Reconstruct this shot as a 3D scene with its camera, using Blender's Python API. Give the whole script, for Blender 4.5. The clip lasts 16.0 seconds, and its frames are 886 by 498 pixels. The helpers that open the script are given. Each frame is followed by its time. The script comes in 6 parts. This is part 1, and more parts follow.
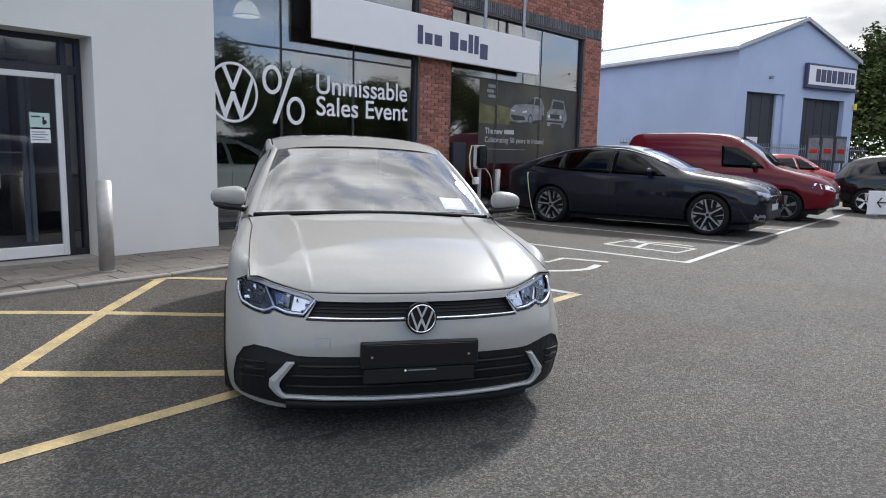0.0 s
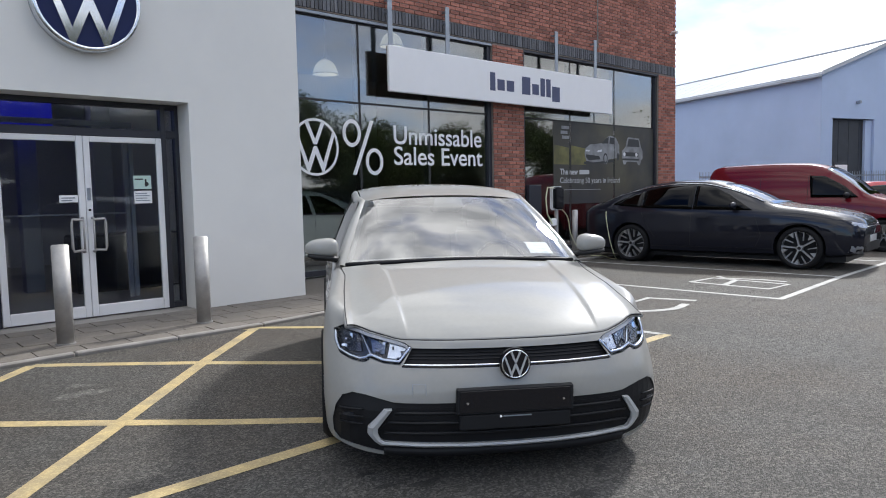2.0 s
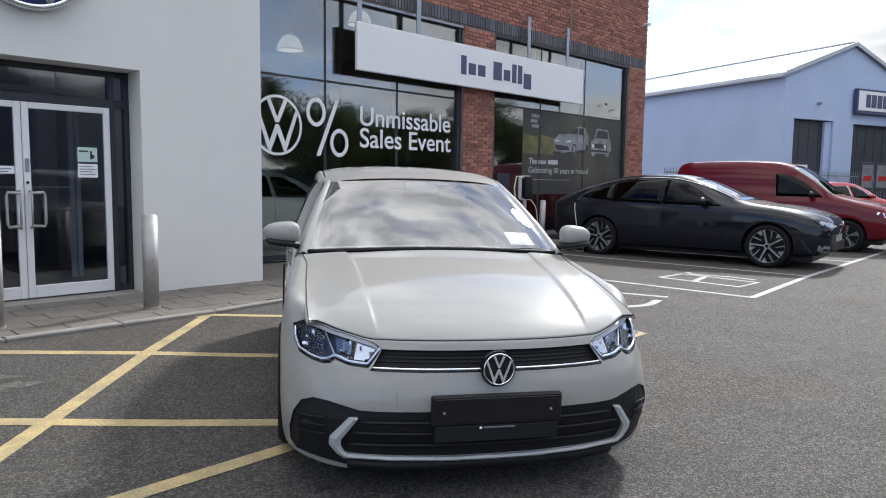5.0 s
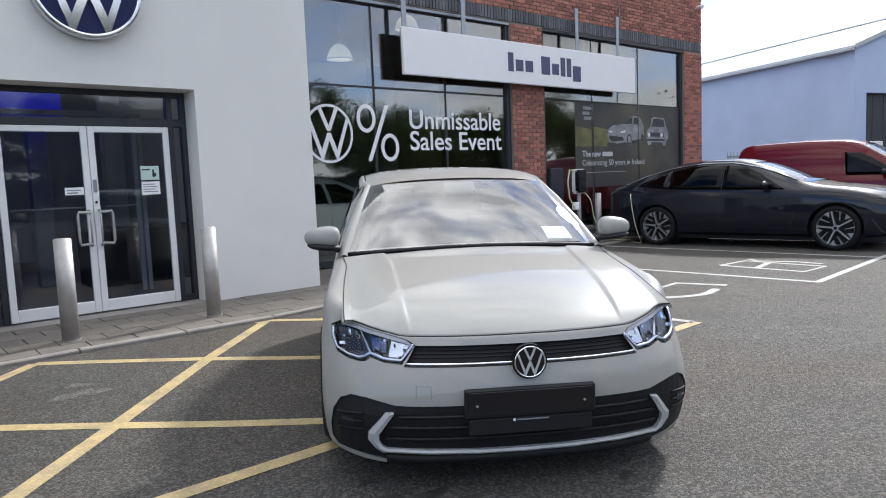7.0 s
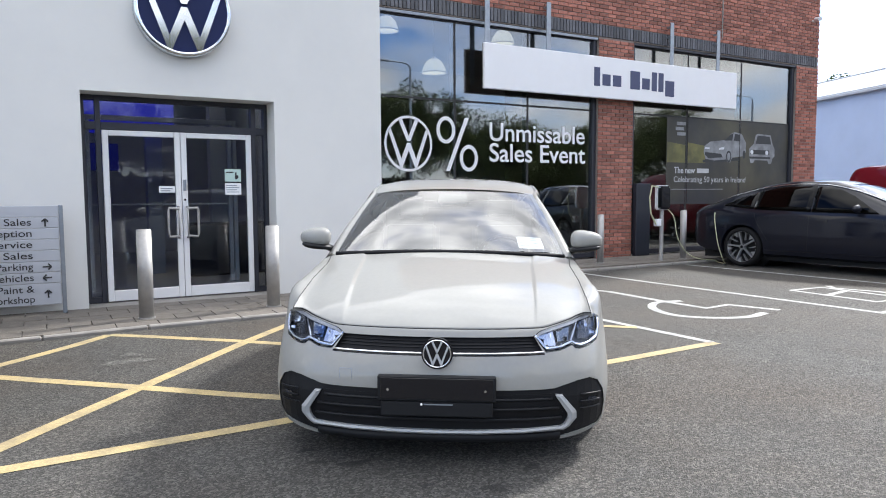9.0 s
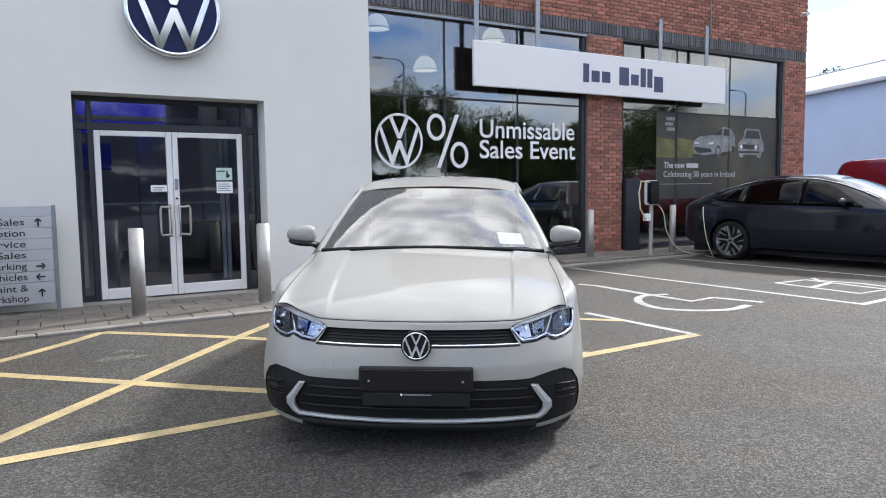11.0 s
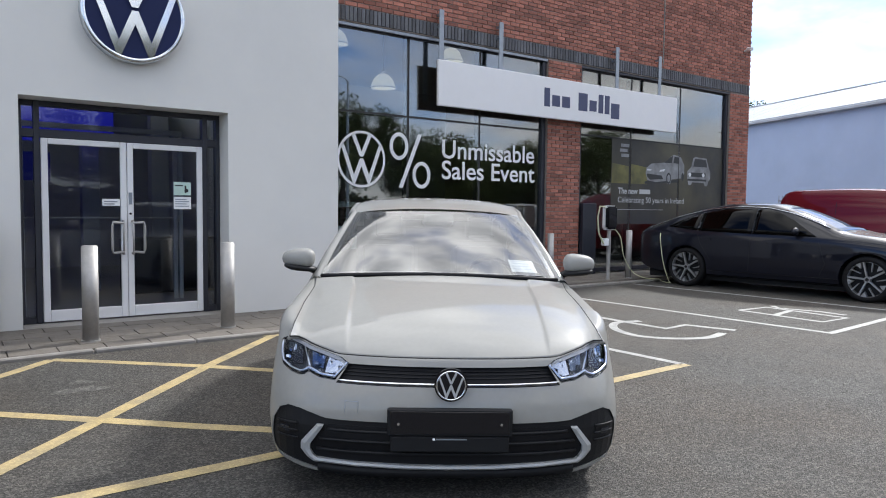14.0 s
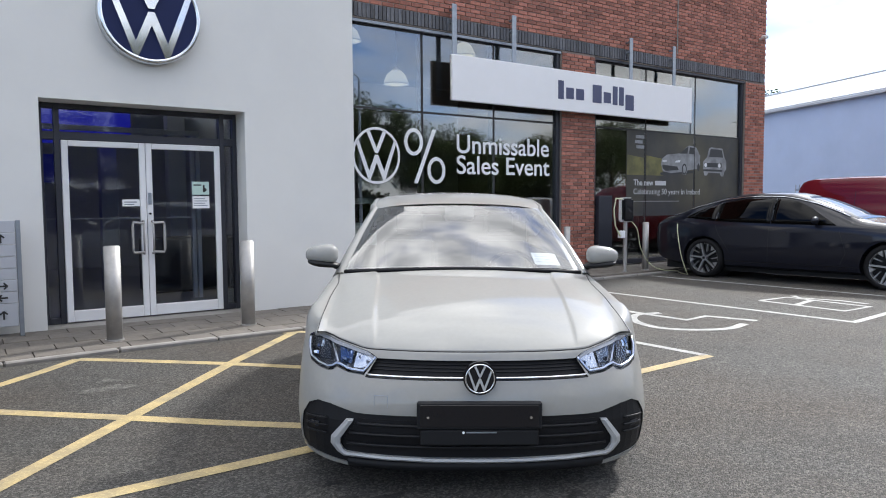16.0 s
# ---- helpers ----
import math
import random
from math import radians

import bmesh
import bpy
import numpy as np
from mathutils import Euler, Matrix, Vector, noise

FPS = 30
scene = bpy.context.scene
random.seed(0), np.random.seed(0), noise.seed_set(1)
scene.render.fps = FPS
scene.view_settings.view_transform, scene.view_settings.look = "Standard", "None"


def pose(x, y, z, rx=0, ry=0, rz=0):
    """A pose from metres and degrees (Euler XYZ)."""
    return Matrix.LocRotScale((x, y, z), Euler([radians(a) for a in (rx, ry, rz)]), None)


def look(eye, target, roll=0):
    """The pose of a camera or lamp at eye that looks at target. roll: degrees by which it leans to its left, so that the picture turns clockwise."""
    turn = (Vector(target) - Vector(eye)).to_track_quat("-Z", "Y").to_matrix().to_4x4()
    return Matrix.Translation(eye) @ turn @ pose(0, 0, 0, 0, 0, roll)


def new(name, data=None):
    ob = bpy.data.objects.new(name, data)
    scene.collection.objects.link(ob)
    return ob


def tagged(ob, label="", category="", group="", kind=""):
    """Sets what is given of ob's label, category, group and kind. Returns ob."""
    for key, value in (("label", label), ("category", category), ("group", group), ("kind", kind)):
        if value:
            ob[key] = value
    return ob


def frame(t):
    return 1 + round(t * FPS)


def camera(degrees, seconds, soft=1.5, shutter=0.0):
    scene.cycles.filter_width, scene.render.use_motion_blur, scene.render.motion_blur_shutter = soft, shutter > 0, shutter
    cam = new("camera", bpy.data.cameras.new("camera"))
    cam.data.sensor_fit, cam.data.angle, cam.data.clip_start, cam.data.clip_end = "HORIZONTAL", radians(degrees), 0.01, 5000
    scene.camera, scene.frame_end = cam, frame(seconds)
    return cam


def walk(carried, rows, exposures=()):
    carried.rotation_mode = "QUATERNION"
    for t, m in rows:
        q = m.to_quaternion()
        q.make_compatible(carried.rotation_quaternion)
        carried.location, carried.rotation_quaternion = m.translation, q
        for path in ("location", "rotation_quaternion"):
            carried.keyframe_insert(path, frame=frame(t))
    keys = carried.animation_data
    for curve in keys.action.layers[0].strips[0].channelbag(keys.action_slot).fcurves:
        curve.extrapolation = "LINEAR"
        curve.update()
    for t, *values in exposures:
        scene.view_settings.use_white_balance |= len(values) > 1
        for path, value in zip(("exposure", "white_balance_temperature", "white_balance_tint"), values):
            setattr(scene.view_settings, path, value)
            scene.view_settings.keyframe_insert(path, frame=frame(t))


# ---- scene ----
cam = camera(65.1, 16.0, soft=1.0)
PATH = [
    (0, (0.537, 1.249, 1.346), (2.015, 2.567, 1.065), 1.3),
    (0.5, (0.528, 1.219, 1.355), (1.959, 2.598, 1.128), -1.3),
    (1, (0.514, 1.231, 1.351), (1.945, 2.614, 1.151), -1.0),
    (1.5, (0.477, 1.247, 1.363), (1.844, 2.697, 1.186), -1.7),
    (2, (0.448, 1.267, 1.367), (1.784, 2.747, 1.209), -1.2),
    (2.5, (0.495, 1.343, 1.339), (1.835, 2.814, 1.134), -0.3),
    (3, (0.62, 1.492, 1.338), (1.899, 3.007, 1.078), -5.1),
    (3.5, (0.709, 1.589, 1.335), (2.03, 3.07, 1.091), -4.3),
    (4, (0.685, 1.601, 1.343), (2.06, 3.037, 1.129), -1.6),
    (6.3, (0.645, 1.593, 1.345), (2.06, 2.995, 1.16), 1.7),
    (6.5, (0.684, 1.601, 1.321), (2.046, 3.053, 1.128), 2.8),
    (7, (0.724, 1.449, 1.337), (2.005, 2.973, 1.144), -2.4),
    (7.5, (0.8, 1.175, 1.319), (1.987, 2.77, 1.1), -0.7),
    (8, (0.974, 1.011, 1.338), (2.114, 2.647, 1.185), -2.1),
    (8.2, (1.104, 0.945, 1.326), (2.023, 2.72, 1.233), -0.5),
    (8.5, (1.19, 0.836, 1.342), (2.126, 2.601, 1.255), 1.1),
    (9, (1.248, 0.602, 1.32), (2.236, 2.334, 1.163), -0.3),
    (9.5, (1.246, 0.421, 1.331), (2.222, 2.156, 1.14), 1.2),
    (9.7, (1.259, 0.407, 1.339), (2.236, 2.143, 1.158), -0.3),
    (12, (1.271, 0.611, 1.317), (2.284, 2.328, 1.155), -0.3),
    (12.5, (1.273, 0.742, 1.351), (2.302, 2.451, 1.201), 0.6),
    (13, (1.159, 0.872, 1.338), (2.251, 2.543, 1.213), 0.1),
    (13.5, (1.02, 0.918, 1.357), (2.187, 2.539, 1.242), -0.9),
    (14, (1.008, 0.945, 1.355), (2.167, 2.571, 1.242), 0.6),
    (14.5, (0.999, 0.968, 1.343), (2.159, 2.592, 1.216), -0.7),
    (15, (0.991, 0.973, 1.345), (2.161, 2.589, 1.21), 0.1),
    (15.5, (0.96, 0.967, 1.357), (2.09, 2.611, 1.221), -0.2),
    (16, (0.956, 0.979, 1.347), (2.085, 2.626, 1.221), -0.4),
]
walk(cam, [(t, look(eye, target, roll)) for t, eye, target, roll in PATH], [(0, 0.88), (1, 0.88), (2, 0.91), (2.5, 0.98), (3, 1.12), (3.5, 1.18), (4.2, 1.0), (6.5, 0.92), (7, 1.06), (7.5, 1.16), (8.2, 1.35), (9, 1.43), (9.7, 1.44), (12, 1.16), (12.5, 1.21), (13, 1.14), (13.5, 0.98), (14, 0.98), (15, 1.04), (16, 1.14)])

# ---- world, sun ----
world = bpy.data.worlds.new("sky")
scene.world = world
world.use_nodes = True
wn, wl = world.node_tree.nodes, world.node_tree.links
wn.clear()
SUN_EL, SUN_AZ = 38.0, 15.0  # the sun stands along the front, veiled by thin cloud


def build_sky():
    out = wn.new("ShaderNodeOutputWorld")
    back = wn.new("ShaderNodeBackground")
    sky = wn.new("ShaderNodeTexSky")
    sky.sky_type, sky.sun_disc = "NISHITA", False
    sky.sun_elevation, sky.sun_rotation = radians(SUN_EL), radians(90 - SUN_AZ)
    sky.air_density, sky.dust_density, sky.ozone_density = 1.0, 0.3, 4.0
    gain = wn.new("ShaderNodeVectorMath")
    gain.operation = "MULTIPLY"
    gain.inputs[1].default_value = (0.088, 0.105, 0.138)
    wl.new(sky.outputs[0], gain.inputs[0])
    co = wn.new("ShaderNodeTexCoord")
    mp = wn.new("ShaderNodeMapping")
    mp.inputs["Scale"].default_value = (1.0, 1.0, 2.6)
    wl.new(co.outputs["Generated"], mp.inputs[0])
    n1 = wn.new("ShaderNodeTexNoise")
    n1.inputs["Scale"].default_value, n1.inputs["Detail"].default_value = 2.3, 9.0
    n1.inputs["Roughness"].default_value = 0.55
    wl.new(mp.outputs[0], n1.inputs["Vector"])
    cover = wn.new("ShaderNodeValToRGB")
    cover.color_ramp.elements[0].position, cover.color_ramp.elements[1].position = 0.42, 0.60
    # more cloud overhead than near the horizon
    lean = wn.new("ShaderNodeVectorMath")
    lean.operation = "DOT_PRODUCT"
    lean.inputs[1].default_value = (0.04, 0.0, 0.075)
    wl.new(co.outputs["Generated"], lean.inputs[0])
    total = wn.new("ShaderNodeMath")
    wl.new(n1.outputs[0], total.inputs[0])
    wl.new(lean.outputs["Value"], total.inputs[1])
    wl.new(total.outputs[0], cover.inputs[0])
    n2 = wn.new("ShaderNodeTexNoise")
    n2.inputs["Scale"].default_value, n2.inputs["Detail"].default_value = 5.5, 9.0
    wl.new(mp.outputs[0], n2.inputs["Vector"])
    tone = wn.new("ShaderNodeValToRGB")
    tone.color_ramp.elements[0].position, tone.color_ramp.elements[1].position = 0.34, 0.67
    tone.color_ramp.elements[0].color = (0.56, 0.575, 0.60, 1)
    tone.color_ramp.elements[1].color = (1.22, 1.225, 1.24, 1)
    wl.new(n2.outputs[0], tone.inputs[0])
    sep = wn.new("ShaderNodeSeparateXYZ")
    wl.new(co.outputs["Generated"], sep.inputs[0])
    fall = wn.new("ShaderNodeMapRange")
    for k, v in enumerate((0.0, 1.0, 0.66, 1.45)):
        fall.inputs[k + 1].default_value = v
    wl.new(sep.outputs[2], fall.inputs[0])
    lift = wn.new("ShaderNodeVectorMath")
    lift.operation = "SCALE"
    wl.new(tone.outputs[0], lift.inputs[0])
    wl.new(fall.outputs[0], lift.inputs["Scale"])
    mix = wn.new("ShaderNodeMixRGB")
    wl.new(cover.outputs[0], mix.inputs[0])
    wl.new(gain.outputs[0], mix.inputs[1])
    wl.new(lift.outputs[0], mix.inputs[2])
    wl.new(mix.outputs[0], back.inputs[0])
    back.inputs[1].default_value = 0.9
    wl.new(back.outputs[0], out.inputs[0])


build_sky()
sun_data = bpy.data.lights.new("sun", "SUN")
sun_data.energy, sun_data.angle, sun_data.color = 2.2, radians(5), (1.0, 0.98, 0.955)
sun = new("sun", sun_data)
az, el = radians(SUN_AZ), radians(SUN_EL)
sun.matrix_world = look((0, 0, 0), (-math.cos(az) * math.cos(el), -math.sin(az) * math.cos(el), -math.sin(el)))

# ---- materials ----


def mat(name, col, rough=0.5, metal=0.0, var=0.12, scale=3.0, bump=0.0, bscale=150.0, coat=0.0, island=0.0, objrand=0.0,
        stain=None, stain_scale=0.7, stain_amt=0.0, speck=0.0, speck_scale=300.0, spec=0.5, rvar=0.0, deep=0.004):
    m = bpy.data.materials.new(name)
    m.use_nodes = True
    t = m.node_tree
    N, L = t.nodes, t.links
    b = N["Principled BSDF"]
    b.inputs["Roughness"].default_value, b.inputs["Metallic"].default_value = rough, metal
    b.inputs["Specular IOR Level"].default_value = spec
    if coat:
        b.inputs["Coat Weight"].default_value, b.inputs["Coat Roughness"].default_value = coat, 0.03
    geo = N.new("ShaderNodeNewGeometry")
    pos = geo.outputs["Position"]
    cur = None

    def rgb(c):
        n = N.new("ShaderNodeRGB")
        n.outputs[0].default_value = (*c, 1)
        return n.outputs[0]

    def noise_tex(sc, det=6.0, rou=0.6):
        n = N.new("ShaderNodeTexNoise")
        n.inputs["Scale"].default_value, n.inputs["Detail"].default_value, n.inputs["Roughness"].default_value = sc, det, rou
        L.new(pos, n.inputs["Vector"])
        return n.outputs[0]

    def scaled(src, lo, hi, a=0.25, z=0.75):
        n = N.new("ShaderNodeMapRange")
        n.inputs[1].default_value, n.inputs[2].default_value, n.inputs[3].default_value, n.inputs[4].default_value = a, z, lo, hi
        L.new(src, n.inputs[0])
        return n.outputs[0]

    def times(c, f):
        n = N.new("ShaderNodeVectorMath")
        n.operation = "SCALE"
        L.new(c, n.inputs[0])
        L.new(f, n.inputs["Scale"])
        return n.outputs[0]

    cur = rgb(col)
    if stain is not None:
        mx = N.new("ShaderNodeMixRGB")
        L.new(scaled(noise_tex(stain_scale, 7.0, 0.62), 0, stain_amt, 0.42, 0.66), mx.inputs[0])
        L.new(cur, mx.inputs[1])
        mx.inputs[2].default_value = (*stain, 1)
        cur = mx.outputs[0]
    if var:
        cur = times(cur, scaled(noise_tex(scale), 1 - var, 1 + var))
    if speck:
        v = N.new("ShaderNodeTexVoronoi")
        v.inputs["Scale"].default_value = speck_scale
        L.new(pos, v.inputs["Vector"])
        sp = N.new("ShaderNodeSeparateColor")
        L.new(v.outputs["Color"], sp.inputs[0])
        few = N.new("ShaderNodeMath")
        few.operation = "POWER"
        few.inputs[1].default_value = 2.2
        L.new(sp.outputs[0], few.inputs[0])
        cur = times(cur, scaled(few.outputs[0], 1 - 0.6 * speck, 1 + speck * 2.0, 0.0, 1.0))
    if island:
        cur = times(cur, scaled(geo.outputs["Random Per Island"], 1 - island, 1 + island, 0, 1))
    if objrand:
        oi = N.new("ShaderNodeObjectInfo")
        cur = times(cur, scaled(oi.outputs["Random"], 1 - objrand, 1 + objrand, 0, 1))
    L.new(cur, b.inputs["Base Color"])
    if rvar:
        L.new(scaled(noise_tex(scale * 2.3), max(0.02, rough - rvar), min(1, rough + rvar)), b.inputs["Roughness"])
    if bump:
        bp = N.new("ShaderNodeBump")
        bp.inputs["Strength"].default_value, bp.inputs["Distance"].default_value = bump, deep
        L.new(noise_tex(bscale, 4.0, 0.6), bp.inputs["Height"])
        L.new(bp.outputs[0], b.inputs["Normal"])
    return m


def glass_mat(name, tint, ior=1.6, rough=0.0):
    m = bpy.data.materials.new(name)
    m.use_nodes = True
    N, L = m.node_tree.nodes, m.node_tree.links
    N.clear()
    out, mix = N.new("ShaderNodeOutputMaterial"), N.new("ShaderNodeMixShader")
    tr, gl = N.new("ShaderNodeBsdfTransparent"), N.new("ShaderNodeBsdfGlossy")
    tr.inputs[0].default_value = (*tint, 1)
    gl.inputs["Roughness"].default_value = rough
    # gloss grows towards grazing angles, alike on both faces of a pane
    face, power, share = N.new("ShaderNodeLayerWeight"), N.new("ShaderNodeMath"), N.new("ShaderNodeMapRange")
    face.inputs[0].default_value = 0.5
    power.operation = "POWER"
    power.inputs[1].default_value = 5.0
    share.inputs[3].default_value, share.inputs[4].default_value = ((ior - 1) / (ior + 1)) ** 2, 1.0
    L.new(face.outputs["Facing"], power.inputs[0])
    L.new(power.outputs[0], share.inputs[0])
    L.new(share.outputs[0], mix.inputs[0])
    L.new(tr.outputs[0], mix.inputs[1])
    L.new(gl.outputs[0], mix.inputs[2])
    L.new(mix.outputs[0], out.inputs[0])
    return m


def glow_mat(name, col, strength):
    m = bpy.data.materials.new(name)
    m.use_nodes = True
    b = m.node_tree.nodes["Principled BSDF"]
    b.inputs["Base Color"].default_value = (*col, 1)
    b.inputs["Emission Color"].default_value = (*col, 1)
    b.inputs["Emission Strength"].default_value = strength
    return m


M_ASPHALT = mat("asphalt", (0.056, 0.0535, 0.048), 0.82, var=0.18, scale=1.1, bump=1.0, bscale=110, deep=0.011, speck=0.72, speck_scale=95, stain=(0.057, 0.047, 0.037), stain_amt=0.9, stain_scale=0.42)
M_YELLOW = mat("yellow_road_paint", (0.44, 0.34, 0.165), 0.75, var=0.12, scale=6, bump=0.6, bscale=130, stain=(0.27, 0.225, 0.14), stain_amt=0.8, stain_scale=3.5, speck=0.14, speck_scale=110)
M_WHITEPAINT = mat("white_road_paint", (0.38, 0.38, 0.365), 0.75, var=0.12, scale=6, bump=0.6, bscale=130, stain=(0.25, 0.25, 0.245), stain_amt=0.8, stain_scale=3.5, speck=0.14, speck_scale=110)
M_RENDER = mat("white_render", (0.705, 0.70, 0.672), 0.85, var=0.025, scale=1.3, bump=0.12, bscale=60, stain=(0.645, 0.645, 0.63), stain_amt=0.5, stain_scale=0.9)
M_BRICK = mat("red_brick", (0.355, 0.142, 0.102), 0.88, var=0.22, scale=30, bump=0.5, bscale=120, island=0.38, stain=(0.22, 0.095, 0.075), stain_amt=0.5, stain_scale=14)
M_BRICKPIECE = mat("red_brick_piece", (0.355, 0.142, 0.102), 0.88, var=0.22, scale=30, bump=0.5, bscale=120, objrand=0.38, stain=(0.22, 0.095, 0.075), stain_amt=0.5, stain_scale=14)
M_DARKBRICK = mat("blue_grey_brick", (0.105, 0.108, 0.12), 0.7, var=0.2, scale=20, bump=0.4, objrand=0.35)
M_MORTAR = mat("mortar", (0.25, 0.21, 0.185), 0.95, var=0.15, scale=20, bump=0.5, bscale=200)
M_FRAME = mat("dark_grey_aluminium", (0.0358, 0.0377, 0.0486), 0.4, metal=0.3, var=0.06)
M_ALU = mat("satin_white_aluminium", (0.80, 0.80, 0.80), 0.4, metal=0.15, var=0.04)
M_STEEL = mat("brushed_stainless_steel", (0.42, 0.41, 0.395), 0.58, metal=0.6, var=0.12, scale=12, rvar=0.1)
M_GALV = mat("galvanised_steel", (0.30, 0.33, 0.37), 0.45, metal=0.7, var=0.15, scale=9)
M_SIGNWHITE = mat("white_sign_panel", (0.80, 0.80, 0.81), 0.45, var=0.02)
M_SIGNBLUE = mat("dark_blue_sign_paint", (0.05, 0.06, 0.13), 0.45, var=0.05)
M_VINYL = mat("white_window_vinyl", (0.82, 0.83, 0.84), 0.6, var=0.02)
M_PAVE = mat("concrete_paver", (0.155, 0.138, 0.118), 0.9, var=0.15, scale=9, bump=0.5, bscale=140, objrand=0.10, stain=(0.11, 0.10, 0.087), stain_amt=0.6, stain_scale=2.2, speck=0.12, speck_scale=160)
M_KERB = mat("concrete_kerb", (0.27, 0.255, 0.235), 0.9, var=0.12, scale=9, bump=0.4, objrand=0.1, stain=(0.17, 0.16, 0.145), stain_amt=0.6, stain_scale=3)
M_JOINT = mat("paving_joint_sand", (0.125, 0.112, 0.095), 0.95, var=0.2, scale=30)
M_GLASS = glass_mat("shop_window_glass", (0.80, 0.84, 0.84), 2.7)
M_DOORGLASS = glass_mat("door_glass", (0.76, 0.80, 0.82), 1.62)
M_RUBBER = mat("tyre_rubber", (0.012, 0.012, 0.013), 0.85, spec=0.2, var=0.2, scale=20)
M_BLACK = mat("black_plastic", (0.011, 0.0115, 0.013), 0.5, spec=0.25, var=0.15, scale=15, bump=0.1, bscale=400)
M_GLOSSBLACK = mat("gloss_black", (0.008, 0.008, 0.01), 0.12, var=0.05)
M_CHROME = mat("chrome", (0.86, 0.87, 0.88), 0.08, metal=1.0, var=0.03)
M_FLOORIN = mat("grey_showroom_tile", (0.34, 0.34, 0.34), 0.3, var=0.06, scale=0.8)
M_WALLIN = mat("showroom_wall_paint", (0.52, 0.53, 0.55), 0.8, var=0.05, scale=0.8)
M_CEIL = mat("showroom_ceiling_paint", (0.42, 0.42, 0.41), 0.9, var=0.04)
M_BLUEPAINT = mat("pale_blue_wall_paint", (0.44, 0.53, 0.71), 0.75, var=0.05, scale=0.6, stain=(0.38, 0.47, 0.64), stain_amt=0.5, stain_scale=0.25)
M_ROOFMETAL = mat("light_grey_metal_roof", (0.44, 0.46, 0.49), 0.55, var=0.14, scale=0.7, stain=(0.42, 0.45, 0.48), stain_amt=0.6, stain_scale=0.8)
M_DARKDOOR = mat("dark_door_paint", (0.05, 0.055, 0.065), 0.5, metal=0.3, var=0.1)


def paint(name, col, flake=0.0, rough=0.4, spec=0.08, coat=1.0):
    return mat(name, col, rough, metal=flake, var=0.03, scale=40, coat=coat, spec=spec)


M_DARKGLASS = glass_mat("privacy_glass", (0.012, 0.014, 0.016), 1.35)
M_TRIMIN = mat("car_interior_trim", (0.17, 0.175, 0.18), 0.8, var=0.1)

# ---- mesh helpers ----


def part(name, bm, material, parent=None, label="", smooth=False):
    me = bpy.data.meshes.new(name)
    bm.normal_update()
    bm.to_mesh(me)
    bm.free()
    if material is not None:
        me.materials.append(material)
    if smooth:
        for p in me.polygons:
            p.use_smooth = True
    ob = new(name, me)
    if parent is not None:
        ob.parent = parent
    if label:
        tagged(ob, label)
    return ob


def thing(name, m, label, category, group="", kind=""):
    e = new(name)
    e.matrix_world = m
    e.empty_display_size = 0.1
    return tagged(e, label, category, group, kind)


def box(x0, x1, y0, y1, z0, z1, bevel=0.0, bm=None, seg=1):
    own = bm is None
    b = bmesh.new()
    bmesh.ops.create_cube(b, size=1)
    for v in b.verts:
        v.co = Vector((x0 + (v.co.x + 0.5) * (x1 - x0), y0 + (v.co.y + 0.5) * (y1 - y0), z0 + (v.co.z + 0.5) * (z1 - z0)))
    if bevel:
        bmesh.ops.bevel(b, geom=b.edges[:], offset=bevel, segments=seg, affect="EDGES", clamp_overlap=True)
    if own:
        return b
    join(bm, b)
    return bm


def join(bm, b):
    me = bpy.data.meshes.new("tmp")
    b.to_mesh(me)
    b.free()
    bm.from_mesh(me)
    bpy.data.meshes.remove(me)


def cyl(r0, r1, z0, z1, seg=24, m=None, bevel=0.0, bm=None):
    b = bmesh.new()
    bmesh.ops.create_cone(b, cap_ends=True, segments=seg, radius1=r0, radius2=r1, depth=z1 - z0)
    for v in b.verts:
        v.co.z += (z0 + z1) / 2
    if bevel:
        es = [e for e in b.edges if len(e.link_faces) == 2 and any(len(f.verts) > 4 for f in e.link_faces)]
        bmesh.ops.bevel(b, geom=es, offset=bevel, segments=2, affect="EDGES")
    if m is not None:
        b.transform(m)
    if bm is not None:
        join(bm, b)
        return bm
    return b


def tube(points, r, seg=8, bm=None, closed=False):
    """A round tube along a list of points."""
    b = bmesh.new()
    pts = [Vector(p) for p in points]
    n = len(pts)
    rings = []
    u = None
    for i, p in enumerate(pts):
        a, c = pts[(i - 1) % n] if (i or closed) else p, pts[(i + 1) % n] if (i < n - 1 or closed) else p
        d = (c - a).normalized()
        ref = Vector((0, 0, 1)) if abs(d.z) < 0.9 else Vector((1, 0, 0))
        if u is not None and d.cross(u).length > 0.1:
            ref = u
        s = d.cross(ref).normalized()
        u = s.cross(d)
        rings.append([b.verts.new(p + r * (math.cos(2 * math.pi * k / seg) * s + math.sin(2 * math.pi * k / seg) * u)) for k in range(seg)])
    for i in range(n if closed else n - 1):
        A, B = rings[i], rings[(i + 1) % n]
        for k in range(seg):
            b.faces.new((A[k], A[(k + 1) % seg], B[(k + 1) % seg], B[k]))
    if not closed:
        b.faces.new(rings[0][::-1])
        b.faces.new(rings[-1])
    bmesh.ops.recalc_face_normals(b, faces=b.faces[:])
    if bm is not None:
        join(bm, b)
        return bm
    return b


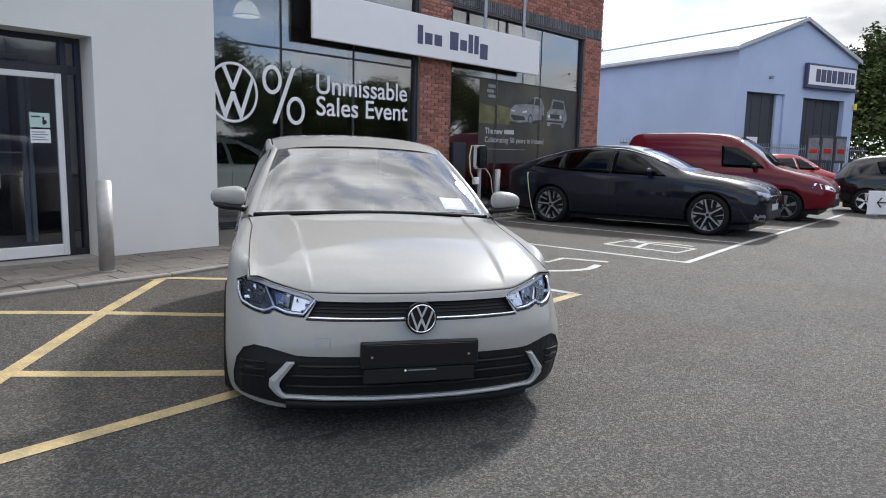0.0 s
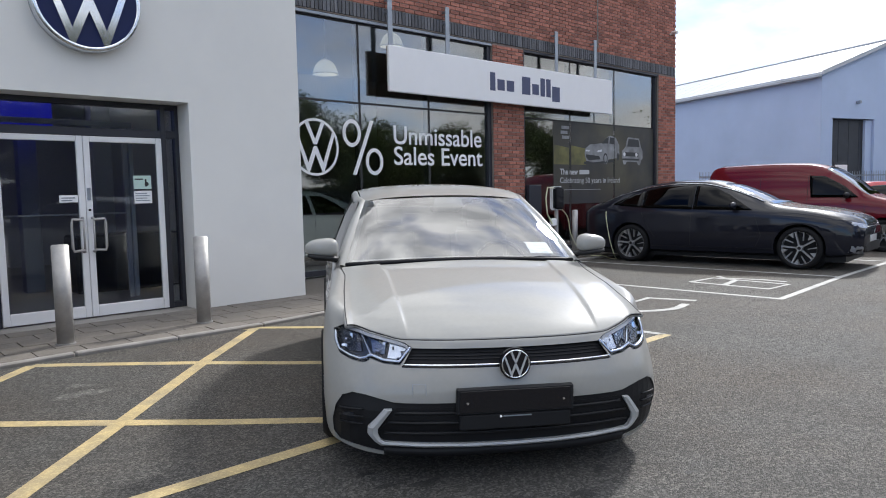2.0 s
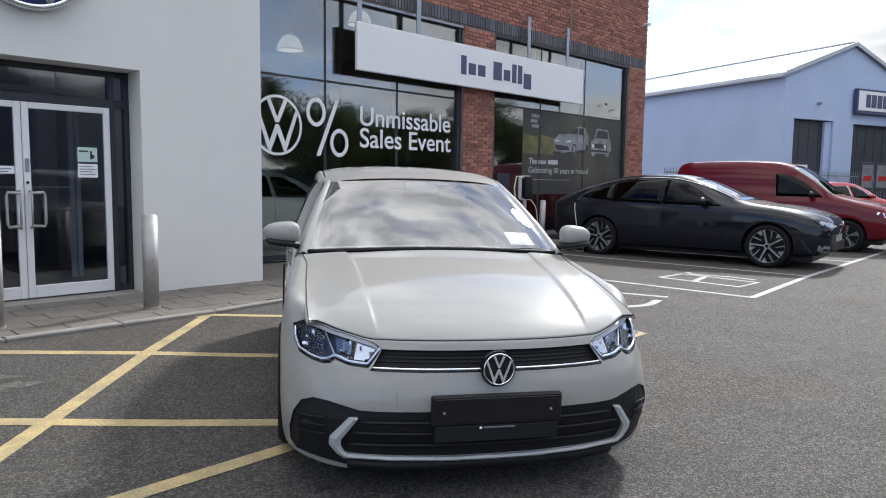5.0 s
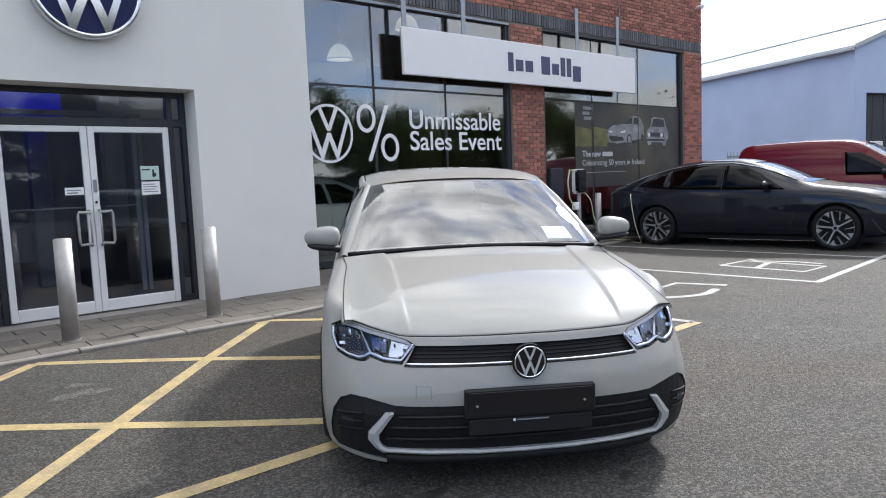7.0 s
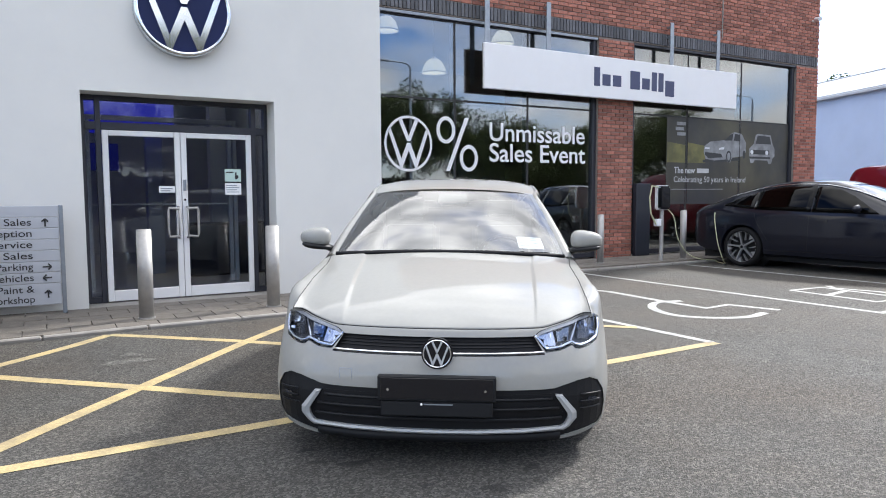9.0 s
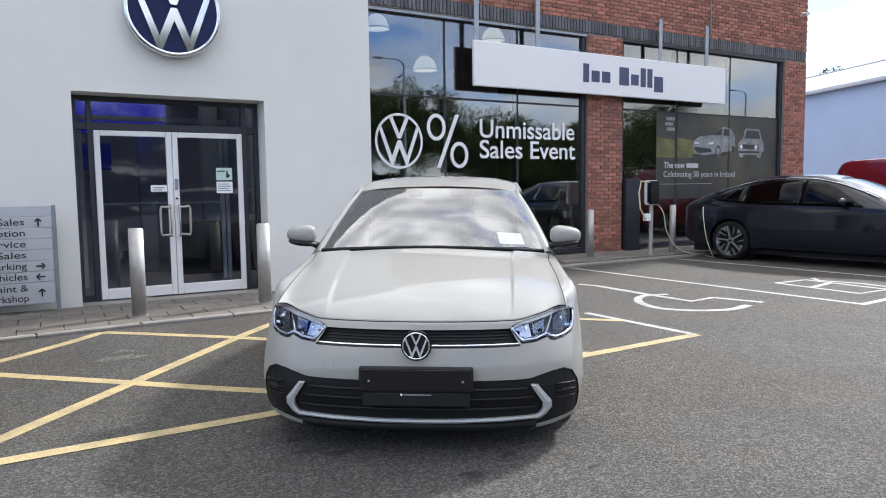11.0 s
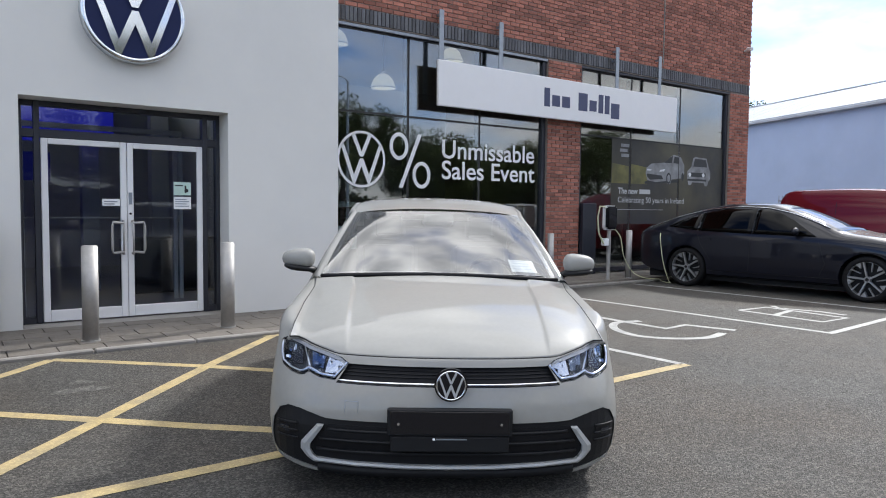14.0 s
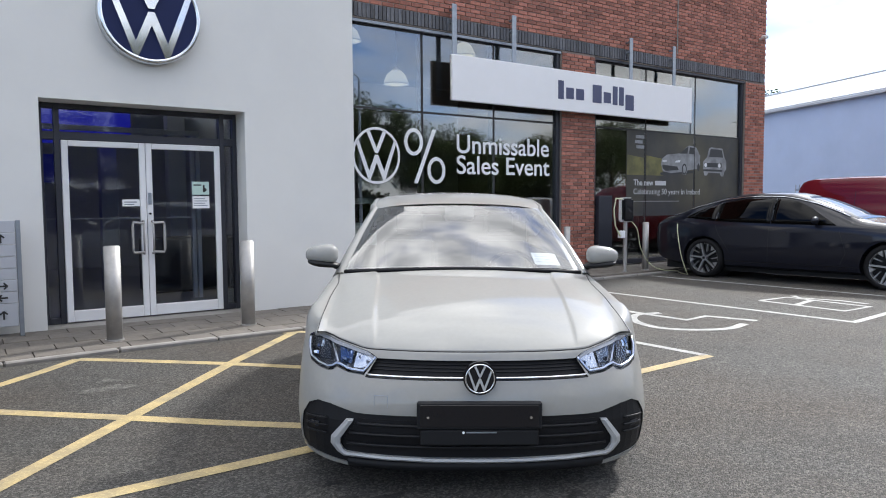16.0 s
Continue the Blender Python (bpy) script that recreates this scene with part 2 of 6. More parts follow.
def grid(pts, bm=None, flip=False, wrap=False):
    """A sheet through a table of points."""
    b = bm or bmesh.new()
    V = [[b.verts.new(p) for p in row] for row in pts]
    for i in range(len(V) - 1):
        for j in range(len(V[0]) - (0 if wrap else 1)):
            k = (j + 1) % len(V[0])
            q = (V[i][j], V[i][k], V[i + 1][k], V[i + 1][j])
            try:
                b.faces.new(q[::-1] if flip else q)
            except ValueError:
                pass
    return b


def patch(poly, project, step=0.04, off=0.003, depth=0.006, bm=None):
    """A thin plate whose outline is given in two coordinates, laid on a surface by project(p, q, off)."""
    b = bmesh.new()
    f = b.faces.new([b.verts.new((p, q, 0)) for p, q in poly])
    lo = [min(c[k] for c in poly) for k in (0, 1)]
    hi = [max(c[k] for c in poly) for k in (0, 1)]
    for k in (0, 1):
        n = int((hi[k] - lo[k]) / step)
        for i in range(1, n + 1):
            c = lo[k] + (hi[k] - lo[k]) * i / (n + 1)
            co, no = [0, 0, 0], [0, 0, 0]
            co[k], no[k] = c, 1
            bmesh.ops.bisect_plane(b, geom=b.verts[:] + b.edges[:] + b.faces[:], plane_co=co, plane_no=no)
    flat = {v: (v.co.x, v.co.y) for v in b.verts}
    rim = [e for e in b.edges if len(e.link_faces) == 1]
    top = {v: Vector(project(p, q, off)) for v, (p, q) in flat.items()}
    low = {}
    for e in rim:
        for v in e.verts:
            if v not in low:
                low[v] = b.verts.new(Vector(project(*flat[v], off - depth)))
    for v, c in top.items():
        v.co = c
    for e in rim:
        a, c = e.verts
        b.faces.new((a, c, low[c], low[a]))
    bmesh.ops.recalc_face_normals(b, faces=b.faces[:])
    if bm is not None:
        join(bm, b)
        return bm
    return b


def ribbon(line, width, z, bm=None):
    """A flat painted stripe along a polyline on the ground."""
    b = bm or bmesh.new()
    pts = [Vector((*p, 0)) for p in line]
    L, R = [], []
    for i, p in enumerate(pts):
        d = (pts[min(i + 1, len(pts) - 1)] - pts[max(i - 1, 0)]).normalized()
        n = Vector((-d.y, d.x, 0)) * width / 2
        L.append(b.verts.new((p.x + n.x, p.y + n.y, z)))
        R.append(b.verts.new((p.x - n.x, p.y - n.y, z)))
    for i in range(len(pts) - 1):
        b.faces.new((R[i], R[i + 1], L[i + 1], L[i]))
    return b


def lettering(name, text, size, m, material, parent, extrude=0.002, width=None, bold=0.0):
    """Letters in the built-in font, as a mesh, their baseline's start at the pose m; width: squeeze to this length."""
    cu = bpy.data.curves.new(name, "FONT")
    cu.body, cu.size, cu.extrude, cu.offset = text, size, extrude, bold
    tmp = bpy.data.objects.new(name, cu)
    scene.collection.objects.link(tmp)
    bpy.context.view_layer.update()
    me = bpy.data.meshes.new_from_object(tmp.evaluated_get(bpy.context.evaluated_depsgraph_get()))
    bpy.data.objects.remove(tmp)
    bpy.data.curves.remove(cu)
    me.materials.clear()
    me.materials.append(material)
    if width:
        xs = [v.co.x for v in me.vertices]
        k = width / (max(xs) - min(xs))
        for v in me.vertices:
            v.co.x = (v.co.x - min(xs)) * k
    # one object for each letter: loose pieces that stand over one another belong together
    b = bmesh.new()
    b.from_mesh(me)
    bpy.data.meshes.remove(me)
    left, pieces = set(b.verts), []
    while left:
        stack, found = [left.pop()], []
        while stack:
            v = stack.pop()
            found.append(v)
            for e in v.link_edges:
                o = e.other_vert(v)
                if o in left:
                    left.discard(o)
                    stack.append(o)
        xs = [v.co.x for v in found]
        pieces.append([min(xs), max(xs), found])
    pieces.sort(key=lambda p: p[0])
    groups = []
    for lo, hi, found in pieces:
        if groups and lo < groups[-1][1] - 0.5 * min(hi - lo, groups[-1][1] - groups[-1][0]):
            groups[-1][1] = max(hi, groups[-1][1])
            groups[-1][2] += found
        else:
            groups.append([lo, hi, list(found)])
    for lo, hi, found in groups:
        c = bmesh.new()
        twin = {v: c.verts.new(v.co) for v in found}
        for f in {f for v in found for f in v.link_faces}:
            c.faces.new([twin[v] for v in f.verts])
        ob = part("letter", c, material, parent)
        ob.matrix_local = m
    b.free()


UP = pose(0, 0, 0, 90, 0, 0)  # text stands upright and faces -y

# ---- ground ----
WALL_Y, BRICK_Y, GLASS_Y, PAVE_Z = 9.5, 11.08, 11.2, 0.035
bm = bmesh.new()
gx = [-400, -80, -30, -12, -6, -3, 0, 3, 6, 9, 12, 15, 20, 30, 60, 120, 400]
gy = [-400, -80, -40, -20, -10, -5, -2, 0, 2, 4, 6, 8, 10, 14, 25, 50, 120, 400]
grid([[(x, y, 0) for x in gx] for y in gy], bm)
tagged(part("ground", bm, M_ASPHALT), "weathered grey asphalt of a car dealer's forecourt", "ground", kind="structure")

KERB = [(-9.0, 7.75), (0.4, 7.82), (1.5, 7.9), (2.2, 7.95), (3.6, 7.95), (4.5, 8.0), (5.6, 8.32), (7.0, 9.0), (8.2, 9.5), (9.4, 9.55), (18.2, 9.6)]


def kerb_y(x):
    return float(np.interp(x, [p[0] for p in KERB], [p[1] for p in KERB]))


bm = bmesh.new()
xs = np.linspace(-9, 18.2, 60)
row0 = [bm.verts.new((x, kerb_y(x) + 0.05, PAVE_Z - 0.02)) for x in xs]
row1 = [bm.verts.new((x, 12.6, PAVE_Z - 0.02)) for x in xs]
for i in range(len(xs) - 1):
    bm.faces.new((row0[i], row0[i + 1], row1[i + 1], row1[i]))
pavement = tagged(part("pavement", bm, M_JOINT), "brownish concrete block pavement along the showroom front", "pavement", kind="structure")
kerb = thing("kerb", Matrix(), "low concrete kerb edging the pavement", "kerb", kind="structure")
step = 0.915
x = -8.9
while x < 18:
    y0, y1 = kerb_y(x), kerb_y(x + step)
    ln = math.hypot(step, y1 - y0)
    b = box(0.004, ln - 0.004, 0, 0.08, -0.05, PAVE_Z + 0.004, 0.012)
    o = part("kerbstone", b, M_KERB, kerb)
    o.matrix_local = pose(x, y0, 0, 0, 0, math.degrees(math.atan2(y1 - y0, step)))
    x += step


def marking(name, lines, width, material, label, z=0.0018):
    e = thing(name, Matrix(), label, "road marking", kind="structure")
    for i, l in enumerate(lines):
        part("stripe", ribbon(l, width, z + 0.0006 * i), material, e)
    return e


HATCH = [
    [(0.66, 6.78), (1.11, 7.20), (1.40, 7.49), (1.72, 7.85)],
    [(1.72, 7.85), (2.05, 7.56), (2.76, 6.885), (3.30, 6.30), (5.05, 4.62)],
    [(0.66, 6.78), (1.09, 6.36), (1.68, 5.80), (2.24, 5.25), (3.05, 4.52)],
    [(0.66, 4.50), (1.03, 4.90), (1.77, 5.73), (2.28, 6.31), (2.79, 6.89), (3.79, 7.94)],
    [(0.62, 4.49), (2.43, 4.51), (6.33, 4.66)],
    [(3.68, 7.99), (3.84, 7.94), (4.25, 7.51), (6.25, 5.52)],
]
marking("hatching_lines", HATCH, 0.105, M_YELLOW, "worn yellow hatching lines painted on the asphalt")
BAYS = [
    [(8.93, 9.45), (9.15, 4.72)], [(9.15, 4.75), (11.8, 4.95), (14.75, 5.07), (20.0, 5.3)], [(11.46, 9.45), (11.82, 5.0)], [(14.25, 9.45), (14.6, 5.1)],
    [(6.25, 6.05), (6.31, 4.68)], [(17.1, 9.45), (17.4, 5.2)],
]
marking("bay_lines", BAYS, 0.085, M_WHITEPAINT, "white parking bay lines on the asphalt")
FIGURE = [[(7.7, 7.83), (7.79, 7.55), (7.76, 6.55), (7.79, 5.96), (8.21, 6.0), (8.38, 5.45)], [(7.97, 6.48), (7.67, 6.56), (7.41, 6.43), (7.2, 6.17), (7.12, 5.81), (7.31, 5.52), (7.67, 5.35), (8.08, 5.42)]]


def rounded(line, n=6):
    """The same polyline with its corners drawn as a smooth curve."""
    out = []
    for i in range(len(line) - 1):
        p0, p1, p2, p3 = (Vector(line[max(0, min(len(line) - 1, i + d))]) for d in (-1, 0, 1, 2))
        for k in range(n):
            t = k / n
            q = 0.5 * ((2 * p1) + (p2 - p0) * t + (2 * p0 - 5 * p1 + 4 * p2 - p3) * t * t + (3 * p1 - p0 - 3 * p2 + p3) * t ** 3)
            out.append((q.x, q.y))
    return out + [tuple(line[-1])]


FIGURE[1] = rounded(FIGURE[1])
marking("disabled_symbol", FIGURE, 0.1, M_WHITEPAINT, "white wheelchair symbol painted in a parking bay")
CAR = [[(9.95, 6.36), (9.9, 5.21), (10.52, 5.2), (10.58, 6.33), (9.95, 6.36)], [(9.92, 5.84), (10.51, 5.95)], [(10.79, 6.36), (10.64, 6.18), (10.8, 5.68), (10.76, 5.33)]]
marking("charging_symbol", CAR, 0.085, M_WHITEPAINT, "white electric car symbol painted in a parking bay")

M_OIL = mat("oil_stained_asphalt", (0.022, 0.021, 0.020), 0.7, var=0.3, scale=12, bump=0.8, bscale=130, speck=0.5, speck_scale=85)
M_PALESTAIN = mat("pale_stained_asphalt", (0.082, 0.078, 0.070), 0.85, var=0.25, scale=12, bump=0.8, bscale=130, speck=0.6, speck_scale=85)


def stain(x, y, rx, ry, seed, material, label):
    z = 0.002 + 0.0002 * (seed % 20)
    """A thin ragged blot on the ground."""
    rnd = random.Random(seed)
    ph = [rnd.uniform(0, 6.28) for _ in range(4)]
    bm = bmesh.new()
    f = []
    for k in range(28):
        a = 2 * math.pi * k / 28
        r = 1 + 0.25 * math.sin(2 * a + ph[0]) + 0.2 * math.sin(3 * a + ph[1]) + 0.16 * math.sin(5 * a + ph[2]) + 0.1 * math.sin(9 * a + ph[3])
        f.append(bm.verts.new((x + rx * r * math.cos(a), y + ry * r * math.sin(a), z)))
    mid = bm.verts.new((x, y, z))
    for k in range(28):
        bm.faces.new((f[k], f[(k + 1) % 28], mid))
    tagged(part("ground_stain", bm, material), label, "stain", kind="structure")


for i, (x, y, r) in enumerate(((2.36, 3.82, 0.045), (2.51, 3.71, 0.06), (2.95, 3.12, 0.06), (3.24, 3.23, 0.05), (2.36, 4.0, 0.04), (2.7, 3.3, 0.03), (1.75, 3.45, 0.04), (3.5, 2.9, 0.03))):
    stain(x, y, r, r * 0.6, 40 + i, M_OIL, "dark oil spot on the asphalt before the car")
for i, (x, y, r) in enumerate(((1.8, 6.6, 0.14), (1.82, 6.85, 0.08), (1.65, 6.62, 0.06))):
    stain(x, y, r, r * 0.7, 60 + i, M_PALESTAIN, "pale worn blotch on the asphalt")

# ---- white rendered front with the entrance ----
WX0, WX1, WTOP = -9.0, 5.34, 6.6
OX0, OX1, OTOP = 1.63, 3.84, 2.515
bm = bmesh.new()
for x0, x1, z0, z1 in ((WX0, OX0, 0, OTOP), (OX1, WX1, 0, OTOP), (WX0, WX1, OTOP, WTOP)):
    box(x0, x1, WALL_Y, WALL_Y + 0.42, z0, z1, 0, bm)
box(WX1 - 0.3, WX1, WALL_Y + 0.42, GLASS_Y + 0.1, 0, WTOP, 0, bm)
bmesh.ops.remove_doubles(bm, verts=bm.verts[:], dist=0.0005)
tagged(part("wall_front", bm, M_RENDER), "smooth white rendered front wall with an entrance opening", "wall", kind="structure")
bm = box(WX0, WX1 - 0.31, WALL_Y + 0.43, 24, 6.3, 6.55)
tagged(part("roof_entrance", bm, M_CEIL), "flat roof over the entrance block", "roof", kind="structure")

# entrance: dark side lights and transom, two white aluminium door leaves
DY = 9.88
entrance = thing("door_1", Matrix(), "glazed double entrance door in white and dark grey aluminium, closed", "door", kind="structure")
bm = bmesh.new()
FT = 2.515
for x0, x1 in ((OX0 + 0.002, OX0 + 0.05), (1.79, 1.85), (3.62, 3.68), (OX1 - 0.05, OX1 - 0.002)):
    box(x0, x1, DY - 0.05, DY + 0.06, PAVE_Z, FT - 0.002, 0.004, bm)
for z0, z1 in ((2.11, 2.2), (FT - 0.06, FT - 0.003)):
    box(OX0 + 0.004, OX1 - 0.004, DY - 0.045, DY + 0.055, z0, z1, 0.004, bm)
for x0, x1 in ((OX0 + 0.05, 1.79), (3.68, OX1 - 0.05)):
    box(x0, x1, DY - 0.04, DY + 0.05, PAVE_Z, PAVE_Z + 0.07, 0.004, bm)
part("door_frame", bm, M_FRAME, entrance, "dark grey aluminium frame")
for x0, x1, z0, z1 in ((OX0 + 0.05, 1.79, PAVE_Z + 0.07, 2.11), (3.68, OX1 - 0.05, PAVE_Z + 0.07, 2.11), (OX0 + 0.05, OX1 - 0.05, 2.2, FT - 0.06)):
    part("pane", box(x0, x1, DY, DY + 0.012, z0, z1), M_DOORGLASS, entrance).visible_shadow = False
for k, (x0, x1) in enumerate(((1.855, 2.733), (2.739, 3.615))):
    leaf = new("door_leaf")
    leaf.parent = entrance
    bm = bmesh.new()
    st = 0.068
    z0, z1 = PAVE_Z + 0.012, 2.105
    box(x0, x0 + st, DY - 0.07, DY - 0.02, z0, z1, 0.006, bm)
    box(x1 - st, x1, DY - 0.07, DY - 0.02, z0, z1, 0.006, bm)
    box(x0 + st, x1 - st, DY - 0.067, DY - 0.023, z1 - 0.066, z1, 0.006, bm)
    box(x0 + st, x1 - st, DY - 0.067, DY - 0.023, z0, z0 + 0.13, 0.006, bm)
    part("leaf_frame", bm, M_ALU, leaf)
    part("leaf_pane", box(x0 + st, x1 - st, DY - 0.05, DY - 0.04, z0 + 0.13, z1 - 0.066), M_DOORGLASS, leaf).visible_shadow = False
    hx = x1 - 0.05 if k == 0 else x0 + 0.05
    d = -0.125 if k == 0 else 0.125
    bm = bmesh.new()
    za, zb = 0.80, 1.18
    loop = [(hx, DY - 0.075, za), (hx, DY - 0.115, za), (hx, DY - 0.13, za + 0.02), (hx + d * 0.9, DY - 0.13, za + 0.01), (hx + d, DY - 0.13, za + 0.05), (hx + d, DY - 0.13, zb - 0.05),
            (hx + d * 0.9, DY - 0.13, zb - 0.01), (hx, DY - 0.13, zb - 0.02), (hx, DY - 0.115, zb), (hx, DY - 0.075, zb)]
    tube(loop, 0.016, 8, bm)
    tube([(hx, DY - 0.13, za + 0.02), (hx, DY - 0.13, zb - 0.02)], 0.011, 8, bm)
    part("handle", bm, M_STEEL, leaf, "looped steel pull handle", True)
part("lock", box(2.752, 2.79, DY - 0.082, DY - 0.07, 1.38, 1.52, 0.004), M_GALV, entrance, "grey lock plate")
part("keyhole", cyl(0.013, 0.013, 0, 0.012, 12, pose(2.77, DY - 0.07, 1.27, 90)), M_GLOSSBLACK, entrance)
notice = thing("notice", Matrix(), "small white paper notice stuck on the door glass", "notice")
part("sheet", box(2.47, 2.66, DY - 0.055, DY - 0.051, 1.36, 1.44), M_VINYL, notice)
bm = bmesh.new()
for i in range(2):
    box(2.49, 2.60 + 0.03 * i, DY - 0.0565, DY - 0.0552, 1.375 + 0.028 * i, 1.388 + 0.028 * i, 0, bm)
part("print", bm, M_GALV, notice)
M_MINT = mat("mint_green_paper", (0.50, 0.66, 0.60), 0.6, var=0.05, scale=20)
M_INK = mat("black_ink", (0.02, 0.02, 0.022), 0.6, var=0.05)
for z0, z1, mt, lab in ((1.50, 1.66, M_MINT, "mint green sticker on the door glass"), (1.33, 1.48, M_VINYL, "pale printed sticker on the door glass")):
    st = thing("sticker", Matrix(), lab, "sticker", "stickers on the door")
    part("sheet", box(3.27, 3.475, DY - 0.055, DY - 0.051, z0, z1), mt, st)
    bm = bmesh.new()
    if mt == M_MINT:
        box(3.40, 3.42, DY - 0.0565, DY - 0.0552, z0 + 0.03, z1 - 0.04, 0, bm)
        cyl(0.024, 0.024, 0, 0.0014, 16, pose(3.42, DY - 0.0552, z0 + 0.06, 90), 0, bm)
        box(3.285, 3.38, DY - 0.0565, DY - 0.0552, z1 - 0.05, z1 - 0.035, 0, bm)
    else:
        for i in range(4):
            box(3.285, 3.45 - 0.03 * (i % 2), DY - 0.0565, DY - 0.0552, z0 + 0.03 + 0.028 * i, z0 + 0.04 + 0.028 * i, 0, bm)
    part("print", bm, M_INK if mt == M_MINT else M_GALV, st)
bm = box(OX0 + 0.004, OX1 - 0.004, WALL_Y + 0.01, DY + 0.3, 0, PAVE_Z - 0.004)
tagged(part("threshold", bm, M_KERB), "concrete threshold of the entrance", "threshold", kind="structure")

# lobby behind the doors
bm = bmesh.new()
box(-3.0, 5.0, 9.95, 18.0, -0.1, PAVE_Z - 0.012, 0, bm)
tagged(part("floor_lobby", bm, M_FLOORIN), "grey tiled lobby floor", "floor", kind="structure")
bm = bmesh.new()
box(-3.1, 5.0, 18.0, 18.2, 0, 4.0, 0, bm)
box(-3.2, -3.0, 9.95, 18.0, 0, 4.0, 0, bm)
tagged(part("wall_lobby", bm, M_WALLIN), "plain lobby walls in shade", "wall", kind="structure")
bm = box(-3.2, 5.0, 9.95, 18.2, 4.0, 4.2)
tagged(part("ceiling_lobby", bm, M_CEIL), "plain lobby ceiling", "ceiling", kind="structure")
M_BLUESHEET = glow_mat("lit_blue_board", (0.01, 0.012, 0.34), 0.36)
bm = box(-2.2, 3.1, 12.6, 12.75, 2.3, 3.9)
tagged(part("fascia_board", bm, M_BLUESHEET), "backlit deep blue display fascia inside the lobby", "fascia")
tagged(part("display_screen", box(1.0, 2.35, 13.6, 13.7, 1.75, 2.2, 0.01), glow_mat("dim_blue_screen", (0.01, 0.013, 0.20), 0.09)), "lit blue display screen inside the lobby", "screen")
for x, w in ((2.71, 0.25), (3.73, 0.28)):
    tagged(part("inner_pillar", box(x, x + w, 13.0, 13.25, PAVE_Z - 0.012, 3.99, 0.01), M_WALLIN), "pale square pillar inside the lobby", "pillar")
M_DOWNLIGHT = glow_mat("lit_downlight", (1.0, 0.95, 0.86), 15.0)
for x, y in ((1.2, 12.1), (3.2, 12.0), (2.2, 14.6), (4.2, 14.6)):
    lamp = thing("downlight", pose(x, y, 3.96), "round recessed ceiling downlight in the lobby, lit", "lamp", "lobby downlights")
    part("rim", tube([(0.13 * math.cos(a), 0.13 * math.sin(a), 0.02) for a in np.linspace(0, 2 * math.pi, 24, endpoint=False)], 0.012, 6, None, True), M_ALU, lamp)
    part("lens", cyl(0.115, 0.115, 0.02, 0.036, 24), M_DOWNLIGHT, lamp, "bright lens")
screen = thing("inner_screen", pose(0, 11.4, PAVE_Z - 0.012), "pale aluminium inner door screen standing in the lobby", "screen")
for x in (1.75, 3.66, 3.735):
    part("mullion", box(x, x + 0.055, -0.03, 0.03, 0, 2.35, 0.005), M_ALU, screen)
part("head_rail", box(1.75, 3.79, -0.028, 0.028, 2.351, 2.42, 0.005), M_ALU, screen)
part("transom", box(1.806, 3.659, -0.012, 0.012, 1.165, 1.185, 0.003), M_ALU, screen)
tagged(part("reception_desk", box(3.2, 4.8, 12.2, 12.85, PAVE_Z - 0.012, 0.87, 0.03), mat("dark_desk_front", (0.05, 0.052, 0.058), 0.5, var=0.1)), "dark reception desk inside the lobby", "desk")

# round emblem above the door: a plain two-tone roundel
emblem = thing("roundel_sign", pose(2.755, WALL_Y, 3.508), "large round dark blue wall sign with bright metal strokes", "sign")
M_NAVY = mat("navy_enamel", (0.012, 0.019, 0.072), 0.5, var=0.08, scale=5, spec=0.2)
M_SATIN = mat("satin_silver", (0.66, 0.69, 0.72), 0.2, metal=1.0, var=0.12, scale=4)


def zigzag_plates(r, depth, y0, thin=0.0, dome=0.0):
    """Two zigzag plates inside a ring of radius r, as one mesh each; y0 is their front plane, thin slims the strokes, dome bows them."""
    d, rise = thin, 2.3 * thin
    first = [(-0.46 + d, 0.90), (-0.10 + d, 0.10), (0.10 - d, 0.10), (0.46 - d, 0.90), (0.26 + d, 0.96), (0.0, 0.36 - rise), (-0.26 - d, 0.96)]
    half = [(0.27 + d / 2, -0.95), (0.40 - d, -0.91), (0.89 - d, 0.44), (0.76 + d, 0.64), (0.325, -0.52 - rise), (0.10 - d, 0.03)]
    second = [(0.0, -0.33 + rise)] + half + [(-x, z) for x, z in half[::-1]]
    made = []
    for shape in (first, second):
        b = bmesh.new()
        f = [b.verts.new((x * r, y0, z * r)) for x, z in shape]
        g = [b.verts.new((x * r, y0 + depth, z * r)) for x, z in shape]
        b.faces.new(f)
        for i in range(len(f)):
            b.faces.new((f[i], g[i], g[(i + 1) % len(f)], f[(i + 1) % len(f)]))
        bmesh.ops.recalc_face_normals(b, faces=b.faces[:])
        if dome:
            for c in np.linspace(-0.9, 0.9, 19):
                bmesh.ops.bisect_plane(b, geom=b.verts[:] + b.edges[:] + b.faces[:], plane_co=(0, 0, c * r), plane_no=(0, 0, 1))
            for v in b.verts:
                v.co.y += dome * ((v.co.x ** 2 + v.co.z ** 2) / r ** 2 - 0.5)
        made.append(b)
    return made


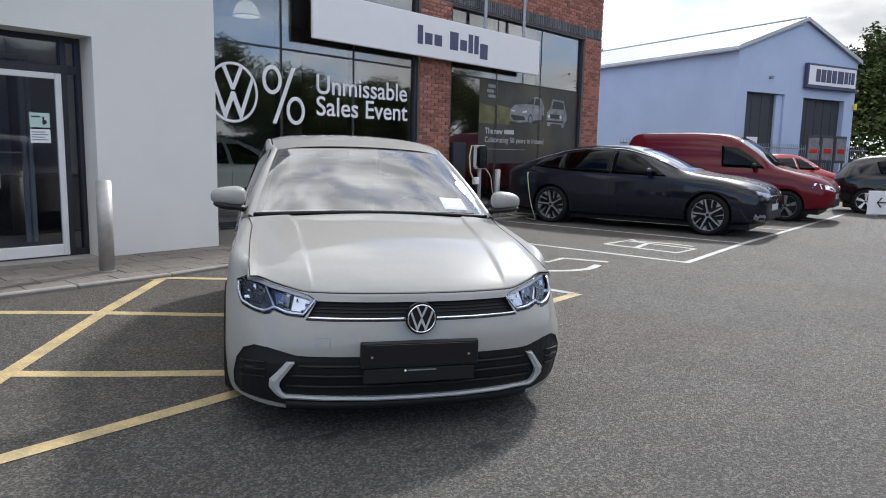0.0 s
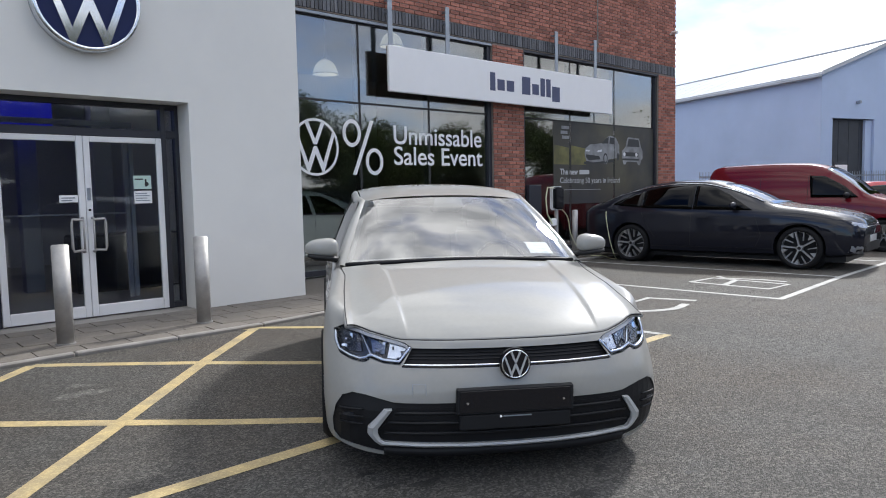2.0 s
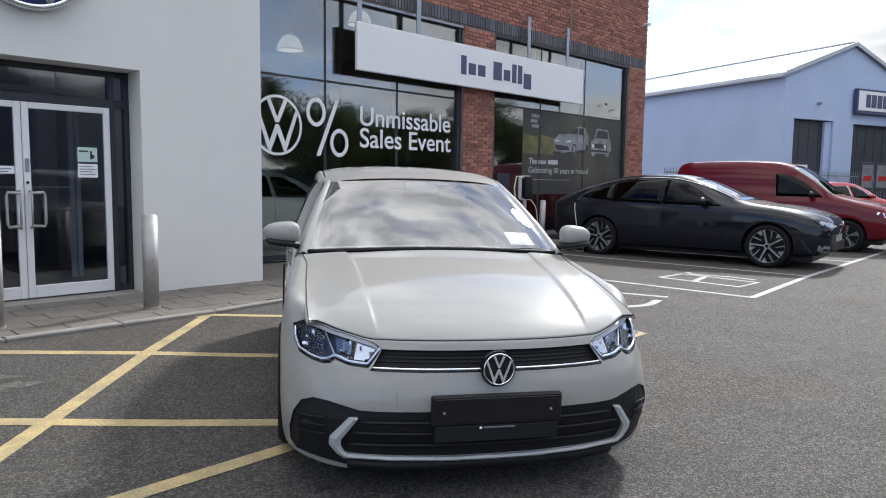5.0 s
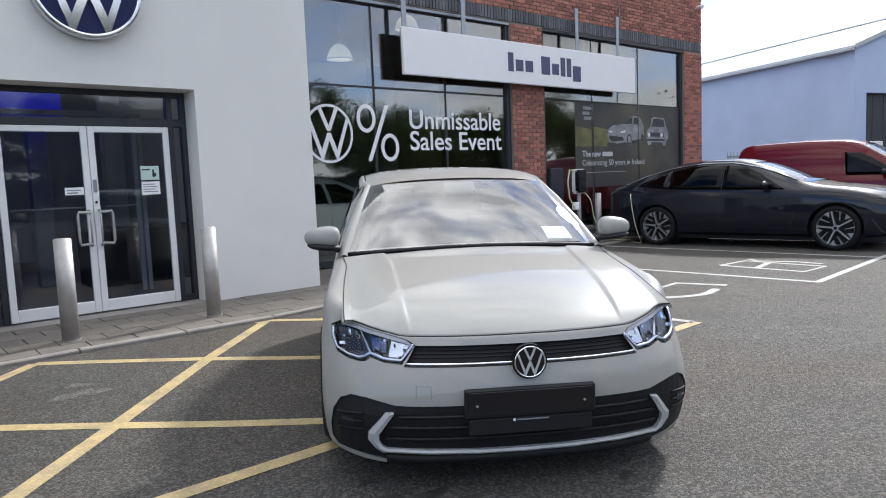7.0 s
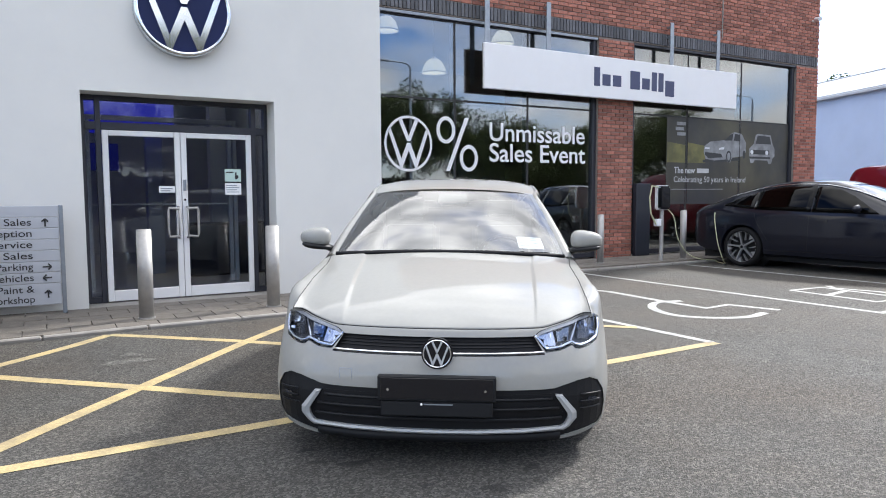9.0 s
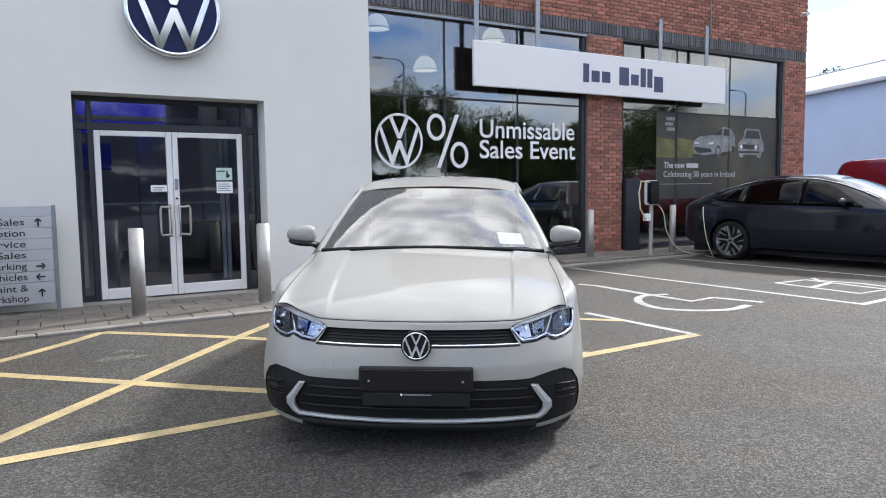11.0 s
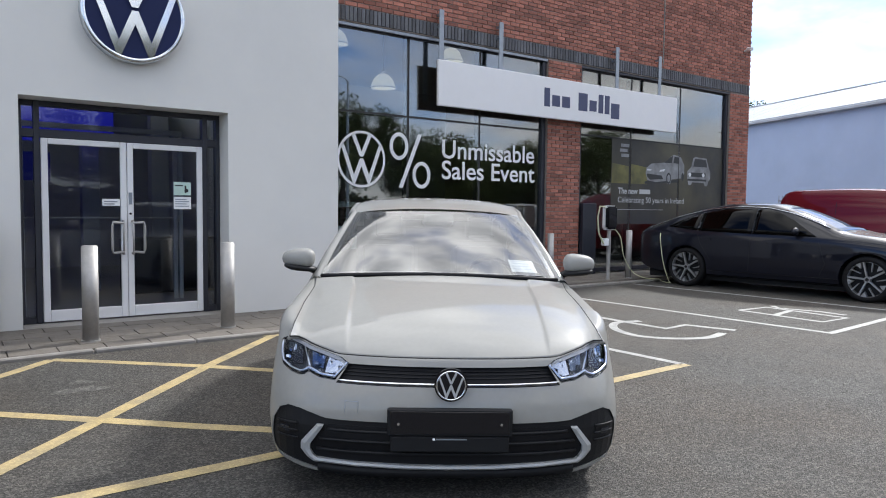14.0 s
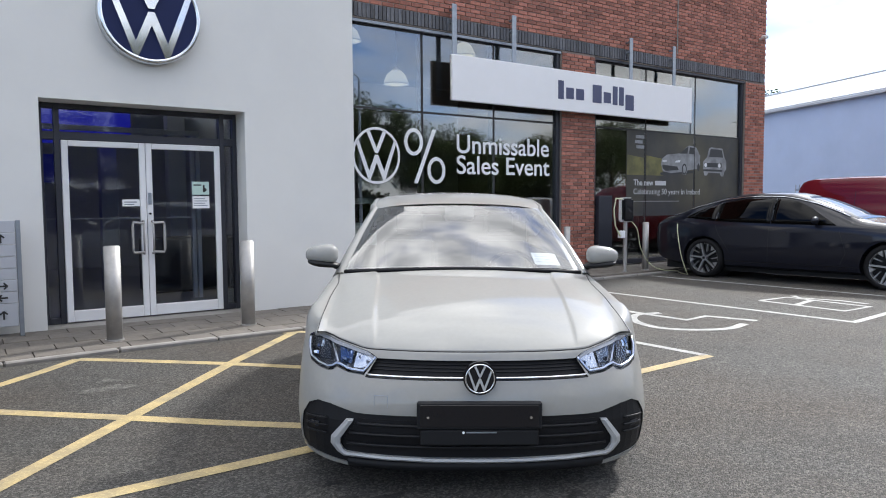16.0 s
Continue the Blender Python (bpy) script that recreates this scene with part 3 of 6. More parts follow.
part("disc", cyl(0.54, 0.54, 0.0, 0.13, 64, pose(0, -0.005, 0, 90), 0.02), M_NAVY, emblem)
bm = bmesh.new()
rim_prof = [(0.536, 0.0), (0.548, -0.02), (0.55, -0.115), (0.543, -0.142), (0.525, -0.152), (0.502, -0.15), (0.496, -0.125)]
grid([[(q * math.cos(a), h, q * math.sin(a)) for a in np.linspace(0, 2 * math.pi, 72, endpoint=False)] for q, h in rim_prof], bm, wrap=True)
bmesh.ops.recalc_face_normals(bm, faces=bm.faces[:])
part("ring", bm, M_SATIN, emblem, "bright metal ring", True)
for st in zigzag_plates(0.525, 0.035, -0.152, 0.036, 0.034):
    stroke = part("stroke", st, M_SATIN, emblem)
    for p in stroke.data.polygons:
        p.use_smooth = True
    stroke.data.set_sharp_from_angle(angle=radians(30))

# directory sign by the wall
sign = thing("directory_sign", pose(0.0, 9.3, PAVE_Z), "grey slatted directory sign with black lettering and arrows", "sign")
M_SLAT = mat("grey_sign_slat", (0.46, 0.48, 0.52), 0.5, metal=0.0, var=0.04, scale=3)
rows = [(None, 1.065, 1.185, ""), ("Car Sales", 0.945, 1.06, "u"), ("Service Reception", 0.825, 0.94, ""), ("Service", 0.705, 0.82, ""), ("Parts Sales", 0.585, 0.70, ""),
        ("Customer Parking", 0.465, 0.58, "r"), ("Commercial Vehicles", 0.345, 0.46, "l"), ("Approved Paint &|Body Workshop", 0.105, 0.34, "u")]
SX0, SX1 = 0.12, 1.36
for text, z0, z1, arrow in rows:
    slat = part("slat", box(SX0, SX1, -0.02, 0.02, z0, z1, 0.004), M_SLAT, sign)
    if text:
        for i, line in enumerate(text.split("|")):
            zb = (z0 + z1) / 2 - 0.028 + (0.055 - 0.11 * i if "|" in text else 0)
            w = 0.054 * len(line)
            lettering("lettering", line, 0.105, pose(1.10 - w, -0.0215, zb, 90), M_INK, slat, 0.0008, w, 0.0006)
    if arrow:
        bm = bmesh.new()
        cx, cz = 1.23, (z0 + z1) / 2
        d = {"u": (0, 1), "r": (1, 0), "l": (-1, 0)}[arrow]
        pts = [(-0.042 * d[0], -0.042 * d[1]), (0.042 * d[0], 0.042 * d[1])]
        tip = pts[1]
        for a, c in ((pts[0], tip), ((tip[0] - 0.032 * (d[0] + d[1]), tip[1] - 0.032 * (d[1] + d[0])), tip), ((tip[0] - 0.032 * (d[0] - d[1]), tip[1] - 0.032 * (d[1] - d[0])), tip)):
            tube([(cx + a[0], -0.021, cz + a[1]), (cx + c[0], -0.021, cz + c[1])], 0.009, 6, bm)
        part("arrow", bm, M_INK, slat)
part("post", box(SX1 + 0.003, SX1 + 0.045, -0.03, 0.03, 0, 1.19, 0.004), M_GALV, sign)
part("post", box(SX0 - 0.045, SX0 - 0.003, -0.03, 0.03, 0, 1.19, 0.004), M_GALV, sign)


def bollard(x, y, h, r=0.075):
    e = thing("bollard", pose(x, y, PAVE_Z), "brushed stainless steel bollard standing on the pavement", "bollard", "steel bollards")
    part("tube", cyl(r, r, 0, h, 28, None, 0.008), M_STEEL, e, "", True)
    part("base_ring", cyl(r + 0.012, r + 0.012, 0, 0.012, 28), M_STEEL, e)


bollard(2.12, 8.44, 0.935)
bollard(3.50, 8.53, 0.935)
bollard(10.14, 10.3, 0.90, 0.06)
bollard(12.05, 10.05, 0.95, 0.06)

# ---- brick front ----
BX0, BX1, BTOP = 5.36, 17.86, 7.4
W1, W2, WHEAD = (5.4, 10.76), (11.69, 17.02), 4.36
bm = bmesh.new()
BY0, BY1 = BRICK_Y + 0.014, BRICK_Y + 0.34
box(W1[1], W2[0], BY0, BY1, 0, WHEAD, 0, bm)
box(W2[1], BX1 - 0.012, BY0, BY1, 0, WHEAD, 0, bm)
box(BX0, BX1 - 0.012, BY0, BY1, WHEAD, BTOP, 0, bm)
box(BX1 - 0.33, BX1 - 0.012, BY1, 30, 0, BTOP, 0, bm)
tagged(part("wall_brick", bm, M_MORTAR), "red brick showroom wall with mortar joints and two large windows", "wall", kind="structure")
wall_brick = bpy.data.objects["wall_brick"]
bm = box(BX0, BX1 + 0.01, BRICK_Y - 0.03, BY1 + 0.05, BTOP, BTOP + 0.12, 0.01)
tagged(part("coping", bm, M_KERB), "concrete coping on the brick parapet", "coping", kind="structure")
bm = box(BX0 - 0.3, BX1 - 0.33, BY1, 30, 6.6, 6.8)
tagged(part("roof_showroom", bm, M_CEIL), "flat showroom roof", "roof", kind="structure")


def window(name, x0, x1, mullions, label, head):
    e = thing(name, Matrix(), label, "window", kind="structure")
    z0, z1, tr = PAVE_Z + 0.02, WHEAD, 2.955
    bm = bmesh.new()
    box(x0 + 0.003, x0 + 0.09, GLASS_Y - 0.06, GLASS_Y + 0.06, z0, z1 - 0.003, 0.004, bm)
    box(x1 - 0.09, x1 - 0.003, GLASS_Y - 0.06, GLASS_Y + 0.06, z0, z1 - 0.003, 0.004, bm)
    box(x0 + 0.09, x1 - 0.09, GLASS_Y - 0.055, GLASS_Y + 0.055, z1 - 0.07, z1 - 0.003, 0.004, bm)
    box(x0 + 0.09, x1 - 0.09, GLASS_Y - 0.055, GLASS_Y + 0.055, z0, z0 + 0.09, 0.004, bm)
    part("window_frame", bm, M_FRAME, e)
    edges = [x0 + 0.09, *mullions, x1 - 0.09]
    for x in mullions:
        part("gasket", box(x - 0.022, x + 0.022, GLASS_Y - 0.0063, GLASS_Y + 0.007, z0 + 0.092, z1 - 0.072), M_INK, e, "black glazing gasket")
        part("mullion", box(x - 0.03, x + 0.03, GLASS_Y + 0.008, GLASS_Y + 0.13, z0 + 0.09, z1 - 0.07, 0.004), M_FRAME, e)
    for a, c in zip(edges[:-1], edges[1:]):
        a2, c2 = a + (0.0225 if a in mullions else 0), c - (0.0225 if c in mullions else 0)
        part("gasket", box(a2, c2, GLASS_Y - 0.0062, GLASS_Y + 0.0068, tr - 0.016, tr + 0.016), M_INK, e)
        part("transom", box(a2 + 0.026, c2 - 0.026, GLASS_Y + 0.009, GLASS_Y + 0.11, tr - 0.025, tr + 0.025, 0.004), M_FRAME, e)
        for q0, q1 in ((z0 + 0.09, tr - 0.0165), (tr + 0.0165, z1 - 0.07)):
            part("pane", box(a2, c2, GLASS_Y - 0.006, GLASS_Y + 0.006, q0, q1), M_GLASS, e).visible_shadow = False
    part("window_head", box(x0 + 0.01, x1 - 0.01, GLASS_Y - 0.1, GLASS_Y - 0.062, z1 - 0.055, z1 - 0.005, 0.004), head, e, "aluminium head trim with its shade put into the colour")
    return e


# head trims: shade is put into their colour, darker on the second window
window("window_1", *W1, (7.54, 9.12), "tall shop window with dark grey frame and white vinyl lettering", M_GALV)
window("window_2", *W2, (13.4, 15.15), "tall shop window with dark grey frame and a printed poster", M_FRAME)

# showroom behind the windows
bm = box(5.05, BX1 - 0.35, GLASS_Y + 0.1, 24, -0.1, PAVE_Z - 0.012)
tagged(part("floor_showroom", bm, M_FLOORIN), "grey tiled showroom floor", "floor", kind="structure")
bm = bmesh.new()
box(5.05, BX1 - 0.35, 24, 24.2, 0, 6.6, 0, bm)
box(5.0, 5.05, GLASS_Y + 0.12, 24, 0, 6.6, 0, bm)
tagged(part("wall_showroom", bm, M_WALLIN), "plain showroom walls in shade", "wall", kind="structure")
bm = box(5.05, BX1 - 0.35, GLASS_Y + 0.5, 24, 5.9, 6.1)
tagged(part("ceiling_showroom", bm, M_CEIL), "plain showroom ceiling", "ceiling", kind="structure")
M_LAMPGLASS = glow_mat("lit_lamp_glass", (0.8, 0.74, 0.62), 0.3)


def pendant(x, y, z):
    e = thing("pendant_lamp", pose(x, y, z), "bell-shaped white glass pendant lamp hanging in the showroom, lit", "lamp", "pendant lamps")
    prof = [(0.05, 0.30), (0.12, 0.28), (0.20, 0.20), (0.25, 0.08), (0.27, 0.0)]
    part("shade", grid([[(r * math.cos(a), r * math.sin(a), h) for a in np.linspace(0, 2 * math.pi, 28, endpoint=False)] for r, h in prof], wrap=True), M_LAMPGLASS, e, "", True)
    part("rim", tube([(0.272 * math.cos(a), 0.272 * math.sin(a), 0) for a in np.linspace(0, 2 * math.pi, 28, endpoint=False)], 0.012, 6, None, True), M_ALU, e)
    part("cap", cyl(0.06, 0.04, 0.29, 0.36, 16), M_ALU, e)
    part("cord", cyl(0.006, 0.006, 0.36, 5.9 - z, 6), M_GLOSSBLACK, e)


for px, pz in ((8.69, 3.95), (7.55, 4.72), (10.49, 4.75), (15.4, 3.95)):
    pendant(px, 14.0, pz)

# white vinyl on the first window
vy = GLASS_Y - 0.0085
promo = thing("window_lettering", Matrix(), "white vinyl sale lettering with percent sign stuck on the window", "lettering")
lettering("word", "Unmissable", 0.47, pose(8.27, vy, 2.29, 90), M_VINYL, promo, 0.001, 2.24, 0.005)
lettering("word", "Sales Event", 0.47, pose(8.27, vy, 1.915, 90), M_VINYL, promo, 0.001, 2.26, 0.005)


def ring_flat(cx, cz, rx, rz, w, y, bm, n=40):
    b = bmesh.new()
    A, B = [], []
    for k in range(n):
        a = 2 * math.pi * k / n
        A.append(b.verts.new((cx + rx * math.cos(a), y, cz + rz * math.sin(a))))
        B.append(b.verts.new((cx + (rx - w) * math.cos(a), y, cz + (rz - w) * math.sin(a))))
    for k in range(n):
        j = (k + 1) % n
        b.faces.new((A[k], A[j], B[j], B[k]))
    join(bm, b)


for cx, cz in ((7.36, 2.44), (7.83, 1.96)):
    bm = bmesh.new()
    ring_flat(cx, cz, 0.19, 0.235, 0.065, vy, bm)
    part("percent_ring", bm, M_VINYL, promo)
bm = bmesh.new()
f = [bm.verts.new(c) for c in ((7.36, vy, 1.73), (7.44, vy, 1.73), (7.83, vy, 2.67), (7.75, vy, 2.67))]
bm.faces.new(f)
part("percent_bar", bm, M_VINYL, promo)
badge = thing("window_roundel", pose(6.63, vy, 2.18), "white vinyl roundel with zigzag strokes stuck on the window", "sticker")
bm = bmesh.new()
ring_flat(0, 0, 0.455, 0.47, 0.042, 0, bm, 56)
part("ring", bm, M_VINYL, badge)
for st in zigzag_plates(0.435, 0.001, 0.0, 0.028):
    part("stroke", st, M_VINYL, badge)

# poster in the second window
M_POSTER = mat("dark_printed_poster", (0.028, 0.030, 0.033), 0.5, var=0.35, scale=0.9, stain=(0.075, 0.070, 0.040), stain_amt=0.8, stain_scale=0.55)
poster = thing("window_poster", Matrix(), "dark printed poster with two pale cars on the window", "poster")
for x0, x1 in ((12.79, 13.365), (13.435, 15.115), (15.185, 16.92)):
    part("sheet", box(x0, x1, GLASS_Y - 0.0095, GLASS_Y - 0.0065, 1.08, 2.94), M_POSTER, poster)
M_PRINT = mat("pale_print", (0.27, 0.28, 0.29), 0.6, var=0.3, scale=4, stain=(0.12, 0.125, 0.13), stain_amt=0.7, stain_scale=3)
M_PRINTTEXT = mat("printed_white_text", (0.48, 0.49, 0.50), 0.6, var=0.1, scale=8)
M_PRINTDARK = mat("dark_print", (0.03, 0.033, 0.036), 0.6, var=0.2, scale=3)
lettering("word", "The new", 0.185, pose(13.02, vy - 0.004, 1.755, 90), M_PRINTTEXT, poster, 0.001, 0.66, 0.004)
part("word_bar", box(13.74, 14.12, vy - 0.005, vy - 0.003, 1.76, 1.86), M_PRINTTEXT, poster)
lettering("word", "Celebrating 50 years in Ireland", 0.18, pose(13.02, vy - 0.004, 1.56, 90), M_PRINTTEXT, poster, 0.0008, 2.36)
for k, (x0, x1) in enumerate(((13.08, 13.36), (13.05, 13.30), (13.10, 13.36))):
    part("print_bar", box(x0, x1, vy - 0.005, vy - 0.003, 2.78 - 0.11 * k, 2.85 - 0.11 * k), M_PRINT, poster)
part("line", box(12.85, 14.6, vy - 0.005, vy - 0.003, 1.40, 1.408), M_PRINTTEXT, poster)


def flat(poly, y, material, name):
    bm = bmesh.new()
    bm.faces.new([bm.verts.new((x, y, z)) for x, z in poly])
    return part(name, bm, material, poster)


py = GLASS_Y - 0.0105


def on_poster(poly, y, material, name):
    """An outline in the poster's own units: x from its first joint, z up from its ruled line."""
    return flat([(13.4 + x * 0.936, 1.404 + z * 0.597) for x, z in poly], y, material, name)


def disc(cx, cz, rx, rz, n=18):
    return [(cx + rx * math.cos(a), cz + rz * math.sin(a)) for a in np.linspace(0, 2 * math.pi, n, endpoint=False)]


M_FIELD = mat("printed_field", (0.16, 0.15, 0.045), 0.5, var=0.35, scale=1.8, stain=(0.03, 0.034, 0.026), stain_amt=0.9, stain_scale=1.3)
M_PRINTLIGHT = mat("bright_print", (0.62, 0.64, 0.66), 0.6, var=0.15, scale=6)
for x0, x1 in ((12.8, 13.36), (13.44, 14.0)):
    flat([(x0, 1.98), (x1, 1.98), (x1, 2.36), (x0, 2.42)], py + 0.0006, M_FIELD, "printed_field")
on_poster([(0.55, 1.08), (0.57, 0.99), (1.42, 1.05), (1.86, 1.10), (1.865, 1.2), (1.2, 1.16)], py + 0.0003, M_PRINTDARK, "printed_shadow")
on_poster([(0.58, 1.40), (0.61, 1.60), (0.80, 1.77), (1.33, 1.85), (1.55, 2.10), (1.67, 2.17), (1.86, 2.14), (1.86, 1.25), (1.6, 1.20), (1.53, 1.02), (1.43, 1.02), (1.39, 1.13), (0.95, 1.07), (0.65, 1.13)], py, M_PRINT, "printed_car")
on_poster([(1.885, 2.13), (1.95, 2.10), (2.10, 1.80), (2.11, 1.45), (2.03, 1.27), (1.885, 1.25)], py, M_PRINT, "printed_car")
on_poster([(1.30, 1.83), (1.53, 2.07), (1.63, 2.12), (1.59, 1.85)], py - 0.001, M_PRINTDARK, "printed_window")
on_poster([(1.65, 1.85), (1.69, 2.11), (1.86, 2.08), (1.86, 1.83)], py - 0.001, M_PRINTDARK, "printed_window")
on_poster(disc(1.475, 1.24, 0.095, 0.22), py - 0.001, M_PRINTDARK, "printed_wheel")
on_poster(disc(1.475, 1.24, 0.06, 0.15), py - 0.0016, M_PRINT, "printed_rim")
on_poster(disc(2.04, 1.33, 0.05, 0.16), py - 0.001, M_PRINTDARK, "printed_wheel")
on_poster([(0.63, 1.28), (0.63, 1.38), (1.20, 1.33), (1.26, 1.20), (0.75, 1.15)], py - 0.001, M_PRINTDARK, "printed_grille")
on_poster([(0.62, 1.50), (0.64, 1.56), (0.80, 1.55), (0.78, 1.49)], py - 0.001, M_PRINTLIGHT, "printed_lamp")
on_poster([(1.10, 1.48), (1.14, 1.55), (1.32, 1.60), (1.30, 1.50)], py - 0.001, M_PRINTLIGHT, "printed_lamp")
on_poster([(2.23, 1.30), (2.24, 1.58), (2.40, 1.76), (2.47, 2.10), (2.55, 2.16), (3.05, 2.13), (3.15, 1.76), (3.23, 1.60), (3.23, 1.30), (3.15, 1.20), (3.10, 1.0), (3.0, 1.0), (2.95, 1.13), (2.45, 1.13), (2.40, 1.02), (2.30, 1.02)], py, M_PRINT, "printed_car")
on_poster([(2.48, 1.77), (2.54, 2.09), (3.02, 2.07), (3.08, 1.77)], py - 0.001, M_PRINTDARK, "printed_window")
on_poster([(2.27, 1.36), (2.28, 1.53), (3.02, 1.53), (3.02, 1.36)], py - 0.001, M_PRINTDARK, "printed_grille")
for cx in (2.34, 2.92):
    on_poster(disc(cx, 1.44, 0.06, 0.085), py - 0.0016, M_PRINTLIGHT, "printed_lamp")
on_poster([(2.25, 1.19), (2.25, 1.27), (3.06, 1.27), (3.06, 1.19)], py - 0.001, M_PRINTDARK, "printed_bumper")

# hanging name sign with its brackets
name_sign = thing("fascia_sign", pose(0, BRICK_Y - 0.17, 0), "long white fascia sign with a dark blue name on steel brackets", "sign")
part("panel", box(7.935, 14.565, -0.06, 0.0, 3.153, 3.94, 0.012), M_SIGNWHITE, name_sign)
part("backing", box(7.95, 14.55, 0.002, 0.025, 3.165, 3.93, 0.004), mat("brown_sign_back", (0.22, 0.17, 0.13), 0.8, var=0.1), name_sign, "brown back of the sign")
for x in (8.06, 9.41, 12.62, 14.04):
    bracket = part("bracket", box(x - 0.05, x + 0.05, 0.027, 0.052, 3.3, 4.82, 0.006), M_GALV, name_sign, "grey steel bracket")
    for z in (4.52, 4.72):
        part("bracket_arm", box(x - 0.02, x + 0.02, 0.053, 0.165, z, z + 0.04), M_GALV, bracket)
# the name itself stays unlettered: plain bars of its size
for x0, x1, z0, z1 in ((10.43, 10.58, 3.375, 3.73), (10.64, 10.85, 3.395, 3.61), (10.91, 11.13, 3.395, 3.61), (11.37, 11.63, 3.375, 3.73), (11.69, 11.90, 3.395, 3.61), (11.955, 12.10, 3.375, 3.75), (12.145, 12.29, 3.375, 3.75), (12.34, 12.60, 3.295, 3.61)):
    part("bar", box(x0, x1, -0.0645, -0.0605, z0, z1, 0.001), M_SIGNBLUE, name_sign)

# charging post and its cable
M_CABLE = mat("pale_green_cable", (0.55, 0.56, 0.36), 0.5, var=0.05)
post = thing("charging_post", pose(11.45, 10.05, PAVE_Z), "grey charging post with a black charger and looped cable", "charger")
part("pole", cyl(0.04, 0.04, 0, 1.0, 16), M_STEEL, post)
part("charger_box", box(-0.14, 0.14, -0.1, 0.04, 0.98, 1.42, 0.03, None, 2), M_GLOSSBLACK, post, "black rounded charger box")
part("charger_rim", box(-0.155, 0.155, -0.06, 0.06, 0.965, 1.435, 0.03, None, 2), M_ALU, post)
part("socket", box(-0.2, -0.08, -0.08, 0.02, 0.66, 0.8, 0.01), M_VINYL, post, "small white socket box")
part("cable", tube([(-0.1, -0.02, 1.4), (-0.3, -0.03, 1.42), (-0.36, -0.03, 1.2), (-0.33, -0.04, 0.9), (-0.2, -0.05, 0.7)], 0.014, 8), M_CABLE, post)
lead = thing("charging_cable", Matrix(), "pale green charging lead running over the ground to the car", "cable")
pts = [(11.55, 10.0, 1.02), (11.62, 9.9, 0.85), (11.66, 9.85, 0.5), (11.8, 9.75, 0.2), (12.0, 9.62, 0.075), (12.3, 9.5, 0.045), (12.25, 9.4, 0.02), (12.1, 9.1, 0.02), (11.85, 8.95, 0.1), (11.72, 8.97, 0.4), (11.72, 9.05, 0.8), (11.78, 9.1, 0.98)]
cs = []
for i in range(len(pts) - 1):
    for k in range(6):
        t = k / 6
        p0, p1, p2, p3 = (Vector(pts[max(0, min(len(pts) - 1, i + d))]) for d in (-1, 0, 1, 2))
        cs.append(0.5 * ((2 * p1) + (p2 - p0) * t + (2 * p0 - 5 * p1 + 4 * p2 - p3) * t * t + (3 * p1 - p0 - 3 * p2 + p3) * t ** 3))
part("lead", tube(cs, 0.008, 8), M_CABLE, lead, "", True)

tagged(part("cabinet", box(11.72, 12.12, 10.98, 11.09, PAVE_Z, 1.52, 0.01), mat("dark_blue_cabinet", (0.018, 0.022, 0.032), 0.4, var=0.1)), "dark blue-grey electrical cabinet against the window", "cabinet")
cctv = thing("security_camera", pose(17.55, BRICK_Y, 5.45), "small white security camera on the brick wall", "camera")
part("arm", box(-0.02, 0.02, -0.1, 0.0, -0.02, 0.02, 0.004), M_ALU, cctv)
part("housing", cyl(0.05, 0.045, 0, 0.2, 12, pose(-0.02, -0.1, 0.02, 100, 0, -30)), M_ALU, cctv)
tagged(part("conduit", box(14.3, 14.32, BRICK_Y - 0.02, BRICK_Y - 0.002, 4.7, 7.0), M_KERB), "thin pale conduit running up the brick wall", "conduit")

# ---- cars ----


def smooth_curve(pts):
    xs, ys = np.array([p[0] for p in pts], float), np.array([p[1] for p in pts], float)
    d = np.diff(ys) / np.diff(xs)
    m = np.concatenate(([d[0]], [0 if a * b <= 0 else 2 * a * b / (a + b) for a, b in zip(d[:-1], d[1:])], [d[-1]]))

    def f(x):
        x = min(max(x, xs[0]), xs[-1])
        i = min(int(np.searchsorted(xs, x, "right")) - 1, len(xs) - 2)
        h = xs[i + 1] - xs[i]
        t = (x - xs[i]) / h
        return float(ys[i] * (1 + 2 * t) * (1 - t) ** 2 + m[i] * h * t * (1 - t) ** 2 + ys[i + 1] * t * t * (3 - 2 * t) + m[i + 1] * h * t * t * (t - 1))
    return f


def cut(ob, cutters):
    """Subtract meshes from a part's mesh, for good."""
    scene.view_layers[0].update()
    for c in cutters:
        me = bpy.data.meshes.new("cutter")
        c.to_mesh(me)
        c.free()
        tmp = bpy.data.objects.new("cutter", me)
        scene.collection.objects.link(tmp)
        tmp.matrix_world = ob.matrix_world
        md = ob.modifiers.new("cut", "BOOLEAN")
        md.operation, md.object, md.solver = "DIFFERENCE", tmp, "EXACT"
        bpy.context.view_layer.update()
        out = bpy.data.meshes.new_from_object(ob.evaluated_get(bpy.context.evaluated_depsgraph_get()))
        ob.modifiers.remove(md)
        old = ob.data
        ob.data = out
        bpy.data.meshes.remove(old)
        bpy.data.objects.remove(tmp)
        bpy.data.meshes.remove(me)


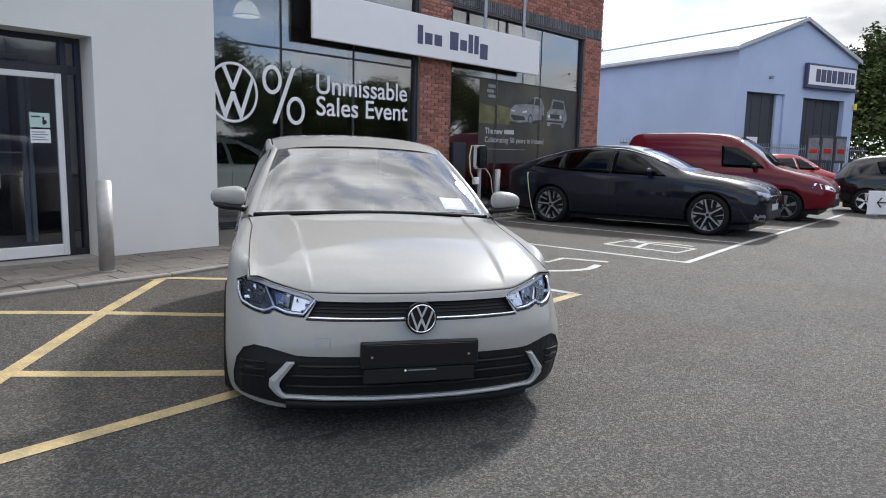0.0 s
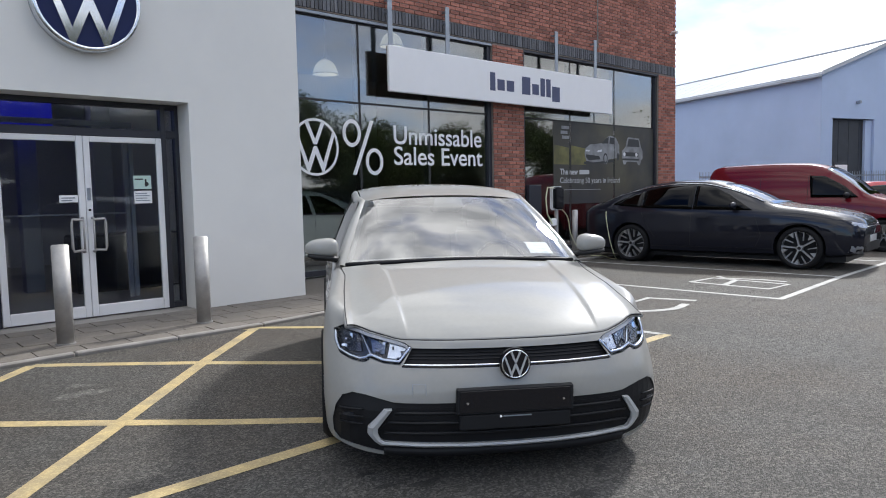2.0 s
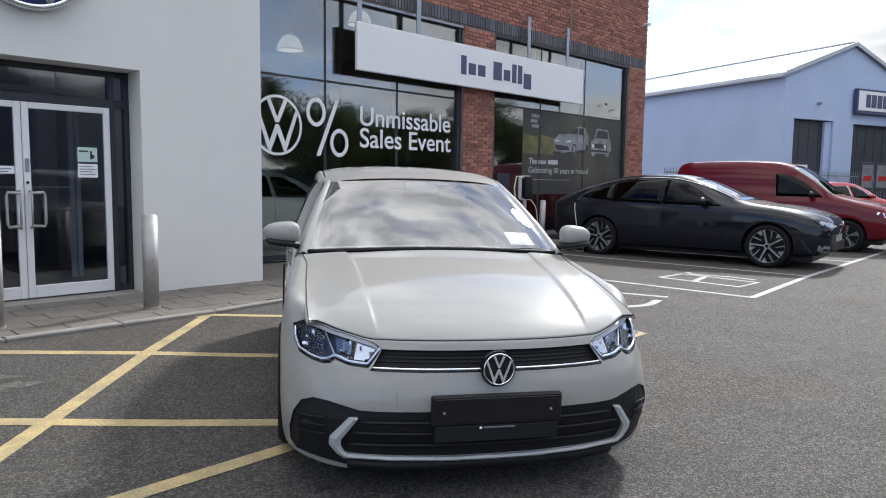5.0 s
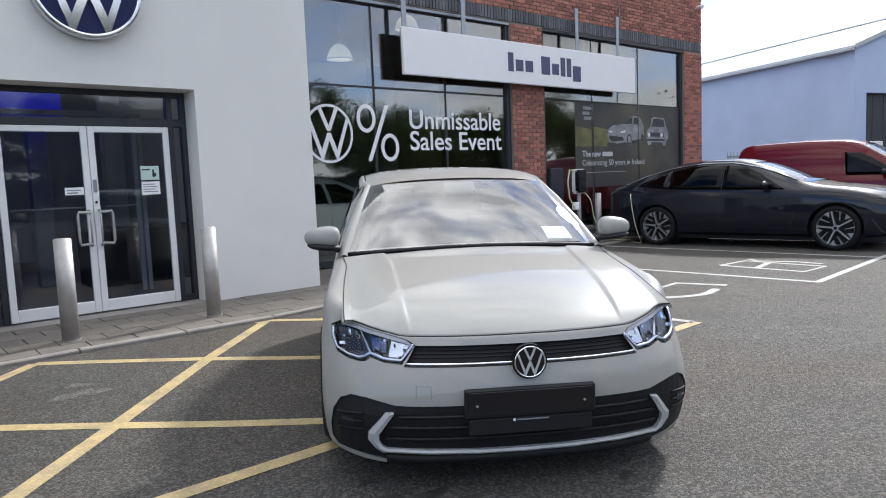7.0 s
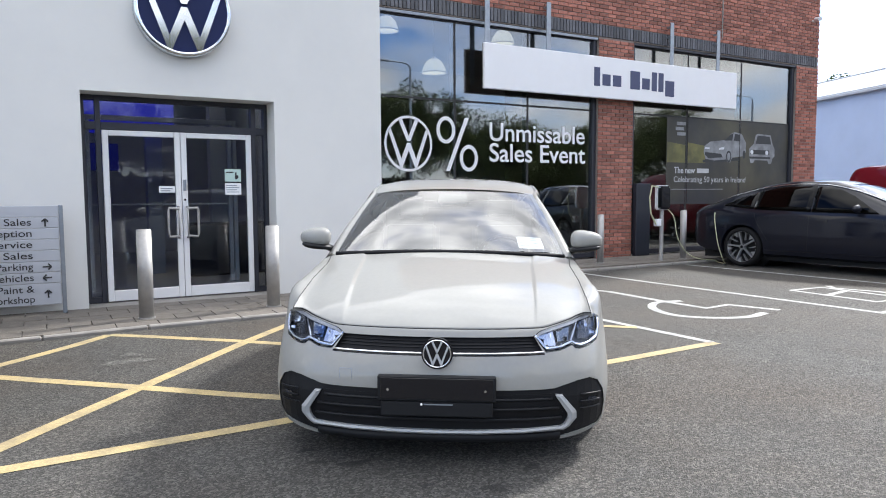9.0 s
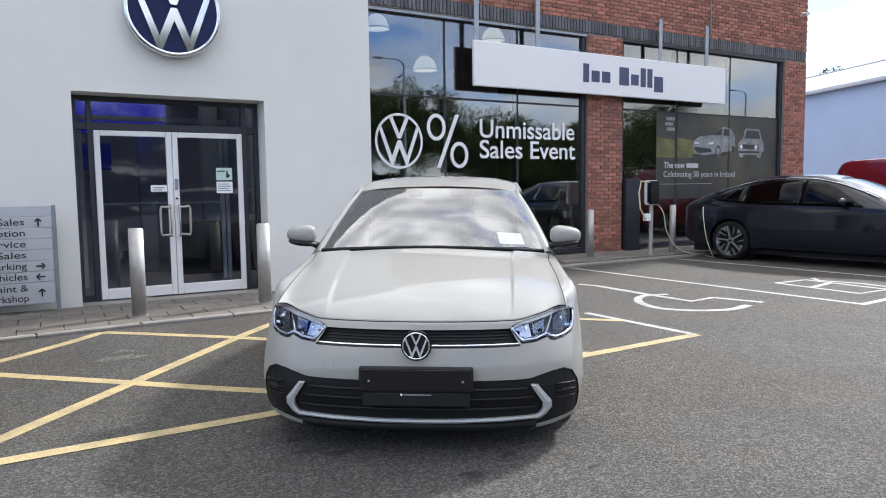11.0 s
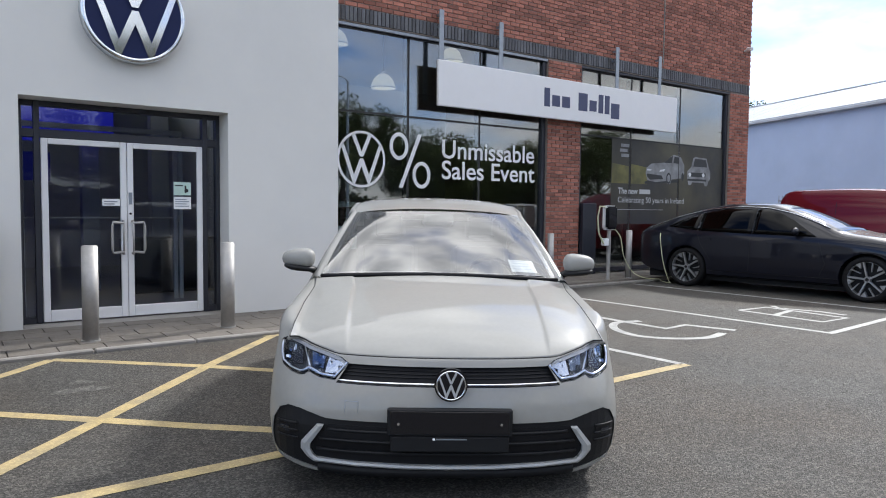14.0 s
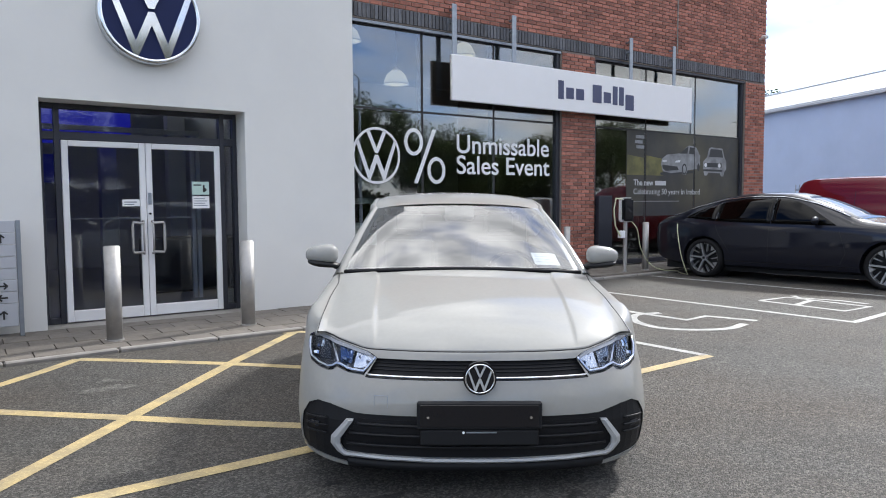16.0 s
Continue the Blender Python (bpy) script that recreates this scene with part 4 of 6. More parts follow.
def wheel(parent, x, y, r, w, spokes, rim_mat, side, style=0):
    """A wheel with its outer face towards side (-1 or 1 along x)."""
    wh = new("wheel")
    wh.parent = parent
    wh.matrix_local = pose(x, y, r, 0, 0, 0) @ pose(0, 0, 0, 0, 90 * side, 0)  # local z is the axle, outwards
    q = 0.70 if style < 3 else 0.78  # share of the radius that the rim takes
    prof = [((q - 0.04) * r, -w / 2), (0.9 * r, -w / 2), (0.985 * r, -w * 0.36), (r, -w * 0.2), (r, w * 0.2), (0.985 * r, w * 0.36), (0.9 * r, w * 0.5), ((q + 0.02) * r, w * 0.5), (q * r, w * 0.42), ((q - 0.01) * r, -w * 0.1)]
    part("tyre", grid([[(a * math.cos(t), a * math.sin(t), h) for t in np.linspace(0, 2 * math.pi, 48, endpoint=False)] for a, h in prof], wrap=True), M_RUBBER, wh, "", True)
    bm = bmesh.new()
    cyl((q - 0.01) * r, (q - 0.01) * r, -w * 0.3, -w * 0.05, 32, None, 0, bm)
    part("brake", bm, M_BLACK, wh)
    bm = bmesh.new()
    ringp = [(q * r, w * 0.43), ((q - 0.025) * r, w * 0.43), ((q - 0.03) * r, w * 0.3), ((q - 0.03) * r, 0.0)]
    grid([[(a * math.cos(t), a * math.sin(t), h) for t in np.linspace(0, 2 * math.pi, 48, endpoint=False)] for a, h in ringp], bm, wrap=True)
    cyl(0.15 * r, 0.13 * r, w * 0.1, w * 0.4, 20, None, 0, bm)
    if style == 3:  # paired straight blades with a polished wedge at the rim beside each
        for k in range(spokes):
            a = 2 * math.pi * k / spokes + 0.2
            for outline in ([(0.10, -0.035), (0.10, 0.035), (0.755, 0.055), (0.755, -0.02)], [(0.50, 0.15), (0.755, 0.11), (0.71, 0.30), (0.66, 0.32)], [(0.30, -0.20), (0.745, -0.32), (0.73, -0.37), (0.30, -0.23)]):
                b = bmesh.new()
                t = [b.verts.new((u * r, v * r, w * (0.34 + 0.08 * u))) for u, v in outline]
                l = [b.verts.new((u * r, v * r, w * 0.16)) for u, v in outline]
                b.faces.new(t)
                for i in range(4):
                    b.faces.new((t[i], l[i], l[(i + 1) % 4], t[(i + 1) % 4]))
                bmesh.ops.recalc_face_normals(b, faces=b.faces[:])
                b.transform(Matrix.Rotation(a, 4, "Z"))
                join(bm, b)
    for k in range(spokes if style < 3 else 0):
        a = 2 * math.pi * k / spokes
        off = [0.0] if not style else [-0.17, 0.17]
        for o in off:
            b = bmesh.new()
            wd0, wd1 = 0.06 * r, (0.13, 0.075)[style] * r
            q = [(0.1 * r, -wd0), (0.1 * r, wd0), (0.67 * r, wd1), (0.67 * r, -wd1)]
            t = [b.verts.new((p, s_, w * 0.36 if i < 2 else w * 0.41)) for i, (p, s_) in enumerate(q)]
            l = [b.verts.new((p, s_, w * 0.12)) for p, s_ in q]
            b.faces.new(t)
            for i in range(4):
                b.faces.new((t[i], l[i], l[(i + 1) % 4], t[(i + 1) % 4]))
            bmesh.ops.recalc_face_normals(b, faces=b.faces[:])
            b.transform(Matrix.Rotation(a + o + 0.35 * (1 if style else 0), 4, "Z"))
            join(bm, b)
    part("rim", bm, rim_mat, wh, "spoked alloy rim")
    if style == 3:
        ringp = [(0.785 * r, w * 0.435), (0.765 * r, w * 0.438), (0.75 * r, w * 0.3)]
        part("rim_ring", grid([[(a * math.cos(t), a * math.sin(t), h) for t in np.linspace(0, 2 * math.pi, 48, endpoint=False)] for a, h in ringp], wrap=True), M_GLOSSBLACK, wh, "black rim edge", True)
    part("hub_cap", cyl(0.075 * r, 0.07 * r, w * 0.4, w * 0.43, 20), M_BLACK, wh)
    return wh


def car(m, name, label, P, body_mat, category="car", rims=None, group=""):
    """A whole car from its side profile; nose at y=0 facing -y."""
    e = thing(name, m, label, category, group)
    top, belt, hw, te = (smooth_curve(P[k]) for k in ("top", "belt", "hw", "te"))
    L, sill = P["L"], P["sill"]
    ys = sorted({round(v, 3) for v in [0, 0.015, 0.05, 0.1, 0.18] + list(np.linspace(0.28, L - 0.28, P.get("n", 44))) + [L - 0.18, L - 0.1, L - 0.05, L - 0.015, L]})
    low = smooth_curve([(0, sill + 0.12), (0.2, sill + 0.03), (0.6, sill), (L - 0.6, sill), (L - 0.2, sill + 0.06), (L, sill + 0.16)])

    def half(y):
        zt, z0 = top(y), low(y)
        zb = min(belt(y), zt - 0.03)
        w, t = hw(y), min(te(y), hw(y) * 0.96)
        ze = zt - (zt - zb) * 0.13 - 0.012
        return [(0, z0), (0.8 * w, z0), (0.955 * w, z0 + 0.05), (0.99 * w, z0 + 0.14), (w, z0 + 0.5 * (zb - z0)), (w * 0.995, zb - 0.14), (w * 0.975, zb - 0.04), (w * 0.945, zb),
                (w * 0.945 * 0.52 + t * 0.48 + 0.012, zb * 0.5 + ze * 0.5), (t, ze), (t * 0.9, zt - (zt - ze) * 0.4), (t * 0.62, zt - 0.012), (t * 0.3, zt - 0.003), (0, zt)]

    rings = []
    for y in ys:
        h = half(y)
        rings.append([(x, y, z) for x, z in h] + [(-x, y, z) for x, z in h[-2:0:-1]])
    bm = grid(rings, wrap=True)
    bm.faces.new([v for v in bm.verts if abs(v.co.y) < 1e-6][::-1])
    bm.faces.new([v for v in bm.verts if abs(v.co.y - L) < 1e-6])
    bmesh.ops.recalc_face_normals(bm, faces=bm.faces[:])
    body = part("body", bm, body_mat, e)
    r = P["wr"]
    cut(body, [cyl(r + 0.045, r + 0.045, -1.3, 1.3, 40, pose(0, y, r, 0, 90, 0)) for y in P["axles"]])
    for p in body.data.polygons:
        p.use_smooth = True
    body.data.set_sharp_from_angle(angle=radians(32))
    part("underbody", box(-hw(L / 2) * 0.78, hw(L / 2) * 0.78, 0.25, L - 0.25, sill - 0.07, sill + 0.25), M_BLACK, e)
    for y in P["axles"]:
        part("wheel_well", cyl(r + 0.06, r + 0.06, -hw(y) * 0.62, hw(y) * 0.62, 32, pose(0, y, r, 0, 90, 0)), M_BLACK, e)

    def side(s):
        def f(y, z, off):
            h = half(y)
            pts = [(q[1], q[0]) for q in h[1:11]]
            x = float(np.interp(z, [p[0] for p in pts], [p[1] for p in pts]))
            return (s * (x + off), y, z)
        return f

    def front(u, w, off):
        y = 0.0
        for y in np.linspace(0, 1.2, 121):
            h = half(y)
            pts = [(q[1], q[0]) for q in h[1:]]
            if float(np.interp(w, [p[0] for p in pts], [p[1] for p in pts])) >= abs(u):
                break
        return (u, y - off, w)

    def deck(u, y, off):
        h = half(y)[7:]
        pts = sorted((q[0], q[1]) for q in h)
        return (u, y - off * 0.4, float(np.interp(abs(u), [p[0] for p in pts], [p[1] for p in pts])) + off)

    for s in (-1, 1):
        for poly in P["windows"]:
            part("side_window", patch(poly, side(s), 0.09, 0.012, 0.02), P.get("glass", M_DARKGLASS), e, "", True)
        for poly in P.get("trims", []):
            part("sill_trim", patch(poly, side(s), 0.2, 0.006, 0.012), M_BLACK, e)
        for seam in P.get("seams", []):
            bm = bmesh.new()
            for a, b_ in zip(seam[:-1], seam[1:]):
                d = Vector((b_[0] - a[0], b_[1] - a[1])).normalized() * 0.004
                patch([(a[0] - d.y, a[1] + d.x), (a[0] + d.y, a[1] - d.x), (b_[0] + d.y, b_[1] - d.x), (b_[0] - d.y, b_[1] + d.x)], side(s), 0.08, 0.0015, 0.002, bm)
            part("door_seam", bm, M_BLACK, e)
        if "strip" in P:
            line = [(half(y)[9], y) for y in np.linspace(*P["strip"], 30)]
            part("roof_strip", tube([(s * (q[0] + 0.004), y, q[1] + 0.006) for q, y in line], 0.008, 6), M_CHROME, e, "thin bright strip along the roof edge", True)
        for hy, hz in P.get("handles", []):
            part("door_handle", patch([(hy - 0.1, hz - 0.014), (hy + 0.1, hz - 0.014), (hy + 0.1, hz + 0.014), (hy - 0.1, hz + 0.014)], side(s), 0.1, 0.018, 0.03), body_mat, e)
        my, mz = P["mirror"]
        x0 = abs(side(1)(my, mz, 0)[0])
        bm = bmesh.new()
        bmesh.ops.create_uvsphere(bm, u_segments=16, v_segments=10, radius=1)
        for v in bm.verts:
            v.co = Vector((s * (x0 + P.get("mirror_out", 0.13) + 0.11 * v.co.x), my + 0.06 * v.co.y, mz + 0.065 * v.co.z))
        mirror = part("mirror", bm, P.get("mirror_mat", body_mat), e, "", True)
        part("mirror_arm", box(min(s * (x0 - 0.03), s * (x0 + 0.08)), max(s * (x0 - 0.03), s * (x0 + 0.08)), my - 0.02, my + 0.03, mz - 0.07, mz - 0.03, 0.008), M_BLACK, mirror)
        for poly in P["lamps"]:
            q = [(s * u, w) for u, w in poly]
            part("headlight", patch(q, front, 0.05, 0.006, 0.02), P.get("lamp_mat", M_CHROME), e, "clear headlight")
        for y in P["axles"]:
            wheel(e, s * (hw(y) - 0.115), y, r, 0.23, P.get("spokes", 5), rims or M_SATIN, s, P.get("style", 1))
    for poly, mt, nm in P.get("front", []):
        part(nm, patch(poly, front, 0.06, 0.008, 0.02), mt, e)
    y0, y1, u0, u1 = P["screen"]
    part("windscreen", patch([(-u0, y0), (u0, y0), (u1, y1), (-u1, y1)], deck, 0.12, 0.006, 0.012), P.get("screen_glass", M_FRONTGLASS), e, "", True)
    y0, y1, u0, u1 = P["rear"]
    part("rear_window", patch([(-u0, y0), (u0, y0), (u1, y1), (-u1, y1)], deck, 0.15, 0.006, 0.012), M_DARKGLASS, e)
    return e


M_NIGHT = paint("dark_blue_black_paint", (0.0085, 0.0095, 0.016), spec=0.05, coat=0.75)
M_RED = paint("dark_red_metallic_paint", (0.12, 0.004, 0.010), 0.0, spec=0.05, coat=0.6)
M_BRIGHTRED = paint("red_car_paint", (0.42, 0.03, 0.03))
M_BLACKPAINT = paint("black_car_paint", (0.005, 0.005, 0.006), spec=0.05)
M_SILVERPAINT = paint("pale_car_paint", (0.55, 0.57, 0.57), 0.2)
M_EVLAMP = mat("slim_lamp_reflector", (0.30, 0.32, 0.36), 0.2, metal=0.8, var=0.3, scale=30)
M_DISPLAY = paint("pale_green_grey_paint", (0.50, 0.56, 0.54))
M_GRILLE = mat("grille_black", (0.009, 0.009, 0.0105), 0.55, spec=0.25, var=0.2, scale=30)

M_FRONTGLASS = glass_mat("car_windscreen_glass", (0.06, 0.07, 0.07), 4.2)

M_RIMTWO = mat("polished_rim", (0.40, 0.41, 0.43), 0.3, metal=0.7, var=0.05)
M_BLADE = mat("grey_bumper_blade", (0.22, 0.23, 0.25), 0.35, metal=0.3, var=0.05)
FASTBACK = dict(
    L=4.96, sill=0.2, wr=0.355, axles=(0.9, 3.87), n=56,
    top=[(0, 0.72), (0.04, 0.80), (0.18, 0.88), (0.6, 0.98), (1.25, 1.06), (1.72, 1.26), (2.2, 1.44), (2.6, 1.525), (3.0, 1.535), (3.5, 1.49), (4.1, 1.34), (4.6, 1.15), (4.85, 1.08), (4.96, 0.98)],
    belt=[(0, 0.66), (0.2, 0.80), (0.7, 0.91), (1.4, 0.97), (2.5, 0.99), (3.8, 1.03), (4.6, 1.03), (4.96, 0.96)],
    hw=[(0, 0.70), (0.05, 0.78), (0.16, 0.86), (0.45, 0.915), (0.9, 0.93), (2.5, 0.925), (4.0, 0.925), (4.6, 0.86), (4.88, 0.76), (4.96, 0.68)],
    te=[(0, 0.52), (0.3, 0.66), (1.0, 0.78), (1.4, 0.74), (2.2, 0.60), (3.0, 0.585), (3.8, 0.58), (4.5, 0.62), (4.96, 0.56)],
    windows=[[(1.66, 0.985), (2.685, 1.0), (2.70, 1.425), (2.4, 1.40), (2.1, 1.26)], [(2.70, 1.0), (3.67, 1.03), (3.68, 1.345), (3.3, 1.42), (2.715, 1.43)], [(3.685, 1.035), (4.30, 1.09), (4.02, 1.23), (3.695, 1.335)]],
    strip=(1.5, 4.62),
    trims=[[(1.3, 0.22), (3.45, 0.22), (3.45, 0.33), (1.3, 0.33)]],
    seams=[[(1.62, 0.95), (1.5, 0.55), (1.6, 0.33)], [(2.7, 0.99), (2.72, 0.35)], [(3.68, 1.03), (3.6, 0.8), (3.4, 0.5)]],
    handles=[(2.5, 0.86), (3.5, 0.88)], mirror=(1.95, 1.06),
    lamps=[[(0.40, 0.72), (0.82, 0.80), (0.85, 0.74), (0.68, 0.69), (0.40, 0.685)]], lamp_mat=M_EVLAMP,
    front=[([(-0.62, 0.30), (0.62, 0.30), (0.70, 0.40), (0.5, 0.44), (-0.5, 0.44), (-0.70, 0.40)], M_GRILLE, "lower_grille"), ([(-0.26, 0.45), (0.26, 0.45), (0.26, 0.56), (-0.26, 0.56)], M_SILVERPAINT, "number_plate"),
           ([(-0.6, 0.70), (0.6, 0.70), (0.6, 0.71), (-0.6, 0.71)], M_CHROME, "light_strip"),
           ([(0.60, 0.27), (0.84, 0.30), (0.85, 0.41), (0.72, 0.40)], M_BLADE, "bumper_blade"), ([(-0.60, 0.27), (-0.84, 0.30), (-0.85, 0.41), (-0.72, 0.40)], M_BLADE, "bumper_blade")],
    screen=(1.36, 2.26, 0.70, 0.57), rear=(3.5, 4.6, 0.5, 0.52), spokes=5, style=3)
car(pose(13.42, 5.0, 0, 0, 0, 7), "electric_fastback_car", "dark blue-black electric fastback car plugged in and parked in a bay", FASTBACK, M_NIGHT, rims=M_RIMTWO)

VAN = dict(
    L=4.5, sill=0.24, wr=0.33, axles=(0.88, 3.62), n=44,
    top=[(0, 0.72), (0.08, 0.84), (0.3, 0.96), (0.9, 1.10), (1.15, 1.17), (1.6, 1.54), (2.0, 1.79), (2.4, 1.88), (3.2, 1.91), (4.2, 1.89), (4.42, 1.82), (4.5, 1.6)],
    belt=[(0, 0.68), (0.3, 0.88), (0.9, 1.02), (1.6, 1.08), (4.4, 1.10), (4.5, 1.08)],
    hw=[(0, 0.66), (0.06, 0.75), (0.2, 0.84), (0.6, 0.91), (1.2, 0.925), (4.0, 0.925), (4.4, 0.90), (4.5, 0.85)],
    te=[(0, 0.55), (0.4, 0.72), (1.1, 0.80), (2.0, 0.70), (3.0, 0.70), (4.5, 0.70)],
    windows=[[(1.35, 1.12), (2.25, 1.13), (2.3, 1.60), (2.0, 1.58), (1.62, 1.36)]],
    trims=[[(1.25, 0.26), (3.25, 0.26), (3.25, 0.36), (1.25, 0.36)]],
    seams=[[(1.25, 1.05), (1.2, 0.6), (1.3, 0.36)], [(2.32, 1.6), (2.32, 0.36)], [(3.3, 1.6), (3.3, 1.1)]],
    handles=[(2.15, 0.98)], mirror=(1.55, 1.17), mirror_mat=M_BLACK,
    lamps=[[(0.46, 0.72), (0.86, 0.84), (0.88, 0.75), (0.7, 0.68), (0.46, 0.66)]],
    front=[([(-0.44, 0.64), (0.44, 0.64), (0.44, 0.73), (-0.44, 0.73)], M_GRILLE, "grille"), ([(-0.6, 0.33), (0.6, 0.33), (0.66, 0.48), (-0.66, 0.48)], M_GRILLE, "lower_grille"),
           ([(-0.26, 0.5), (0.26, 0.5), (0.26, 0.61), (-0.26, 0.61)], M_SILVERPAINT, "number_plate")],
    screen=(1.18, 1.98, 0.76, 0.66), rear=(4.36, 4.48, 0.55, 0.55), spokes=5, style=0)
car(pose(17.55, 4.95, 0, 0, 0, 7), "red_van", "dark red metallic small delivery van parked in a bay", VAN, M_RED, "van")

HATCHBACK = dict(
    L=4.1, sill=0.2, wr=0.31, axles=(0.8, 3.36), n=36,
    top=[(0, 0.62), (0.06, 0.70), (0.3, 0.83), (0.9, 0.96), (1.2, 1.03), (1.6, 1.28), (2.0, 1.45), (2.5, 1.50), (3.2, 1.47), (3.7, 1.36), (3.95, 1.12), (4.1, 0.9)],
    belt=[(0, 0.58), (0.3, 0.76), (0.9, 0.89), (1.6, 0.95), (3.4, 0.99), (4.1, 0.86)],
    hw=[(0, 0.60), (0.05, 0.68), (0.18, 0.77), (0.5, 0.85), (0.9, 0.88), (3.4, 0.88), (3.9, 0.82), (4.1, 0.68)],
    te=[(0, 0.5), (0.4, 0.66), (1.1, 0.74), (2.0, 0.58), (3.2, 0.57), (4.1, 0.55)],
    windows=[[(1.5, 0.985), (2.3, 1.0), (2.32, 1.36), (2.05, 1.35), (1.8, 1.22)], [(2.38, 1.0), (3.1, 1.02), (3.2, 1.3), (3.0, 1.35), (2.4, 1.37)]],
    seams=[[(1.45, 0.94), (1.36, 0.5), (1.5, 0.3)], [(2.35, 0.98), (2.37, 0.3)]],
    handles=[(2.15, 0.87), (3.0, 0.88)], mirror=(1.65, 1.04),
    lamps=[[(0.42, 0.62), (0.76, 0.74), (0.79, 0.66), (0.6, 0.58), (0.42, 0.57)]],
    front=[([(-0.4, 0.56), (0.4, 0.56), (0.4, 0.63), (-0.4, 0.63)], M_GRILLE, "grille"), ([(-0.56, 0.27), (0.56, 0.27), (0.62, 0.42), (-0.62, 0.42)], M_GRILLE, "lower_grille")],
    screen=(1.22, 1.98, 0.66, 0.55), rear=(3.62, 4.0, 0.5, 0.52), spokes=5, style=0)
car(pose(27.9, 7.5, 0, 0, 0, 62), "red_hatchback_car", "small bright red hatchback car parked before the blue building", HATCHBACK, M_BRIGHTRED)
car(pose(22.3, 1.9, 0, 0, 0, 12.7), "dark_hatchback_car", "dark hatchback car parked at the edge of the forecourt", HATCHBACK, M_BLACKPAINT)
M_CROSSLAMP = mat("ribbed_lamp_chrome", (0.40, 0.42, 0.46), 0.15, metal=1.0, var=0.6, scale=45)
SUV = dict(HATCHBACK)
SUV.update(L=4.3, wr=0.34, axles=(0.85, 3.45),
           top=[(0, 0.80), (0.06, 0.92), (0.3, 1.0), (0.9, 1.10), (1.2, 1.16), (1.6, 1.38), (2.0, 1.55), (2.5, 1.60), (3.2, 1.58), (3.8, 1.45), (4.1, 1.15), (4.3, 0.95)],
           belt=[(0, 0.72), (0.3, 0.9), (0.9, 1.0), (1.6, 1.06), (3.5, 1.08), (4.3, 0.9)],
           hw=[(0, 0.73), (0.05, 0.81), (0.18, 0.87), (0.5, 0.895), (0.9, 0.9), (3.5, 0.9), (4.1, 0.84), (4.3, 0.7)],
           te=[(0, 0.52), (0.4, 0.7), (1.1, 0.78), (2.0, 0.6), (3.4, 0.6), (4.3, 0.56)],
           windows=[[(1.5, 1.08), (2.3, 1.10), (2.32, 1.46), (2.05, 1.45), (1.8, 1.32)], [(2.38, 1.10), (3.2, 1.11), (3.3, 1.4), (3.0, 1.46), (2.4, 1.47)]],
           seams=[[(1.45, 1.03), (1.36, 0.5), (1.5, 0.3)], [(2.35, 1.05), (2.37, 0.3)]], handles=[(2.15, 0.95), (3.0, 0.96)], mirror=(1.5, 1.14), mirror_out=0.075,
           lamps=[[(0.45, 0.70), (0.78, 0.83), (0.882, 0.80), (0.875, 0.64), (0.70, 0.58), (0.45, 0.63)], [(0.64, 0.33), (0.85, 0.36), (0.86, 0.47), (0.68, 0.46)]], lamp_mat=M_CROSSLAMP,
           trims=[[(0.06, 0.24), (0.42, 0.24), (0.42, 0.52), (0.10, 0.52)]])
car(pose(-0.02, 4.74, 0, 0, 0, 5), "black_crossover_car", "glossy black crossover car parked on the hatching", SUV, M_BLACKPAINT)

car(pose(9.7, 13.3, PAVE_Z - 0.012, 0, 0, 90), "display_hatchback_car", "pale grey-green hatchback car standing inside the showroom", HATCHBACK, M_DISPLAY)

# ---- pale blue building across the yard ----
hall = thing("blue_hall", pose(31.0, 12.05, 0, 0, 0, -19.4), "pale blue rendered trade hall with a light metal gable roof", "building")
GW, EAVE, APEX, HL = 8.35, 5.9, 7.45, 26.0
OPEN = ((0.67, 3.17, 4.14), (4.5, 7.58, 4.08))
def slab(poly, y0, y1):
    """An upright plate with this outline, from y0 to y1."""
    b = bmesh.new()
    f, g = [b.verts.new((x, y0, z)) for x, z in poly], [b.verts.new((x, y1, z)) for x, z in poly]
    b.faces.new(f)
    b.faces.new(g[::-1])
    for i in range(len(f)):
        b.faces.new((f[i], g[i], g[(i + 1) % len(f)], f[(i + 1) % len(f)]))
    bmesh.ops.recalc_face_normals(b, faces=b.faces[:])
    return b


gable = [(0, 0)]
for a, c, z in OPEN:
    gable += [(a, 0), (a, z), (c, z), (c, 0)]
gable += [(GW, 0), (GW, EAVE), (GW / 2, APEX - 0.06), (0, EAVE)]
part("gable_wall", slab(gable, 0, 0.3), M_BLUEPAINT, hall)
part("side_wall", box(0, 0.3, 0.3, HL, 0, EAVE), M_BLUEPAINT, hall)
part("side_wall", box(GW - 0.3, GW, 0.3, HL, 0, EAVE), M_BLUEPAINT, hall)
part("back_wall", box(0.3, GW - 0.3, HL - 0.3, HL, 0, EAVE), M_BLUEPAINT, hall)
roof = part("roof", box(GW / 2 - 0.12, GW / 2 + 0.12, -0.1, HL + 0.2, APEX + 0.05, APEX + 0.12, 0.02), M_ROOFMETAL, hall, "pale ribbed metal roof")
